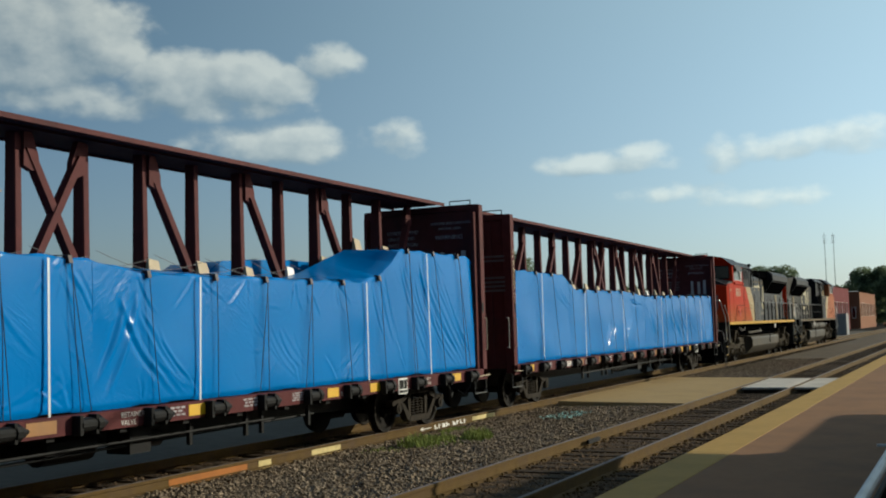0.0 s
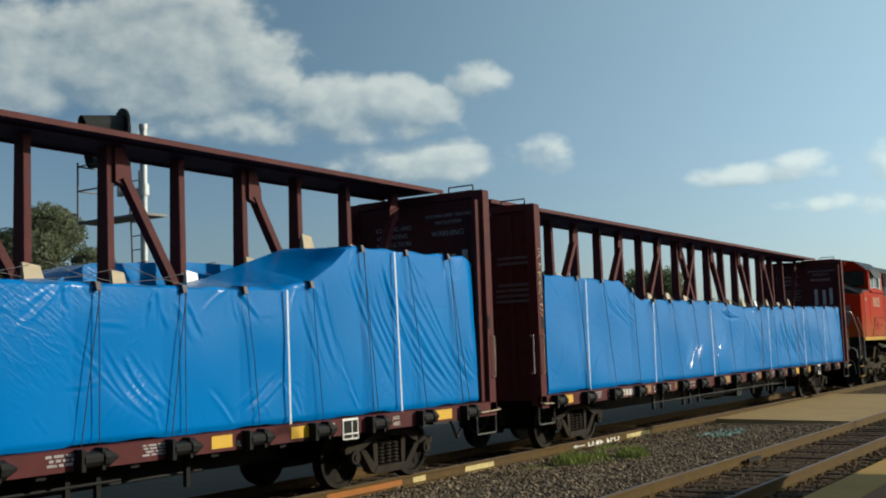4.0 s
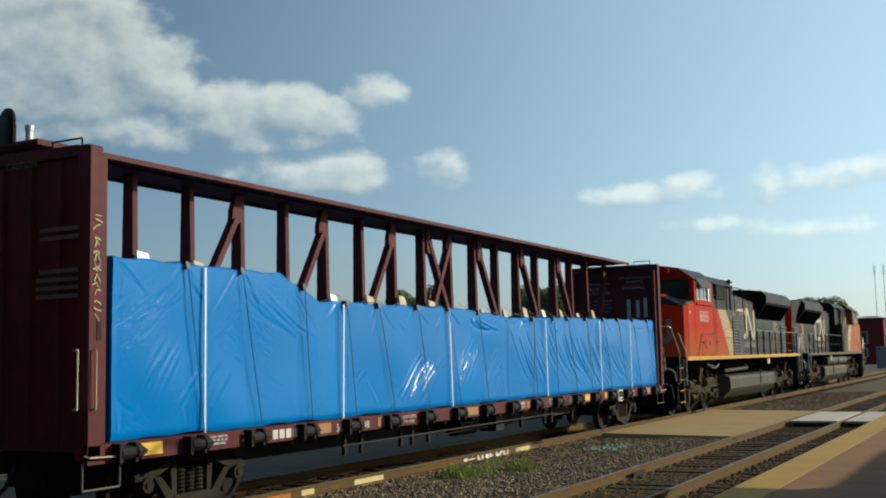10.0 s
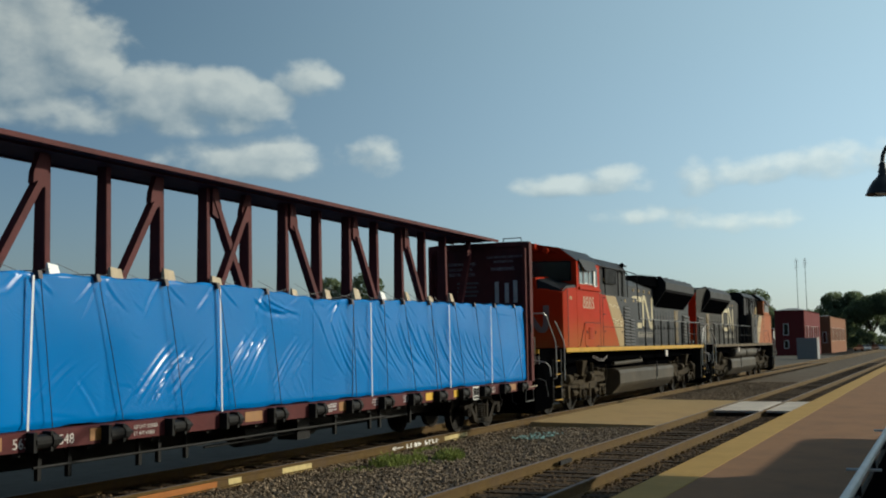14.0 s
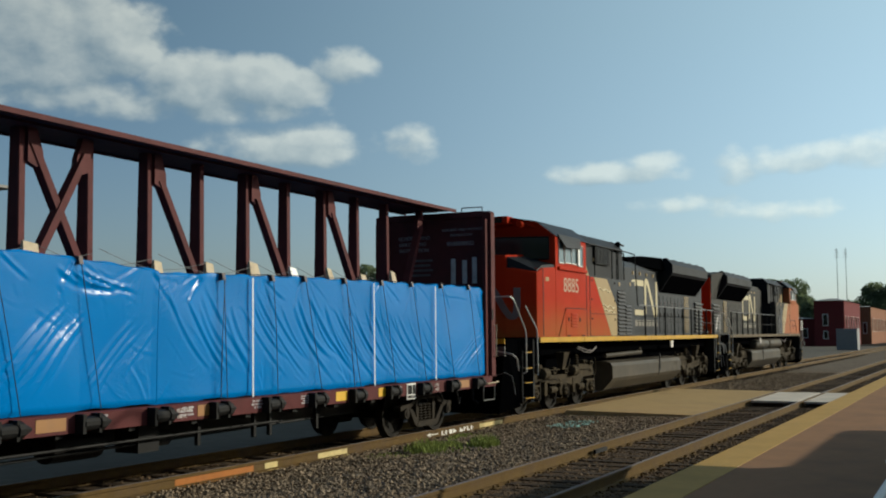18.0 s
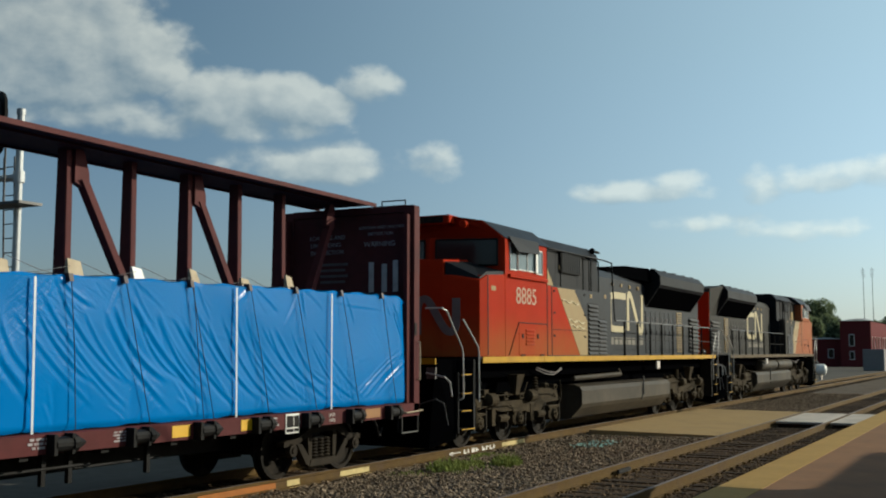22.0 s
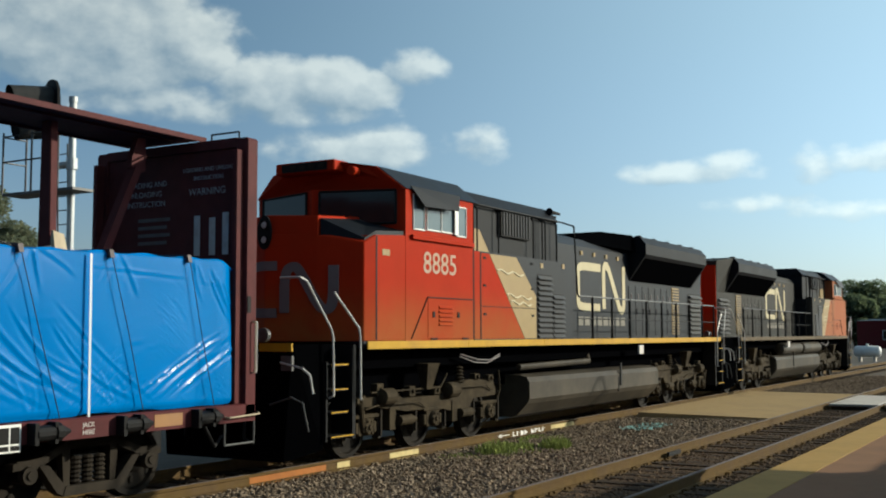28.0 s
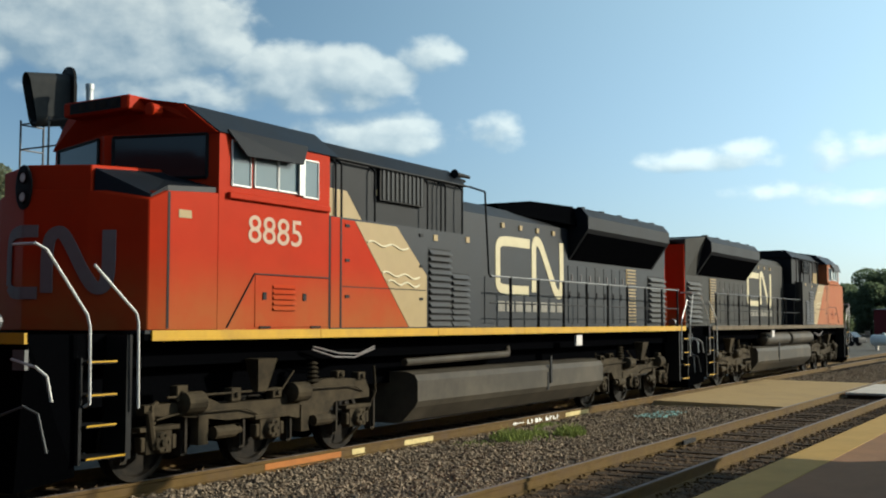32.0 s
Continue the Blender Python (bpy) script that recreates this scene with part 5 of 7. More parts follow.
        for (a, b, z0, z1, n_) in ((54.58, 55.32, 1.93, 3.25, 12), (55.33, 55.96, 1.93, 2.86, 9)):
            lv = slab("louvre_recess", s * 1.568, s * 1.573, a, b, z0, z1, M_BLACK, None, "louvred air intake")
            for k in range(n_):
                z = z0 + (z1 - z0) * k / n_
                bm = B()
                along_y(bm, [(s * 1.573, z + 0.012), (s * 1.625, z + 0.004), (s * 1.625, z + 0.014), (s * 1.573, z + 0.08)], U(a) + 0.03, U(b) - 0.02)
                part("slat", bm, M_LOUVRE, lv)
        # upper part behind the cab
        slab("upper_panel", s * 1.16, s * 1.2, 51.86, 53.45, 3.57, 4.5, M_UPPER, None, "dark panel", 0.01)
        bm = B()
        along_x(bm, [(U(51.88), 3.58), (U(53.2), 3.58), (U(52.76), 4.04), (U(51.88), 4.06)], s * 1.2, s * 1.206)
        part("cream_patch", bm, M_CREAM, th, "cream stripe end")
        for a_, b_, z_ in ((52.8, 53.95, 3.23), (53.2, 54.3, 2.77), (53.36, 54.3, 2.64)):
            bm = B()
            pipe(bm, [(s * 1.577, U(a_ + (b_ - a_) * k_ / 12), z_ + 0.03 * math.sin(k_ * 1.1) - 0.004 * k_) for k_ in range(13)], 0.02, 5)
            part("pale_wave", bm, M_LOGO, th, "thin pale wavy streak")
        for a_, z_, xx_ in ((53.55, 4.05, 1.206), (54.75, 3.38, 1.578), (55.85, 3.42, 1.578)):
            slab("label_plate", s * (xx_ - 0.004), s * (xx_ + 0.004), a_, a_ + 0.13, z_, z_ + 0.1, M_CREAM)
        slab("intake_frame", s * 1.18, s * 1.26, 53.6, 54.95, 3.98, 4.5, M_BLACK, None, "black intake grille")
        for k in range(10):
            bm = B()
            box(bm, s * 1.26, s * 1.28, U(53.66 + 0.13 * k), U(53.66 + 0.13 * k) + 0.05, 4.0, 4.48)
            part("grille_bar", bm, M_CNBLACK, th)
        for a in (52.35, 52.5, 53.4, 55.0, 55.45, 55.6, 56.2):
            bm = B()
            pipe(bm, [(s * 1.22, U(a), 3.57), (s * 1.3, U(a), 3.6), (s * 1.3, U(a), 4.42), (s * 1.2, U(a), 4.5)], 0.018)
            part("roof_stanchion", bm, M_BLACK, th)
        bm = B()
        pipe(bm, [(s * 1.3, U(52.2), 4.5), (s * 1.3, U(56.5), 4.5), (s * 1.5, U(56.7), 4.42), (s * 1.55, U(56.75), 2.9), (s * 1.55, U(56.85), 2.84)], 0.02)
        part("roof_handrail", bm, M_BLACK, th)
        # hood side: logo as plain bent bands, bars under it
        def band(pts, w, name):
            if s < 0:
                pts = [(119.9 - ya, za) for ya, za in pts]
            bm = ribbon(pts, w, lambda y_, z_, o_: (s * (0.872 + o_), U(y_), z_), 0.008)
            part(name, bm, M_LOGO, th, "cream emblem band")
        band([(59.8, 3.66), (59.2, 3.66), (58.75, 3.66), (58.36, 3.62), (58.36, 3.3), (58.36, 3.0), (58.36, 2.7), (58.75, 2.66), (59.2, 2.66), (59.74, 2.66)], 0.2, "emblem_bracket")
        band([(60.0, 2.64), (60.0, 3.3), (60.0, 3.74), (60.28, 3.74), (60.5, 3.45), (60.95, 2.85), (61.12, 2.62), (61.4, 2.62), (61.4, 3.1), (61.4, 3.78)], 0.21, "emblem_zigzag")
        for k in range(8):
            bm = B()
            box(bm, s * 0.874, s * 0.88, U(58.34) + 0.4 * k, U(58.34) + 0.4 * k + 0.31, 2.22, 2.43)
            part("lettering_bar", bm, M_LETTER, th)
        # hood doors
        for k in range(8):
            a = 61.75 + 0.52 * k
            slab("hood_door", s * 0.86, s * 0.888, a, a + 0.49, 1.98, 3.3, M_CNBLACK, None, "", 0.006)
            slab("latch", s * 0.888, s * 0.905, a + 0.05, a + 0.09, 2.55, 2.7, M_BLACK)
            slab("latch", s * 0.888, s * 0.905, a + 0.16, a + 0.2, 2.95, 3.1, M_STENCIL_DIM)
        for k in range(4):
            a = 56.6 + 0.4 * k
            slab("hood_door", s * 0.86, s * 0.888, a, a + 0.37, 1.98, 2.9, M_CNBLACK, None, "", 0.006)
        for k in range(4):
            a = 58.5 + 0.8 * k
            slab("lift_lug", s * 0.86, s * 0.9, a, a + 0.12, 3.92, 4.02, M_CREAM)
        lv = slab("beige_grille", s * 0.888, s * 0.9, 65.3, 65.95, 2.0, 3.36, M_CREAM, None, "dusty beige grille")
        for k in range(16):
            slab("slat", s * 0.9, s * 0.915, 65.34, 65.91, 2.03 + 0.083 * k, 2.07 + 0.083 * k, M_CNBLACK, lv)
        lv = slab("louvre_recess", s * 0.872, s * 0.878, 66.9, 68.15, 1.98, 3.24, M_BLACK, None, "louvred air outlet")
        for k in range(9):
            z = 2.0 + 0.138 * k
            bm = B()
            along_y(bm, [(s * 0.878, z), (s * 0.97, z), (s * 0.97, z + 0.02), (s * 0.878, z + 0.1)], U(66.95), U(68.1))
            part("slat", bm, M_STEELG, lv, "grey louvre slat")
        # walkway handrail
        for k in range(9):
            y = U(57.68 + 1.215 * k)
            bm = B()
            rod(bm, (s * 1.52, y, 1.86), (s * 1.52, y, 2.87), 0.032, 6)
            box(bm, s * 1.5, s * 1.56, y - 0.04, y + 0.04, 1.76, 1.92)
            part("stanchion", bm, M_BLACK, th)
        bm = B()
        pipe(bm, [(s * 1.52, U(56.85), 2.86), (s * 1.52, U(67.5), 2.86)], 0.02)
        part("handrail", bm, M_STEELD, th, "thin grey walkway handrail")
        bm = B()
        pipe(bm, [(s * 1.52, U(56.85), 2.36), (s * 1.52, U(67.5), 2.36)], 0.014)
        part("handrail", bm, M_BLACK, th)
        # end steps and their handrails
        for a, d in ((47.42, 1), (68.3, -1)):
            for z in (1.56, 1.19, 0.85, 0.49):
                w = 0.42 + (0.14 if z < 0.6 else 0)
                st = slab("step", s * 1.15, s * 1.54, *sorted((a + d * 0.05, a + d * (0.05 + w))), z - 0.03, z, M_BLACK)
                slab("step_edge", s * 1.54, s * 1.555, *sorted((a + d * 0.05, a + d * (0.05 + w))), z - 0.016, z + 0.004, M_SILLY, st, "yellow step edge")
            slab("step_plate", s * 1.1, s * 1.5, *sorted((a + d * 0.66, a + d * 0.74)), 0.42, 1.85, M_BLACK)
            slab("step_plate", s * 1.1, s * 1.5, *sorted((a - d * 0.02, a + d * 0.02)), 0.42, 1.6, M_BLACK)
            f = lambda off: U(a + d * off)
            bm = B()
            pipe(bm, [(s * 1.1, f(-0.62), 2.84), (s * 1.45, f(-0.6), 2.84), (s * 1.5, f(-0.5), 2.78), (s * 1.58, f(0.0), 2.08), (s * 1.58, f(0.04), 1.95), (s * 1.58, f(0.06), 1.1), (s * 1.5, f(0.05), 1.06)], 0.017)
            part("step_handrail", bm, M_SILVER, th, "bright silver step handrail")
            bm = B()
            pipe(bm, [(s * 1.54, f(0.12), 2.64), (s * 1.58, f(0.72), 2.1), (s * 1.58, f(0.75), 1.98), (s * 1.58, f(0.77), 1.0)], 0.017)
            part("step_handrail", bm, M_SILVER, th, "bright silver step handrail")
            slab("platform_edge", s * 0.7, s * 1.3, *sorted((a - d * 0.6, a - d * 0.56)), 1.76, 1.88, M_SILLY, None, "yellow end platform edge")
    slab("upper_body", -1.18, 1.18, 51.84, 56.45, 3.5, 4.55, M_UPPER, None, "dark grey upper body")
    bm = B()
    along_y(bm, [(-1.24, 4.5), (1.24, 4.5), (0.95, 4.8), (-0.95, 4.8)], U(52.06), U(56.5))
    part("roof_hatch", bm, M_UPPER, th, "", 0.02)
    slab("inner_body", -1.3, 1.3, 51.84, 56.42, 1.9, 3.5, M_CNBLACK)
    bm = B()
    for x in (-0.35, 0, 0.35):
        lathe(bm, [(-0.35, 0.09), (-0.3, 0.05), (0.2, 0.03)], (1.0 + x * 0.3, U(56.6), 4.66 + abs(x) * 0.2), "y", 10)
    part("horn", bm, M_BLACK, th, "black air horn cluster")
    # long hood
    bm = B()
    along_y(bm, [(-0.87, 1.9), (0.87, 1.9), (0.87, 4.12), (0.72, 4.32), (0.45, 4.4), (-0.45, 4.4), (-0.72, 4.32), (-0.87, 4.12)], U(56.4), U(68.25))
    part("long_hood", bm, M_CNBLACK, th, "dark grey long hood")
    bm = B()
    hexa(bm, [(x, U(58.8), z) for x, z in ((-0.7, 4.3), (0.7, 4.3), (0.6, 4.46), (-0.6, 4.46))], [(x, U(60.1), z) for x, z in ((-0.85, 4.25), (0.85, 4.25), (0.75, 4.62), (-0.75, 4.62))])
    hexa(bm, [(x, U(60.1), z) for x, z in ((-0.85, 4.25), (0.85, 4.25), (0.75, 4.62), (-0.75, 4.62))], [(x, U(61.798), z) for x, z in ((-1.1, 4.2), (1.1, 4.2), (1.0, 4.64), (-1.0, 4.64))])
    part("exhaust_hatch", bm, M_VOID, th)
    bm = B()
    rp = [(-0.87, 3.42), (0.87, 3.42), (1.3, 4.02), (1.37, 4.12), (1.37, 4.4), (1.2, 4.6), (-1.2, 4.6), (-1.37, 4.4), (-1.37, 4.12), (-1.3, 4.02)]
    along_y(bm, rp, U(61.8), U(67.25))
    rad = part("radiator_housing", bm, M_UPPER, th, "flared dark radiator housing")
    for s in (-1, 1):
        bm = B()
        hexa(bm, [(s * 0.885, U(61.9), 3.44), (s * 1.305, U(61.9), 4.025), (s * 1.315, U(61.9), 4.015), (s * 0.895, U(61.9), 3.43)],
             [(s * 0.885, U(67.1), 3.44), (s * 1.305, U(67.1), 4.025), (s * 1.315, U(67.1), 4.015), (s * 0.895, U(67.1), 3.43)])
        part("intake_screen", bm, M_VOID, rad, "black air intake screen")
        for k in range(5):
            slab("roof_lug", s * 0.95, s * 1.1, 62.1 + 1.15 * k, 62.25 + 1.15 * k, 4.6, 4.66, M_BLACK, rad)
    bm = B()
    hexa(bm, [(-0.87, U(67.25), 3.4), (0.87, U(67.25), 3.4), (0.87, U(68.25), 3.4), (-0.87, U(68.25), 3.4)], [(-1.2, U(67.25), 4.58), (1.2, U(67.25), 4.58), (0.9, U(68.25), 4.45), (-0.9, U(68.25), 4.45)])
    part("hood_end_top", bm, M_CNBLACK, th)
    slab("hood_end", -0.86, 0.86, 68.26, 68.3, 1.92, 4.3, M_CNRED, None, "orange-red hood end panel")
    # pilot, coupler, hoses
    for a, d in ((47.4, -1), (68.45, 1)):
        y0, y1 = U(a), U(a + d * 0.55)
        bm = B()
        hexa(bm, [(-1.45, y0, 0.3), (1.45, y0, 0.3), (1.45, y0, 1.86), (-1.45, y0, 1.86)], [(-1.15, y1, 0.16), (1.15, y1, 0.16), (1.3, y1, 1.86), (-1.3, y1, 1.86)])
        # black pilot, coloured darker still to hold its shade
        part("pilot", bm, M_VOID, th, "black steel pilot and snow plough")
        bm = B()
        along_y(bm, [(-0.14, 0.72), (0.14, 0.72), (0.14, 1.0), (-0.14, 1.0)], y1, U(a + d * 0.85))
        part("coupler", bm, M_BLACK, th)
        for x in (-0.8, 0.8):
            bm = B()
            lathe(bm, [(0, 0.1), (d * 0.08, 0.11), (d * 0.09, 0.06)], (x, y1, 2.0), "y", 12)
            part("ditch_light", bm, M_STEELD, th, "round ditch light")
            bm = B()
            pipe(bm, [(x * 0.7, y1, 1.1), (x * 0.7, U(a + d * 0.72), 0.9), (x * 0.72, U(a + d * 0.75), 0.5), (x * 0.8, U(a + d * 0.6), 0.4)], 0.025)
            part("air_hose", bm, M_BLACK, th)
        bm = B()
        pipe(bm, [(0.55, y1, 1.9), (0.55, y1, 2.84), (-0.55, y1, 2.84), (-0.55, y1, 1.9)], 0.022)
        part("end_gate_rail", bm, M_CNRED, th, "orange-red end platform rail")
        for x in (-1, 1):
            bm = B()
            pipe(bm, [(x * 1.1, U(a + d * 0.58), 1.6), (x * 1.5, U(a + d * 0.58), 1.52), (x * 1.58, U(a + d * 0.5), 1.42), (x * 1.6, U(a + d * 0.45), 1.15)], 0.016)
            part("uncoupling_lever", bm, M_SILVER, th, "bent steel uncoupling lever")
            bm = B()
            pipe(bm, [(x * 0.9, U(a + d * 0.57), 0.98), (x * 1.3, U(a + d * 0.57), 1.1), (x * 1.45, U(a + d * 0.5), 1.02), (x * 1.5, U(a + d * 0.42), 0.6)], 0.014)
            part("pilot_grab", bm, M_STEELD, th)
            bm = B()
            box(bm, x * 1.1, x * 1.3, U(a + d * 0.52), U(a + d * 0.57), 1.48, 1.7)
            part("cable_socket", bm, M_STEELD, th)
    # fuel tank
    bm = B()
    tz = [(-1.2, 1.17), (-1.36, 1.12), (-1.42, 1.02), (-1.42, 0.68), (-1.36, 0.58), (-1.12, 0.34), (-1.0, 0.3), (1.0, 0.3), (1.12, 0.34), (1.36, 0.58), (1.42, 0.68), (1.42, 1.02), (1.36, 1.12), (1.2, 1.17)]
    hexa(bm, [(x, U(54.5), z) for x, z in tz], [(x, U(62.45), z) for x, z in tz])
    tank = part("fuel_tank", bm, M_TANK, th, "dusty brown-grey fuel tank")
    for s in (-1, 1):
        bm = B()
        pipe(bm, [(s * 1.22, U(54.4), 1.33), (s * 1.22, U(58.1), 1.38), (s * 1.1, U(58.3), 1.5)], 0.065, 10)
        part("air_pipe", bm, M_TANK, tank)
        slab("tank_gauge", s * 1.42, s * 1.45, 59.6, 59.68, 0.75, 1.3, M_BLACK, tank)
        slab("placard", s * 1.5, s * 1.545, 60.7, 61.0, 1.5, 1.72, M_STENCIL, tank, "pale placard")
        slab("tank_strap", s * 1.405, s * 1.428, 59.5, 59.56, 0.62, 0.97, M_BLACK, tank)
        bm = B()
        pipe(bm, [(s * 1.3, U(51.8), 1.6), (s * 1.34, U(52.3), 1.48), (s * 1.34, U(52.8), 1.46), (s * 1.3, U(53.4), 1.58)], 0.014)
        part("cable_loop", bm, M_STENCIL_DIM, th, "drooping pale cable")
        bm = B()
        pipe(bm, [(s * 1.32, U(51.8), 1.64), (s * 1.36, U(52.4), 1.53), (s * 1.36, U(52.9), 1.51), (s * 1.3, U(53.4), 1.62)], 0.014)
        part("cable_loop", bm, M_STENCIL_DIM, th, "drooping pale cable")
    for yc in (51.0, 65.0):
        loco_truck(th, U(yc), 1 if yc < 58 else -1)
    return th


def loco_truck(th, yc, d):
    bg = part("truck", box(B(), -0.9, 0.9, -1.9, 1.9, 0.62, 0.9), M_BLACK, th, "three-axle truck of dusty tan steel", at=(0, yc, 0))
    for s in (-1, 1):
        bm = B()
        for prof in ([(-2.35, 0.86), (-2.35, 0.98), (-1.2, 1.0), (-1.0, 0.92), (0.3, 0.92), (0.5, 1.1), (1.5, 1.16), (2.3, 1.1), (2.4, 0.95), (2.4, 0.82), (1.5, 0.8), (1.3, 0.62), (0.6, 0.62), (0.2, 0.7), (-0.9, 0.7), (-1.3, 0.76)],):
            along_x(bm, [(d * y, z) for y, z in prof], s * 1.06, s * 1.2)
        for y in (-1.35, 0.75):
            box(bm, s * 1.08, s * 1.22, d * y - 0.09, d * y + 0.09, 0.42, 0.8)
        part("side_frame", bm, M_TRUCK, bg, "dusty tan truck frame")
        for y in (-2.1, 0.0, 2.1):
            bm = B()
            box(bm, s * 1.05, s * 1.2, d * y - 0.22, d * y + 0.22, 0.38, 0.68)
            rod(bm, (s * 1.2, d * y, 0.52), (s * 1.27, d * y, 0.52), 0.15, 12, 0.12)
            box(bm, s * 1.08, s * 1.2, d * y - 0.3, d * y - 0.22, 0.42, 0.6)
            box(bm, s * 1.08, s * 1.2, d * y + 0.22, d * y + 0.3, 0.42, 0.6)
            part("axle_box", bm, M_TRUCK, bg, "dusty axle box", 0.012)
        for y, z in ((-1.0, 0.56), (1.1, 0.56)):
            bm = B()
            rod(bm, (s * 1.24, d * (y - 0.2), z), (s * 1.24, d * (y + 0.2), z), 0.085, 10)
            rod(bm, (s * 1.24, d * (y + 0.2), z), (s * 1.24, d * (y + 0.32), z), 0.05, 8)
            part("brake_cylinder", bm, M_TRUCK, bg, "dusty brake cylinder")
        for y, z in ((-1.6, 0.98), (0.55, 1.0)):
            bm = B()
            lathe(bm, [(-0.2, 0.06), (-0.17, 0.14), (0.15, 0.14), (0.2, 0.1)], (s * 1.26, d * y, z), "y", 14)
            part("air_spring_can", bm, M_TRUCK, bg, "round dusty brake chamber")
        bm = B()
        lathe(bm, [(1.1 + 0.032 * k, (0.11 if k % 2 else 0.06) - 0.003 * k) for k in range(11)], (s * 1.2, d * 0.95, 0), "z", 12)
        part("rubber_spring", bm, M_TRUCK, bg)
        bm = B()
        hexa(bm, [(s * 1.15, d * -0.5, 1.5), (s * 1.4, d * -0.5, 1.5), (s * 1.4, d * -0.1, 1.5), (s * 1.15, d * -0.1, 1.5)],
             [(s * 1.2, d * -0.38, 1.05), (s * 1.3, d * -0.38, 1.05), (s * 1.3, d * -0.2, 1.05), (s * 1.2, d * -0.2, 1.05)])
        part("sand_box", bm, M_TRUCK, bg, "tan sand trap")
        bm = B()
        pipe(bm, [(s * 1.22, d * -2.0, 1.06), (s * 1.24, d * 0.2, 1.06), (s * 1.2, d * 0.5, 1.3)], 0.016)
        part("air_line", bm, M_TRUCK, bg)
        bm = B()
        pipe(bm, [(s * 1.22, d * 2.5, 1.3), (s * 1.22, d * 2.55, 0.9), (s * 1.1, d * 2.35, 0.4), (s * 0.9, d * 2.1, 0.12)], 0.02)
        part("sand_pipe", bm, M_TRUCK, bg)
        for y in (-2.1, 0.0, 2.1):
            bm = B()
            for k in range(6):
                a_ = k * math.pi / 3
                rod(bm, (s * 1.26, d * y + 0.1 * math.cos(a_), 0.52 + 0.1 * math.sin(a_)), (s * 1.285, d * y + 0.1 * math.cos(a_), 0.52 + 0.1 * math.sin(a_)), 0.02, 6)
            rod(bm, (s * 1.26, d * y, 0.52), (s * 1.3, d * y, 0.52), 0.045, 8)
            part("bearing_bolt_ring", bm, M_TRUCK, bg)
            for e_ in (-1, 1):
                bm = B()
                box(bm, s * 1.0, s * 1.12, d * y + e_ * 0.5 - 0.05, d * y + e_ * 0.5 + 0.05, 0.3, 0.62)
                box(bm, s * 1.1, s * 1.16, d * y + e_ * 0.5 - 0.02, d * y + e_ * 0.5 + 0.02, 0.34, 0.9)
                part("brake_shoe", bm, M_BOGIE, bg, "dark brake shoe on its hanger")
            bm = B()
            box(bm, s * 1.06, s * 1.22, d * y - 0.34, d * y + 0.34, 0.66, 0.72)
            part("pedestal_cap", bm, M_TRUCK, bg, "", 0.01)
        for y, z0, z1 in ((-1.75, 1.0, 1.2), (-0.75, 0.94, 1.12), (0.1, 0.94, 1.08), (1.6, 1.15, 1.26), (2.15, 1.1, 1.22)):
            bm = B()
            box(bm, s * 1.1, s * 1.24, d * y - 0.1, d * y + 0.1, z0, z1)
            rod(bm, (s * 1.24, d * y, (z0 + z1) / 2), (s * 1.28, d * y, (z0 + z1) / 2), 0.04, 8)
            part("bracket", bm, M_TRUCK, bg, "", 0.012)
        for y0_, y1_, z_ in ((-2.2, -0.3, 0.8), (0.4, 2.2, 0.98)):
            bm = B()
            pipe(bm, [(s * 1.25, d * y0_, z_), (s * 1.27, d * (y0_ + 0.3), z_ + 0.05), (s * 1.27, d * (y1_ - 0.3), z_ + 0.04), (s * 1.22, d * y1_, z_ - 0.06)], 0.013)
            part("brake_line", bm, M_TRUCK, bg)
        bm = B()
        pipe(bm, [(s * 1.2, d * -2.2, 0.75), (s * 1.2, d * -2.25, 0.95), (s * 1.15, d * -2.1, 1.0)], 0.03)
        part("hose", bm, M_TRUCK, bg)
        bm = B()
        rod(bm, (s * 1.24, d * -2.32, 0.9), (s * 1.2, d * -2.2, 0.45), 0.05, 8)
        part("damper", bm, M_TRUCK, bg)
    for y in (-2.1, 0.0, 2.1):
        # motor block added in shade-black, to keep bright ground from showing through
        bm = B()
        lathe(bm, [(-0.6, 0.2), (-0.56, 0.34), (0.56, 0.34), (0.6, 0.2)], (0, d * (y + (0.5 if y < 2 else -0.5)), 0.55), "x", 14)
        box(bm, -0.6, 0.6, d * y - 0.55, d * y + 0.55, 0.5, 0.75)
        part("traction_motor", bm, M_VOID, bg, "near-black traction motor added to darken the gap between the wheels")
        WHEELS.append((axle_set(bg, y, 0.51), y, 0.51, 1))


M_EMBLEM = material("faded_emblem", (0.12, 0.095, 0.097), 0.7, 0, 0.2, 12, (0.1, 0.05, 0.05), 0.5, 6, 0.0)
M_LOUVRE = material("grey_slat", (0.04, 0.041, 0.043), 0.6, 0, 0.2, 6, (0.06, 0.052, 0.042), 0.5, 2, 0.05, 40, spec=0.2)
M_DUSTRED = material("dust_covered_red_paint", (0.27, 0.085, 0.035), 0.7, 0, 0.15, 3, (0.25, 0.14, 0.07), 0.6, 0.8, 0.04, 30, spec=0.08)
M_DUSTGREY = material("dust_covered_grey_paint", (0.021, 0.0205, 0.018), 0.7, 0, 0.2, 4, (0.04, 0.036, 0.029), 0.6, 0.8, 0.05, 30, spec=0.15)
M_DUSTSILL = material("dust_covered_sill", (0.11, 0.085, 0.055), 0.8, 0, 0.2, 8, (0.06, 0.05, 0.04), 0.5, 1.5, 0.04, 40, spec=0.1)
M_PANE = material("cab_side_glass", (0.09, 0.125, 0.14), 0.06, 0, 0.1, 4, None, 0, 1, 0.0, spec=0.4)
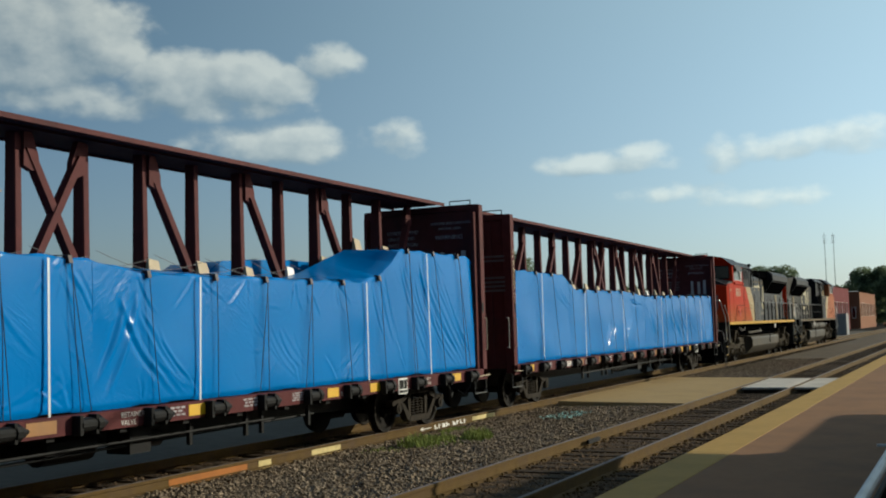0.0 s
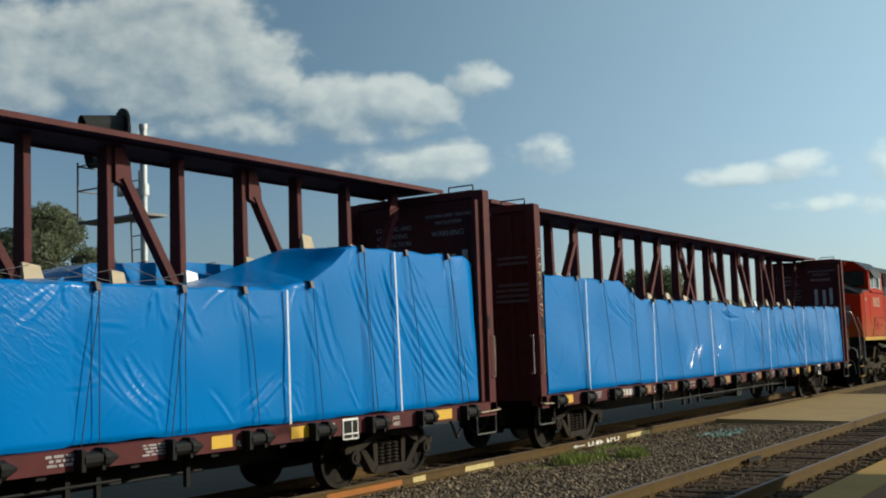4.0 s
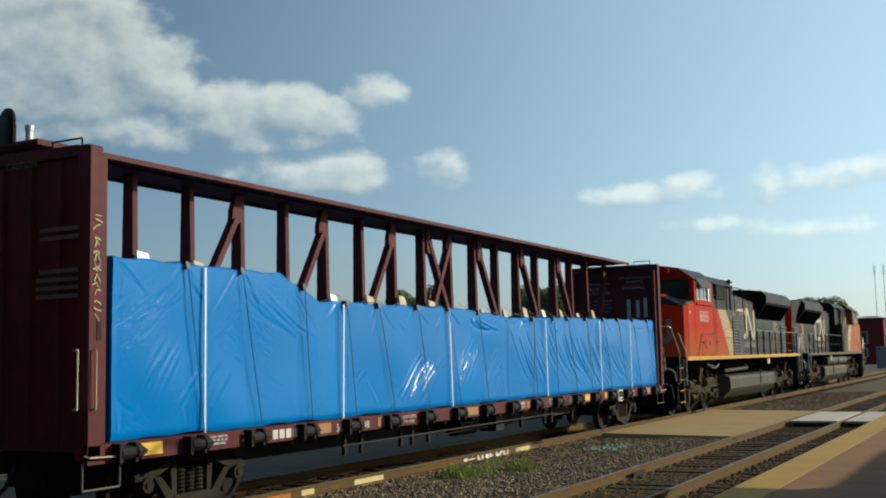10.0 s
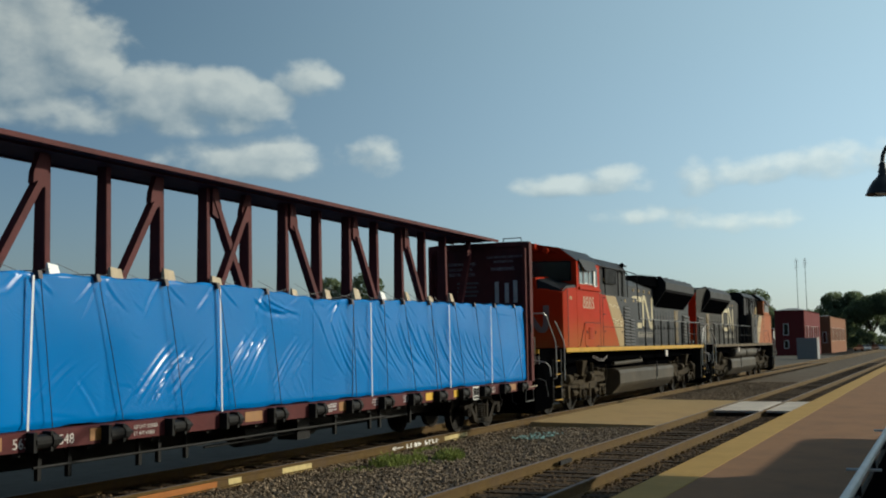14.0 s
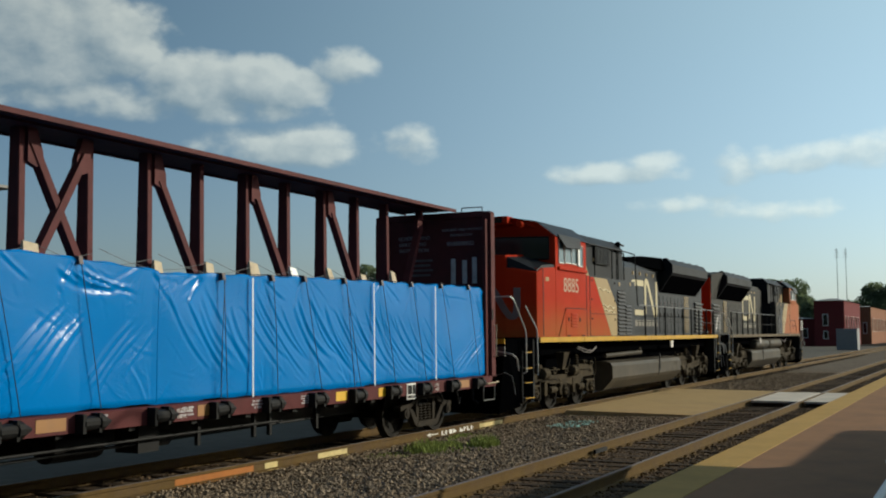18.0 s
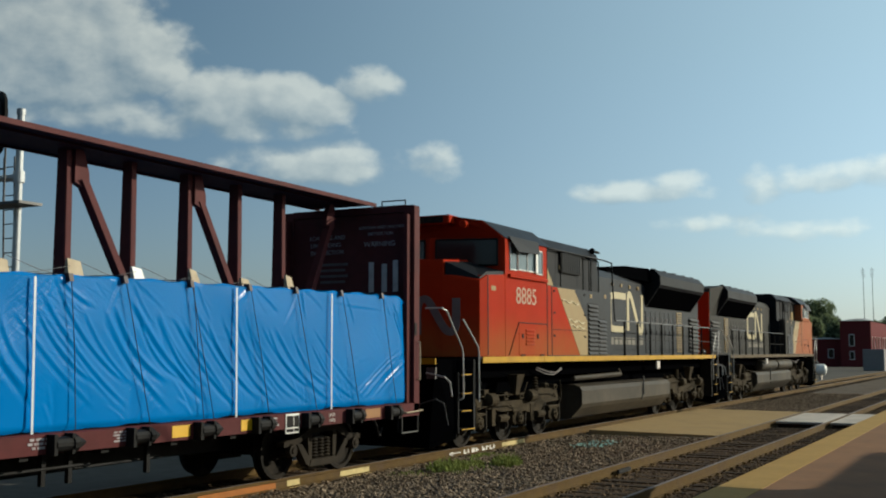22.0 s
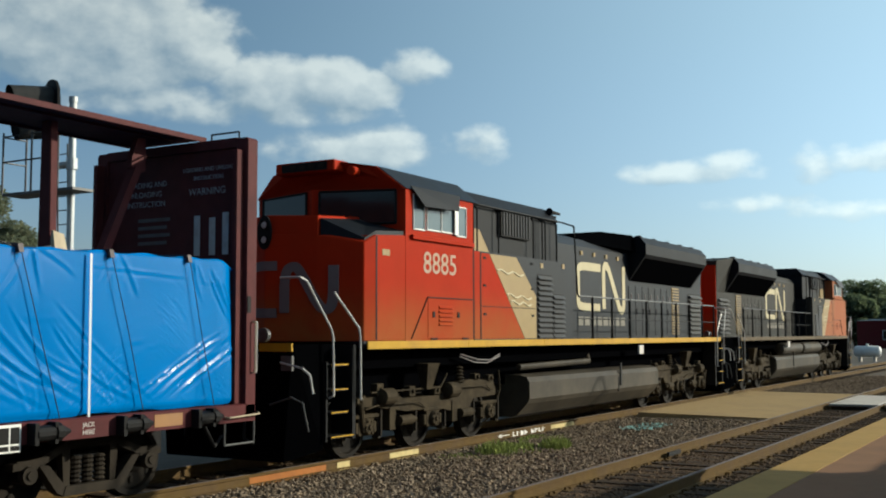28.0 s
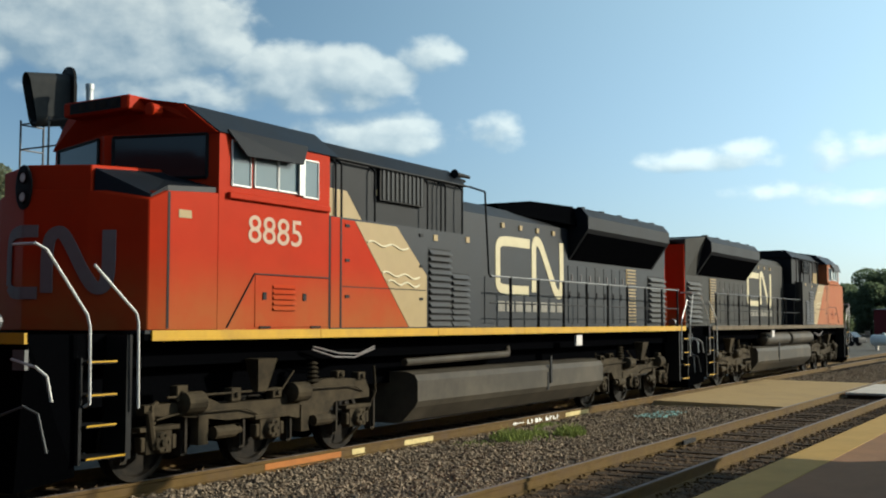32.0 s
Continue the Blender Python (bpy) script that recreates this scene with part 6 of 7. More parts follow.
M_STEELD = material("dull_handrail", (0.06, 0.06, 0.06), 0.5, 0.2, 0.2, 8, None, 0, 1, 0.03, 40)
M_UPPER = material("sooty_dark_paint", (0.0042, 0.0052, 0.0075), 0.55, 0, 0.25, 4, (0.012, 0.0115, 0.011), 0.6, 0.9, 0.05, 30, spec=0.12)
loco_a = locomotive(58.0)
n_wheels = len(WHEELS)
loco_b = copy_thing(loco_a, pose(TRACK_X, 2 * 69.14 - 58.0, 0, 0, 0, 180))
tagged(loco_b, "dark grey and orange-red diesel locomotive, dusty, cab facing away")
letters("painted_digit", "8885", 0.52, M_NUMBER, loco_a, on_side(1.575, 50.05 - 58.0, 3.06), "pale painted digit", 1.13, 0.002)
for o in loco_b.children_recursive:
    kind_ = o.name.split(".")[0]
    if kind_ in ("cab", "nose", "equipment_door", "red_stripe", "louvre_slat", "door_band", "arm_rest"):
        o.data = o.data.copy()
        o.data.materials[0] = M_DUSTRED
    if kind_ in ("long_hood", "cabinet_wall", "hood_door", "hood_end_top"):
        o.data = o.data.copy()
        o.data.materials[0] = M_DUSTGREY
    if kind_ in ("sill_stripe", "platform_edge"):
        o.data = o.data.copy()
        o.data.materials[0] = M_DUSTSILL
for k in range(2):
    bm = B()
    lathe(bm, [(-1.75, 0.06), (-1.7, 0.2), (-1.55, 0.235), (1.55, 0.235), (1.7, 0.2), (1.75, 0.06)], (-1.22, -2.3 + 3.75 * k, 1.42), "y", 16)
    part("air_reservoir", bm, M_TANK, loco_b, "dusty grey air reservoir")
for o in loco_b.children_recursive:
    if o.name.startswith("wheelset"):
        WHEELS.append((o, o.location.y, 0.51, -1))


# ---- station side ----
def gooseneck_lamp(x, y):
    th = thing("street_lamp", (x, y, 0.045), "dark green-black gooseneck station lamp on the platform", "street lamp", "gooseneck lamps along the platform")
    bm = B()
    lathe(bm, [(0, 0.17), (0.12, 0.16), (0.2, 0.1), (0.6, 0.085), (0.65, 0.06), (4.15, 0.05), (4.25, 0.06), (4.35, 0.045)], (0, 0, 0), "z", 16)
    part("pole", bm, M_LAMP, th)
    bm = B()
    arc = [(0, 0, 4.35), (0, 0, 4.78)] + [(-0.55 + 0.55 * math.cos(a), 0, 4.78 + 0.45 * math.sin(a)) for a in [math.pi * k / 12 for k in range(1, 12)]] + [(-1.1, 0, 4.78), (-1.1, 0, 4.74)]
    pipe(bm, arc, 0.032, 8)
    part("arm", bm, M_LAMP, th, "curved gooseneck arm")
    bm = B()
    lathe(bm, [(0.52, 0.035), (0.47, 0.06), (0.44, 0.05), (0.36, 0.075), (0.33, 0.065), (0.27, 0.1), (0.22, 0.16), (0.1, 0.235), (0.03, 0.26), (0.0, 0.285), (0.0, 0.27), (0.05, 0.2)], (-1.1, 0, 4.25), "z", 24)
    sh = smooth(part("shade", bm, M_LAMP, th, "bell-shaped dark shade"))
    bm = B()
    lathe(bm, [(0.03, 0.1), (0.06, 0.13), (0.12, 0.08)], (-1.1, 0, 4.22), "z", 12)
    part("bulb", bm, M_WHITE, sh, "pale unlit bulb")
    return th


M_LAMP = material("lamp_black_paint", (0.02, 0.024, 0.024), 0.45, 0, 0.2, 6, None, 0, 1, 0.05, 40)
for k in range(5):
    gooseneck_lamp(0.42, 18.4 + 13.7 * k)

rail_th = thing("ramp_railing", (-0.6, 0, 0.045), "platform railing with a white top rail over black balusters", "railing")
bm = B()
pipe(bm, [(0, 3.0, 0.95), (0.04, 15.5, 0.95)], 0.035, 10)
part("top_rail", bm, M_WHITE, rail_th, "white painted top rail")
for z in (0.12, 0.82):
    bm = B()
    pipe(bm, [(0, 3.0, z), (0.04, 15.5, z)], 0.02)
    part("rail_bar", bm, M_BLACK, rail_th)
for k in range(105):
    y = 3.0 + 0.12 * k
    bm = B()
    rod(bm, (0.003 * (y - 3), y, 0.0 if k % 15 == 0 else 0.1), (0.003 * (y - 3), y, 0.95 if k % 15 == 0 else 0.82), 0.025 if k % 15 == 0 else 0.009, 5)
    part("post" if k % 15 == 0 else "baluster", bm, M_BLACK, rail_th)
for y in (5.2, 9.2, 13.2):
    bm = B()
    pipe(bm, [(-0.12, y, 0.93), (0.14, y, 0.93)], 0.012)
    part("rail_bracket", bm, M_WHITE, rail_th)

# station house behind the camera, which shades the platform
for nm, x0, y1, top in (("low_wing", 3.88, 28.3, 3.0), ("main_wing", 2.36, 22.2, 3.5)):
    bm = B()
    box(bm, x0 + 0.8, 20.0, -40, y1 - 0.8, -0.42, top - 0.2)
    solid("wall_station_" + nm, bm, M_BRICK, kind="structure")
    bm = B()
    box(bm, x0, 21.0, -41, y1, top - 0.2, top)
    solid("roof_station_" + nm, bm, M_ROOF, kind="structure")

# ---- small marks on the tracks ----
bm = B()
hexa(bm, [(-6.262, 18.4, -0.13), (-6.22, 18.4, -0.13), (-6.22, 19.05, -0.13), (-6.262, 19.05, -0.13)], [(-6.262, 18.4, -0.06), (-6.22, 18.4, -0.06), (-6.22, 19.05, -0.06), (-6.262, 19.05, -0.06)])
part("joint_bar", bm, M_BLACK, near_track, "bolted rail joint bar")
FACE = TRACK_X + 0.755 + 0.0
for a, b, mat, lab in ((12.2, 14.05, M_ORANGE, "patch of fresh orange rust"), (14.35, 14.7, M_PAINTW, "cream paint mark"), (15.9, 16.85, M_PAINTW, "cream paint mark"), (22.6, 23.9, M_PAINTW, "cream paint mark")):
    bm = B()
    box(bm, FACE + 0.0145, FACE + 0.018, a, b, -0.14, -0.05)
    box(bm, FACE + 0.018, FACE + 0.068, a, b, -0.163, -0.16)
    part("rail_mark", bm, mat, far_track, lab)
bm = B()
for p_, q_ in (((20.0, -0.1), (20.5, -0.1)), ((20.0, -0.1), (20.14, -0.066)), ((20.0, -0.1), (20.14, -0.135))):
    rod(bm, (FACE + 0.017, *p_), (FACE + 0.017, *q_), 0.009, 5)
part("painted_arrow", bm, M_WHITE, far_track, "white painted arrow")
for k in range(8):
    bm = B()
    a = 20.66 + 0.19 * k + (0.14 if k > 3 else 0)
    box(bm, FACE + 0.0145, FACE + 0.018, a, a + 0.05, -0.15, -0.055)
    box(bm, FACE + 0.0145, FACE + 0.0178, a + 0.052, a + 0.14, -0.15 + 0.06 * (k % 2), -0.125 + 0.06 * (k % 3) / 2)
    part("paint_mark", bm, M_WHITE, far_track, "white paint mark")
ties(near_track, NEAR_X, 4.0, 110.0, 0.53, -0.168)
ties(far_track, TRACK_X, 0.0, 110.0, 0.53, -0.168)

# spikes and plates at the near rails
bm = B()
box(bm, -0.17, 0.17, -0.09, 0.09, -0.005, 0.012)
rod(bm, (-0.1, 0.03, 0.0), (-0.1, 0.03, 0.05), 0.018, 5)
rod(bm, (0.1, -0.03, 0.0), (0.1, -0.03, 0.05), 0.018, 5)
tp = part("tie_plate", bm, M_RAIL, near_track)
tp.location = (NEAR_X - 0.755, 4.0 + 0.53 * 10, -0.18)
for s in (-0.755, 0.755):
    for k in range(8, 90):
        if (s, k) != (-0.755, 10):
            again("tie_plate", tp, (NEAR_X + s, 4.0 + 0.53 * k, -0.18))
# rail anchors: small clips under the rail beside each tie
bm = B()
box(bm, -0.09, 0.09, -0.02, 0.02, -0.02, 0.03)
an = part("rail_anchor", bm, M_RAIL, near_track)
an.location = (NEAR_X + 0.755, 4.2 + 0.53 * 10, -0.18)
for s in (-0.755, 0.755):
    for k in range(8, 80):
        if (s, k) != (0.755, 10):
            again("rail_anchor", an, (NEAR_X + s, 4.2 + 0.53 * k, -0.18))


def scatter(name, count, place, size, mat, seed, flat=0.7):
    """Many small angular stones in one mesh."""
    rng = np.random.default_rng(seed)
    base = np.array([(1, 0, 0), (-1, 0, 0), (0, 1, 0), (0, -1, 0), (0, 0, 1), (0, 0, -1)], float)
    tri = np.array([(0, 2, 4), (2, 1, 4), (1, 3, 4), (3, 0, 4), (2, 0, 5), (1, 2, 5), (3, 1, 5), (0, 3, 5)])
    pts = place(rng, count)
    v = base[None] * (1 + rng.uniform(-0.35, 0.35, (count, 6, 1)))
    ang = rng.uniform(0, 6.28, count)
    c, s = np.cos(ang)[:, None], np.sin(ang)[:, None]
    tilt = rng.uniform(-0.7, 0.7, count)
    ct, st = np.cos(tilt)[:, None], np.sin(tilt)[:, None]
    x, y, z = v[..., 0], v[..., 1] * 0.8, v[..., 2] * flat
    x, z = x * ct - z * st, x * st + z * ct
    v = np.stack((x * c - y * s, x * s + y * c, z), -1) * rng.uniform(size[0], size[1], (count, 1, 1)) + pts[:, None]
    f = (tri[None] + np.arange(count)[:, None, None] * 6).reshape(-1, 3)
    me = bpy.data.meshes.new(name)
    me.from_pydata(v.reshape(-1, 3).tolist(), [], f.tolist())
    me.materials.append(mat)
    return tagged(new(name, me), "angular grey and brown ballast stones", "ballast", kind="stuff")


def between(x0, x1, y0, y1, z, pw=1.5, lump=0.03, veer=0.0):
    def f(rng, n):
        y = y0 + (y1 - y0) * rng.random(n) ** pw
        x = rng.uniform(x0, x1, n) + veer * y
        return np.stack((x, y, z + rng.uniform(-lump, lump, n)), -1)
    return f


scatter("ballast_stones", 50000, between(-9.75, -6.5, 8.0, 60.0, -0.185), (0.016, 0.044), M_STONE, 1)
scatter("ballast_stones", 9000, between(-10.28, -9.7, 6.0, 50.0, -0.185), (0.02, 0.045), M_STONE, 2)
scatter("track_stones", 13000, between(-6.25, -4.9, 8.0, 45.0, -0.2, lump=0.025, veer=-NEAR_TURN), (0.02, 0.042), M_STONE_DARK, 3)
scatter("track_stones", 6000, between(-4.73, -3.98, 8.0, 45.0, -0.19, lump=0.025, veer=-NEAR_TURN), (0.02, 0.045), M_STONE_DARK, 4)
scatter("track_stones", 3000, between(-11.85, -10.4, 6.0, 40.0, -0.2), (0.02, 0.045), M_STONE_DARK, 5)


def weeds(name, spots, seed):
    rng = np.random.default_rng(seed)
    verts, faces = [], []
    for cx, cy, rx, ry, n, hh in spots:
        for _ in range(n):
            a, r = rng.uniform(0, 6.28), math.sqrt(rng.random())
            x, y = cx + rx * r * math.cos(a), cy + ry * r * math.sin(a)
            hgt = 0.78 * hh * rng.uniform(0.35, 1.0) * (1.15 - 0.6 * r)
            b = rng.uniform(0, 6.28)
            w = rng.uniform(0.006, 0.014)
            lx, ly = math.cos(b) * hgt * rng.uniform(0.1, 0.7), math.sin(b) * hgt * rng.uniform(0.1, 0.7)
            px, py = -math.sin(b) * w, math.cos(b) * w
            k = len(verts)
            verts += [(x - px, y - py, -0.19), (x + px, y + py, -0.19), (x + lx * 0.5 + px, y + ly * 0.5 + py, -0.19 + hgt * 0.7), (x + lx * 0.5 - px, y + ly * 0.5 - py, -0.19 + hgt * 0.7), (x + lx, y + ly, -0.19 + hgt)]
            faces += [(k, k + 1, k + 2, k + 3), (k + 3, k + 2, k + 4)]
    me = bpy.data.meshes.new(name)
    me.from_pydata(verts, [], faces)
    me.materials.append(M_GRASS)
    return tagged(new(name, me), "patch of green weeds in the ballast", "weeds", kind="stuff")


weeds("weeds", [(-9.35, 18.0, 0.35, 0.55, 420, 0.36), (-9.3, 18.9, 0.25, 0.4, 200, 0.24), (-8.75, 19.3, 0.28, 0.45, 420, 0.38), (-9.0, 18.5, 0.6, 1.0, 140, 0.15), (-9.9, 20.6, 0.15, 0.7, 250, 0.16), (-9.6, 17.0, 0.4, 0.6, 120, 0.12)], 9)
scatter("teal_fragments", 160, between(-9.05, -8.35, 23.4, 25.2, -0.13, 1.0, 0.02), (0.015, 0.04), M_TEAL, 12, 0.3)["label"] = "scattered pale teal plastic scraps on the ballast"


# ---- signal mast beyond the train ----
def signal_mast(x, y):
    th = thing("railway_signal", (x, y, -0.42), "galvanised railway signal mast with a black hooded signal head", "railway signal")
    bm = B()
    lathe(bm, [(0, 0.2), (0.04, 0.2), (0.05, 0.085), (7.84, 0.085), (7.84, 0.1), (7.98, 0.1)], (-0.18, -0.2, 0), "z", 14)
    part("mast", bm, M_STEEL, th)
    bm = B()
    rod(bm, (-0.18, -0.2, 6.4), (-1.0, -0.22, 6.4), 0.075, 10)
    rod(bm, (-1.0, -0.22, 6.33), (-1.0, -0.22, 6.95), 0.075, 10)
    lathe(bm, [(6.27, 0.13), (6.53, 0.13)], (-0.18, -0.2, 0), "z", 14)
    part("bracket_arm", bm, M_STEEL, th, "galvanised bracket arm with an elbow")

    def aim(bm):
        bmesh.ops.rotate(bm, verts=bm.verts[:], cent=(-1.08, -0.3, 0), matrix=Matrix.Rotation(math.radians(-19), 3, "Z"))
    bm = B()
    n = 28
    oval = []
    for i in range(n):
        a = 2 * math.pi * i / n
        oval.append((-1.08 + 0.5 * math.cos(a), 7.74 + 0.34 * (1 if math.sin(a) > 0 else -1) + 0.42 * math.sin(a)))
    along_y(bm, oval, -0.16, -0.1)
    aim(bm)
    head = part("backboard", bm, M_BLACK, th, "black oval signal backboard")
    bm = B()
    outer, inner = [], []
    for k in range(25):
        a = math.radians(-85 + 350 * k / 24)
        up_ = 0.36 * (1 if math.sin(a) > 0 else -1)
        outer.append((0.28 * math.cos(a), up_ + 0.27 * math.sin(a)))
        inner.append((0.265 * math.cos(a), up_ + 0.255 * math.sin(a)))
    reach = lambda z_: 0.86 + 0.2 * z_          # the hood is longer at the top
    sag = lambda z_, d_: 7.7 + z_ - 0.1 * d_
    loops = []
    for lp, far_ in ((outer, 0), (outer, 1), (inner, 1), (inner, 0)):
        loops.append([bm.verts.new((-1.08 + x_, -0.16 - reach(z_) * far_, sag(z_, far_))) for x_, z_ in lp])
    for a_, b_ in zip(loops, loops[1:]):
        for k in range(24):
            bm.faces.new((a_[k], a_[k + 1], b_[k + 1], b_[k]))
    aim(bm)
    part("hood", bm, M_HOOD, head, "dark grey tunnel hood")
    bm = B()
    box(bm, -1.24, -0.92, -0.1, 0.04, 7.3, 8.1)
    aim(bm)
    part("signal_case", bm, M_BLACK, head)
    bm = B()
    box(bm, -1.9, 0.5, -0.75, -0.1, 5.7, 5.76)
    part("platform_grate", bm, M_STEELD, th, "small service platform")
    for px, py in ((-1.9, -0.75), (-1.9, -0.1), (-0.9, -0.75), (0.0, -0.75)):
        bm = B()
        rod(bm, (px, py, 5.76), (px, py, 7.2), 0.025, 6)
        part("guard_post", bm, M_STEELD, th)
    for z in (6.5, 7.1):
        bm = B()
        pipe(bm, [(0.0, -0.75, z), (-1.9, -0.75, z), (-1.9, -0.1, z)], 0.02)
        part("guard_rail", bm, M_STEELD, th)
    for sx in (-0.75, -0.4):
        bm = B()
        rod(bm, (sx, 0.1, 0), (sx, -0.15, 6.9), 0.022, 6)
        part("ladder_rail", bm, M_STEELD, th)
    for k in range(20):
        bm = B()
        z = 0.4 + 0.33 * k
        rod(bm, (-0.75, 0.1 - 0.25 * z / 6.9, z), (-0.4, 0.1 - 0.25 * z / 6.9, z), 0.014, 5)
        part("rung", bm, M_STEELD, th)
    return th


M_HOOD = material("weathered_signal_hood", (0.03, 0.031, 0.031), 0.7, 0, 0.25, 6, (0.05, 0.045, 0.04), 0.4, 2, 0.1, 40, spec=0.1)
signal_mast(-19.75, 17.3)


# ---- trees ----
def leaf_cloud(name, parent, blobs, count, size, mat, seed):
    rng = np.random.default_rng(seed)
    wts = np.array([b[3] ** 2 for b in blobs])
    idx = rng.choice(len(blobs), count, p=wts / wts.sum())
    bl = np.array(blobs)[idx]
    d = rng.normal(size=(count, 3))
    d /= np.linalg.norm(d, axis=1)[:, None]
    r = bl[:, 3] * rng.uniform(0.55, 1.08, count)
    p = bl[:, :3] + d * r[:, None] * np.array([1, 1, 0.85])
    a = rng.normal(size=(count, 3))
    a /= np.linalg.norm(a, axis=1)[:, None]
    b = np.cross(a, rng.normal(size=(count, 3)))
    b /= np.linalg.norm(b, axis=1)[:, None]
    s = rng.uniform(size * 0.5, size, count)[:, None]
    v = np.stack((p - a * s, p + b * s * 0.6, p + a * s, p - b * s * 0.6), 1).reshape(-1, 3)
    f = np.arange(count * 4).reshape(-1, 4)
    me = bpy.data.meshes.new(name)
    me.from_pydata(v.tolist(), [], f.tolist())
    me.materials.append(mat)
    ob = new(name, me)
    ob.parent = parent
    return ob


def tree(x, y, height, spread, seed, mat=None, leaves=5000, leaf=0.3, label="leafy broad tree with an uneven crown"):
    rnd = random.Random(seed)
    th = thing("tree", (x, y, -0.42), label, "tree", "trees round the station")
    bm = B()
    tops = []
    rod(bm, (0, 0, 0), (0, 0, height * 0.3), height * 0.03, 9, height * 0.022)
    for k in range(7):
        a = k * 2.4 + rnd.random()
        q = (math.cos(a) * spread * rnd.uniform(0.3, 0.6), math.sin(a) * spread * rnd.uniform(0.3, 0.6), height * rnd.uniform(0.5, 0.85))
        mid = (q[0] * 0.35, q[1] * 0.35, height * 0.42)
        rod(bm, (0, 0, height * 0.28), mid, height * 0.014, 6, height * 0.01)
        rod(bm, mid, q, height * 0.01, 6, height * 0.003)
        tops.append(q)
    part("trunk", bm, M_BARK, th)
    blobs = [(qx, qy, qz, spread * rnd.uniform(0.28, 0.45)) for qx, qy, qz in tops]
    for _ in range(16):
        a, r = rnd.random() * 6.28, spread * rnd.uniform(0.15, 0.75)
        z = height * rnd.uniform(0.1, 0.9)
        r *= 1.05 - max(0, z / height - 0.5)
        blobs.append((math.cos(a) * r, math.sin(a) * r, z, spread * rnd.uniform(0.18, 0.36)))
    leaf_cloud("crown", th, blobs, leaves, leaf, mat or M_LEAF, seed)
    return th


tree(-47, 27.0, 11.4, 4.0, 21, M_LEAF2, 46000, 0.12, "grey-green tree standing beyond the tracks")
tree(-44.6, 31.0, 10.4, 3.3, 22, M_LEAF2, 46000, 0.12, "grey-green tree standing beyond the tracks")
tree(-53, 24, 12.2, 5.2, 23, M_LEAF2, 44000, 0.12, "grey-green tree standing beyond the tracks")
tree(-43.0, 32.6, 8.0, 2.4, 24, M_LEAF2, 30000, 0.11, "low bushy tree beyond the tracks")
tree(-34.5, 61, 7.4, 3.0, 25, None, 22000, 0.13, "dark green tree beyond the train")
tree(-30, 71, 7.6, 3.6, 26, None, 22000, 0.13, "dark green tree beyond the train")
tree(-41, 82, 7.0, 3.2, 27, None, 22000, 0.13, "dark green tree beyond the train")
tree(-46, 300, 16.5, 8.5, 28, None, 16000, 0.42, "dark green tree in the distance")
for k, (x, y, hgt, sp) in enumerate([(-24.5, 330, 17, 8.5), (-15.5, 300, 15, 8), (-7, 330, 15, 9), (-34, 205, 9.5, 5), (-41, 215, 11, 5.5), (-30, 225, 8.5, 4), (-27, 360, 11, 8), (-37, 380, 12, 9), (-50, 350, 12, 9), (-60, 300, 12, 8), (-58, 240, 10, 7), (-72, 260, 11, 8), (-88, 250, 11, 8), (3, 360, 14, 9), (16, 380, 14, 10), (-100, 270, 12, 9), (-120, 260, 12, 9)]):
    tree(x, y, hgt, sp, 40 + k, None, 16000, 0.42, "dark green tree in the distance")


# unseen tree row added behind the camera; it blocks light from the low sky
for k in range(9):
    tree(-58 + 11 * k, -48 - 5 * (k % 3), 13 + 2 * (k % 2), 7, 80 + k, None, 3500, 0.7, "dark green tree added out of view to block low sky")


# ---- far buildings ----
def far_building(name, x0, x1, y0, y1, h, mat, label, windows, roof=0.5):
    th = thing(name, ((x0 + x1) / 2, y0, -0.42), label, "building", "buildings down the line")
    w, d = (x1 - x0) / 2, y1 - y0
    bm = B()
    box(bm, -w, w, 0, d, 0, h)
    part("wall", bm, mat, th)
    bm = B()
    hexa(bm, [(-w - 0.25, -0.25, h), (w + 0.25, -0.25, h), (w + 0.25, d + 0.25, h), (-w - 0.25, d + 0.25, h)], [(-w * 0.3, d * 0.2, h + roof), (w * 0.3, d * 0.2, h + roof), (w * 0.3, d * 0.8, h + roof), (-w * 0.3, d * 0.8, h + roof)])
    part("roof", bm, M_ROOF, th, "pale grey low roof")
    for wx, z0, ww, hh in windows:
        bm = B()
        box(bm, wx - ww / 2, wx + ww / 2, -0.06, 0.02, z0, z0 + hh)
        wd = part("window", bm, M_WHITE, th, "pale window frame")
        bm = B()
        box(bm, wx - ww / 2 + 0.1, wx + ww / 2 - 0.1, -0.09, -0.061, z0 + 0.1, z0 + hh - 0.1)
        part("pane", bm, M_GLASS, wd)
    for k in range(int(d // 4)):
        bm = B()
        yy = 2 + 4 * k
        box(bm, w - 0.02, w + 0.06, yy - 0.5, yy + 0.5, 2.4, 5.0)
        wd = part("window", bm, M_WHITE if k % 2 else M_CONC, th, "pale window frame")
        bm = B()
        box(bm, w + 0.061, w + 0.09, yy - 0.4, yy + 0.4, 2.5, 4.9)
        part("pane", bm, M_GLASS, wd)
    return th


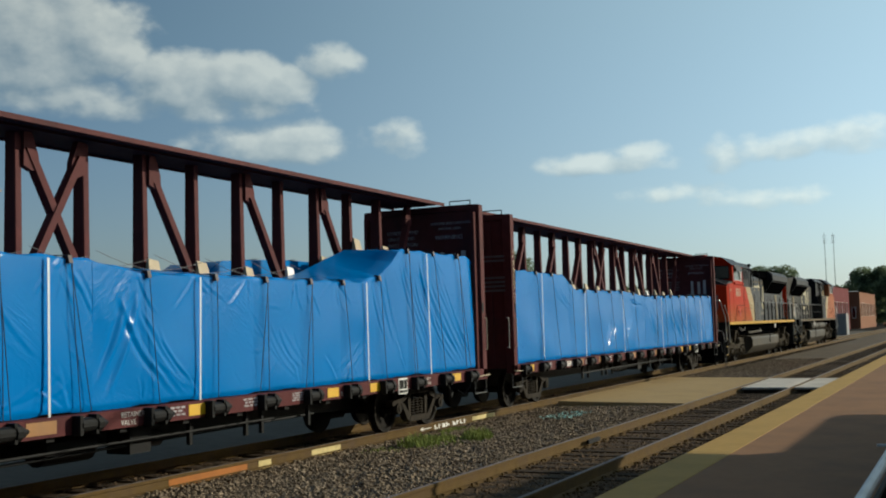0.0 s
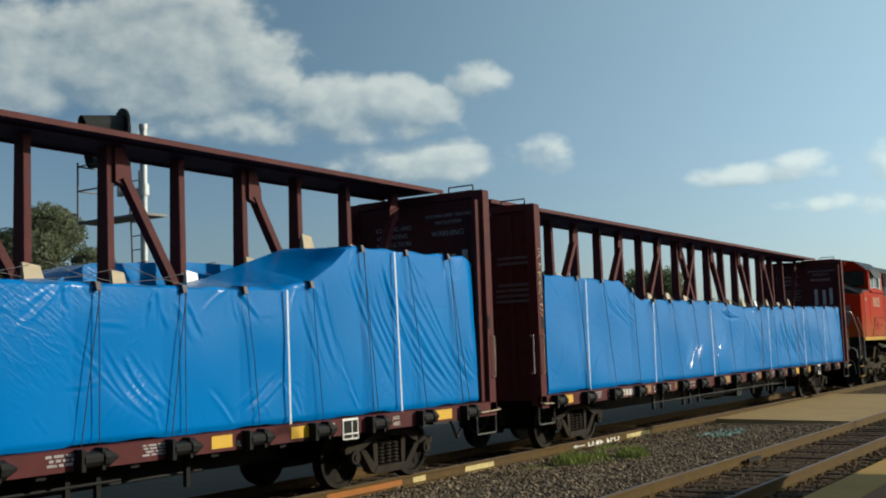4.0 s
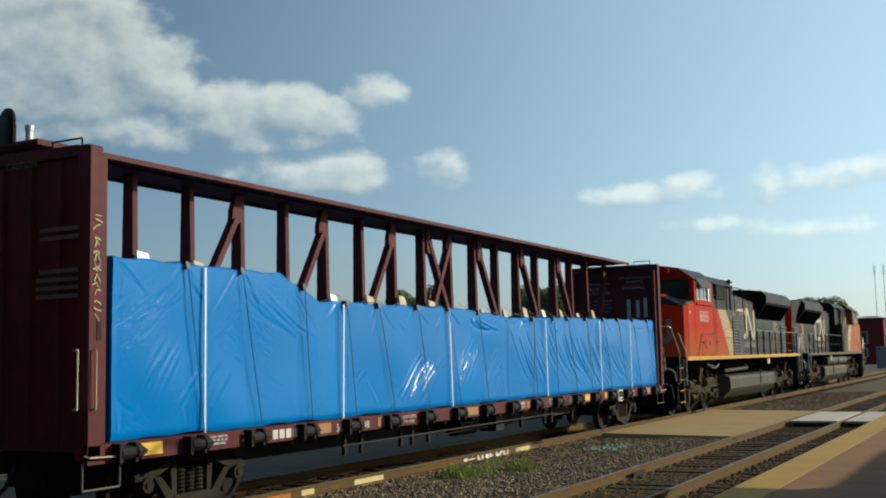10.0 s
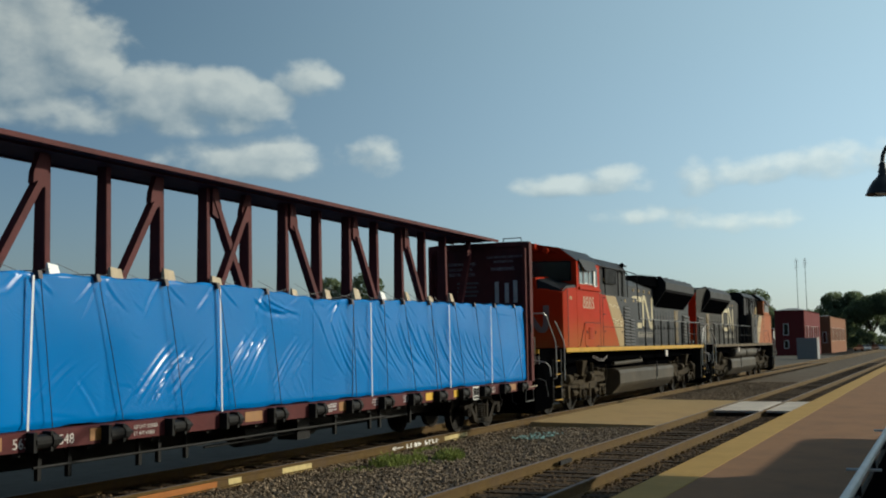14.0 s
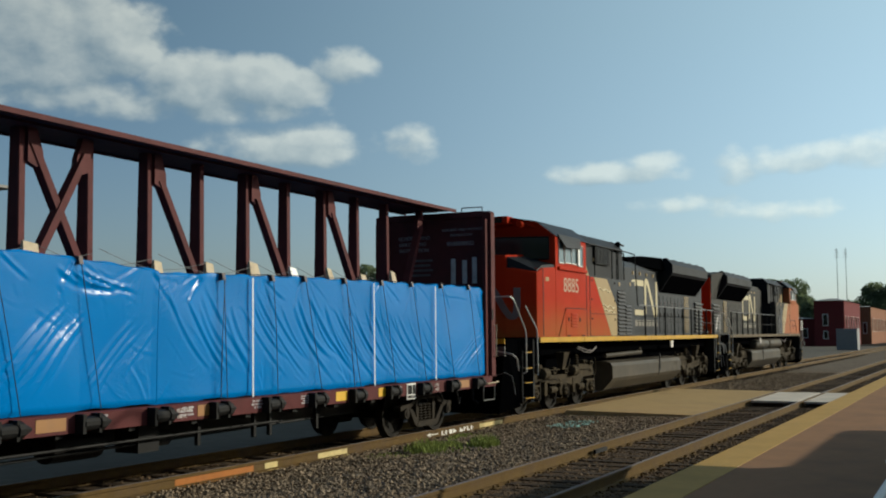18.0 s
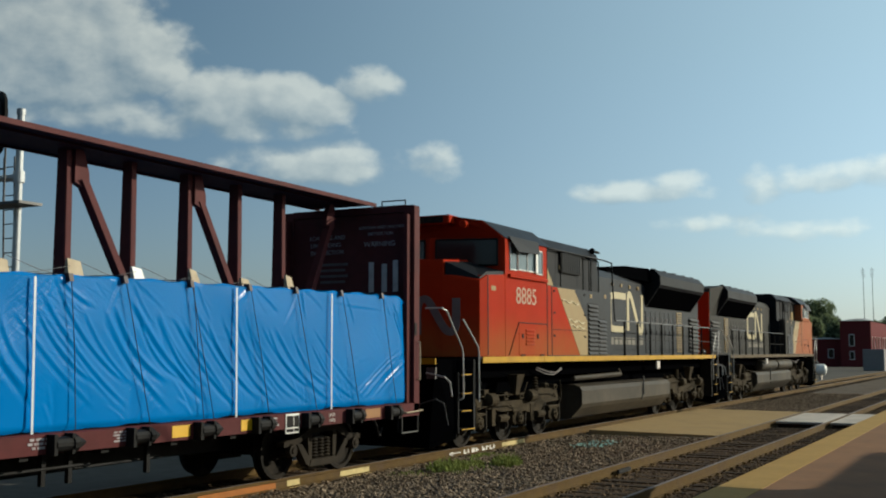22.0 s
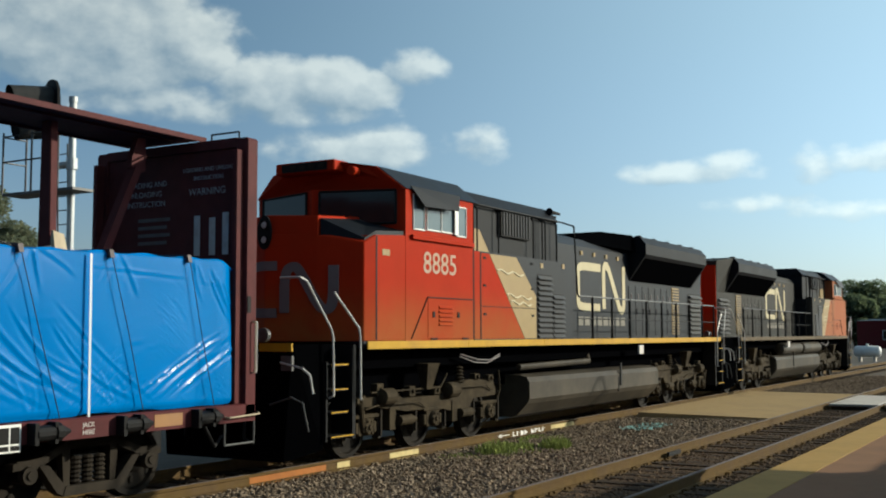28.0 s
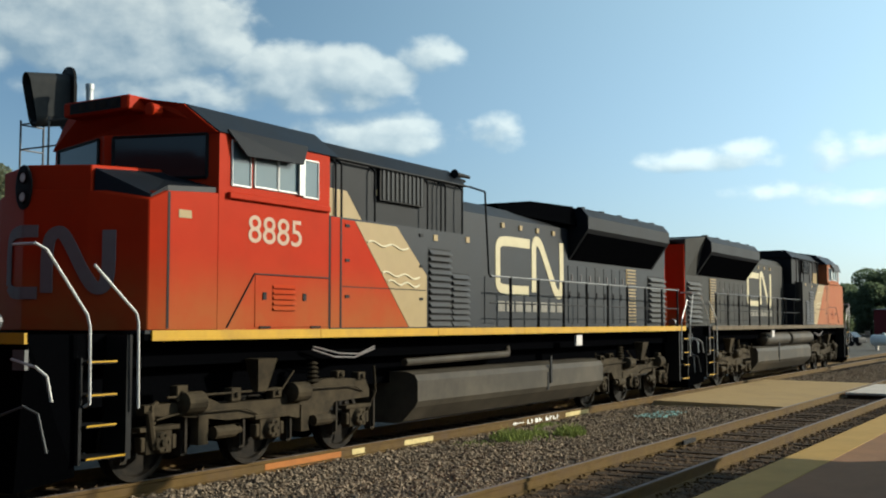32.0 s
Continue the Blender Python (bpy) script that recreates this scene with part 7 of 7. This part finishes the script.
far_building("brick_building", -25.2, -20.4, 190, 216, 7.6, M_BRICK, "dark red brick two-storey building by the tracks", [(-0.6, 3.4, 0.9, 2.0), (-0.6, 1.2, 0.8, 1.4)])
far_building("low_annex", -31.5, -25.3, 192, 204, 4.6, M_BRICK, "low dark red brick annex", [(1.4, 1.4, 1.0, 1.6)], 0.3)
far_building("buff_building", -22.3, -19.2, 224, 262, 7.2, M_BUFF, "tan brick building by the tracks", [(0.4, 2.0, 0.8, 2.2)], 0.3)
bm = B()
box(bm, -17.2, -14.6, 150, 153, -0.42, 2.4)
tagged(solid("equipment_cabinet", bm, M_ROOF, "pale grey trackside equipment cabinet", "cabinet", bevel=0.05))
for x in (-33.6, -31.4):
    th = thing("radio_mast", (x, 300, -0.42), "thin tall radio mast above the trees", "mast", "radio masts")
    bm = B()
    rod(bm, (0, 0, 0), (0, 0, 24.5), 0.11, 6, 0.06)
    part("pole", bm, M_STEELD, th)
    bm = B()
    for k in range(4):
        rod(bm, (-0.5, 0, 22 + 0.6 * k), (0.5, 0, 22 + 0.6 * k), 0.05, 5)
    part("antenna", bm, M_STEELD, th)
th = thing("propane_tank", (-15.6, 100, -0.42), "white horizontal storage tank on feet", "storage tank")
bm = B()
lathe(bm, [(-1.15, 0.1), (-1.08, 0.36), (-0.92, 0.48), (0.92, 0.48), (1.08, 0.36), (1.15, 0.1)], (0, 0, 0.9), "x", 16)
smooth(part("vessel", bm, M_WHITE, th))
for x in (-0.6, 0.6):
    part("foot", box(B(), x - 0.1, x + 0.1, -0.35, 0.35, 0, 0.5), M_CONC, th)
bm = B()
rod(bm, (0, 0, 1.36), (0, 0, 1.56), 0.13, 8)
part("dome", bm, M_WHITE, th)


def parked_car(x, y, mat, turn, label):
    th = thing("parked_car", (x, y, -0.42), label, "car", "parked cars in the distance")
    bm = B()
    along_x(bm, [(-2.2, 0.35), (2.2, 0.35), (2.2, 0.75), (1.4, 0.9), (-2.1, 0.95), (-2.2, 0.75)], -0.88, 0.88)
    part("body", bm, mat, th, "", 0.05)
    bm = B()
    hexa(bm, [(-0.82, -1.7, 0.93), (0.82, -1.7, 0.93), (0.82, 1.1, 0.9), (-0.82, 1.1, 0.9)], [(-0.66, -1.2, 1.45), (0.66, -1.2, 1.45), (0.66, 0.4, 1.45), (-0.66, 0.4, 1.45)])
    part("cabin", bm, M_GLASS, th)
    for sx in (-0.82, 0.82):
        for yy in (-1.35, 1.35):
            bm = B()
            rod(bm, (sx - 0.1, yy, 0.33), (sx + 0.1, yy, 0.33), 0.33, 12)
            part("wheel", bm, M_BLACK, th)
    th.rotation_euler = (0, 0, turn)
    return th


parked_car(-15.5, 255, M_WHITE, 0.6, "white car parked far down the line")
parked_car(-12.5, 258, M_STEEL, 0.6, "silver car parked far down the line")
parked_car(-9.0, 260, M_BLACK, 0.6, "black car parked far down the line")
parked_car(-22.5, 118, M_BLACK, 1.3, "black car parked by the storage tank")



def motions():
    """The train rolls towards the camera; wheels turn with it."""
    for ob in TRAIN:
        x, y, z = ob.location
        turn = TURNED.get(ob.name, 0)
        walk(ob, [(t, pose(x, y + s, z, 0, 0, turn)) for t, s in TRAIN_RUN])


    fine = []
    for (t0, s0), (t1, s1) in zip(TRAIN_RUN, TRAIN_RUN[1:]):
        fine += [(t0, s0), ((t0 + t1) / 2, (s0 + s1) / 2)]
    fine.append(TRAIN_RUN[-1])
    for ob, y, r, sign in WHEELS:
        walk(ob, [(t, pose(0, y, r, sign * math.degrees(-s / r), 0, 0)) for t, s in fine])


TRAIN = [car_a, car_b, loco_a, loco_b, *LOADS]
TURNED = {loco_b.name: 180}
motions()
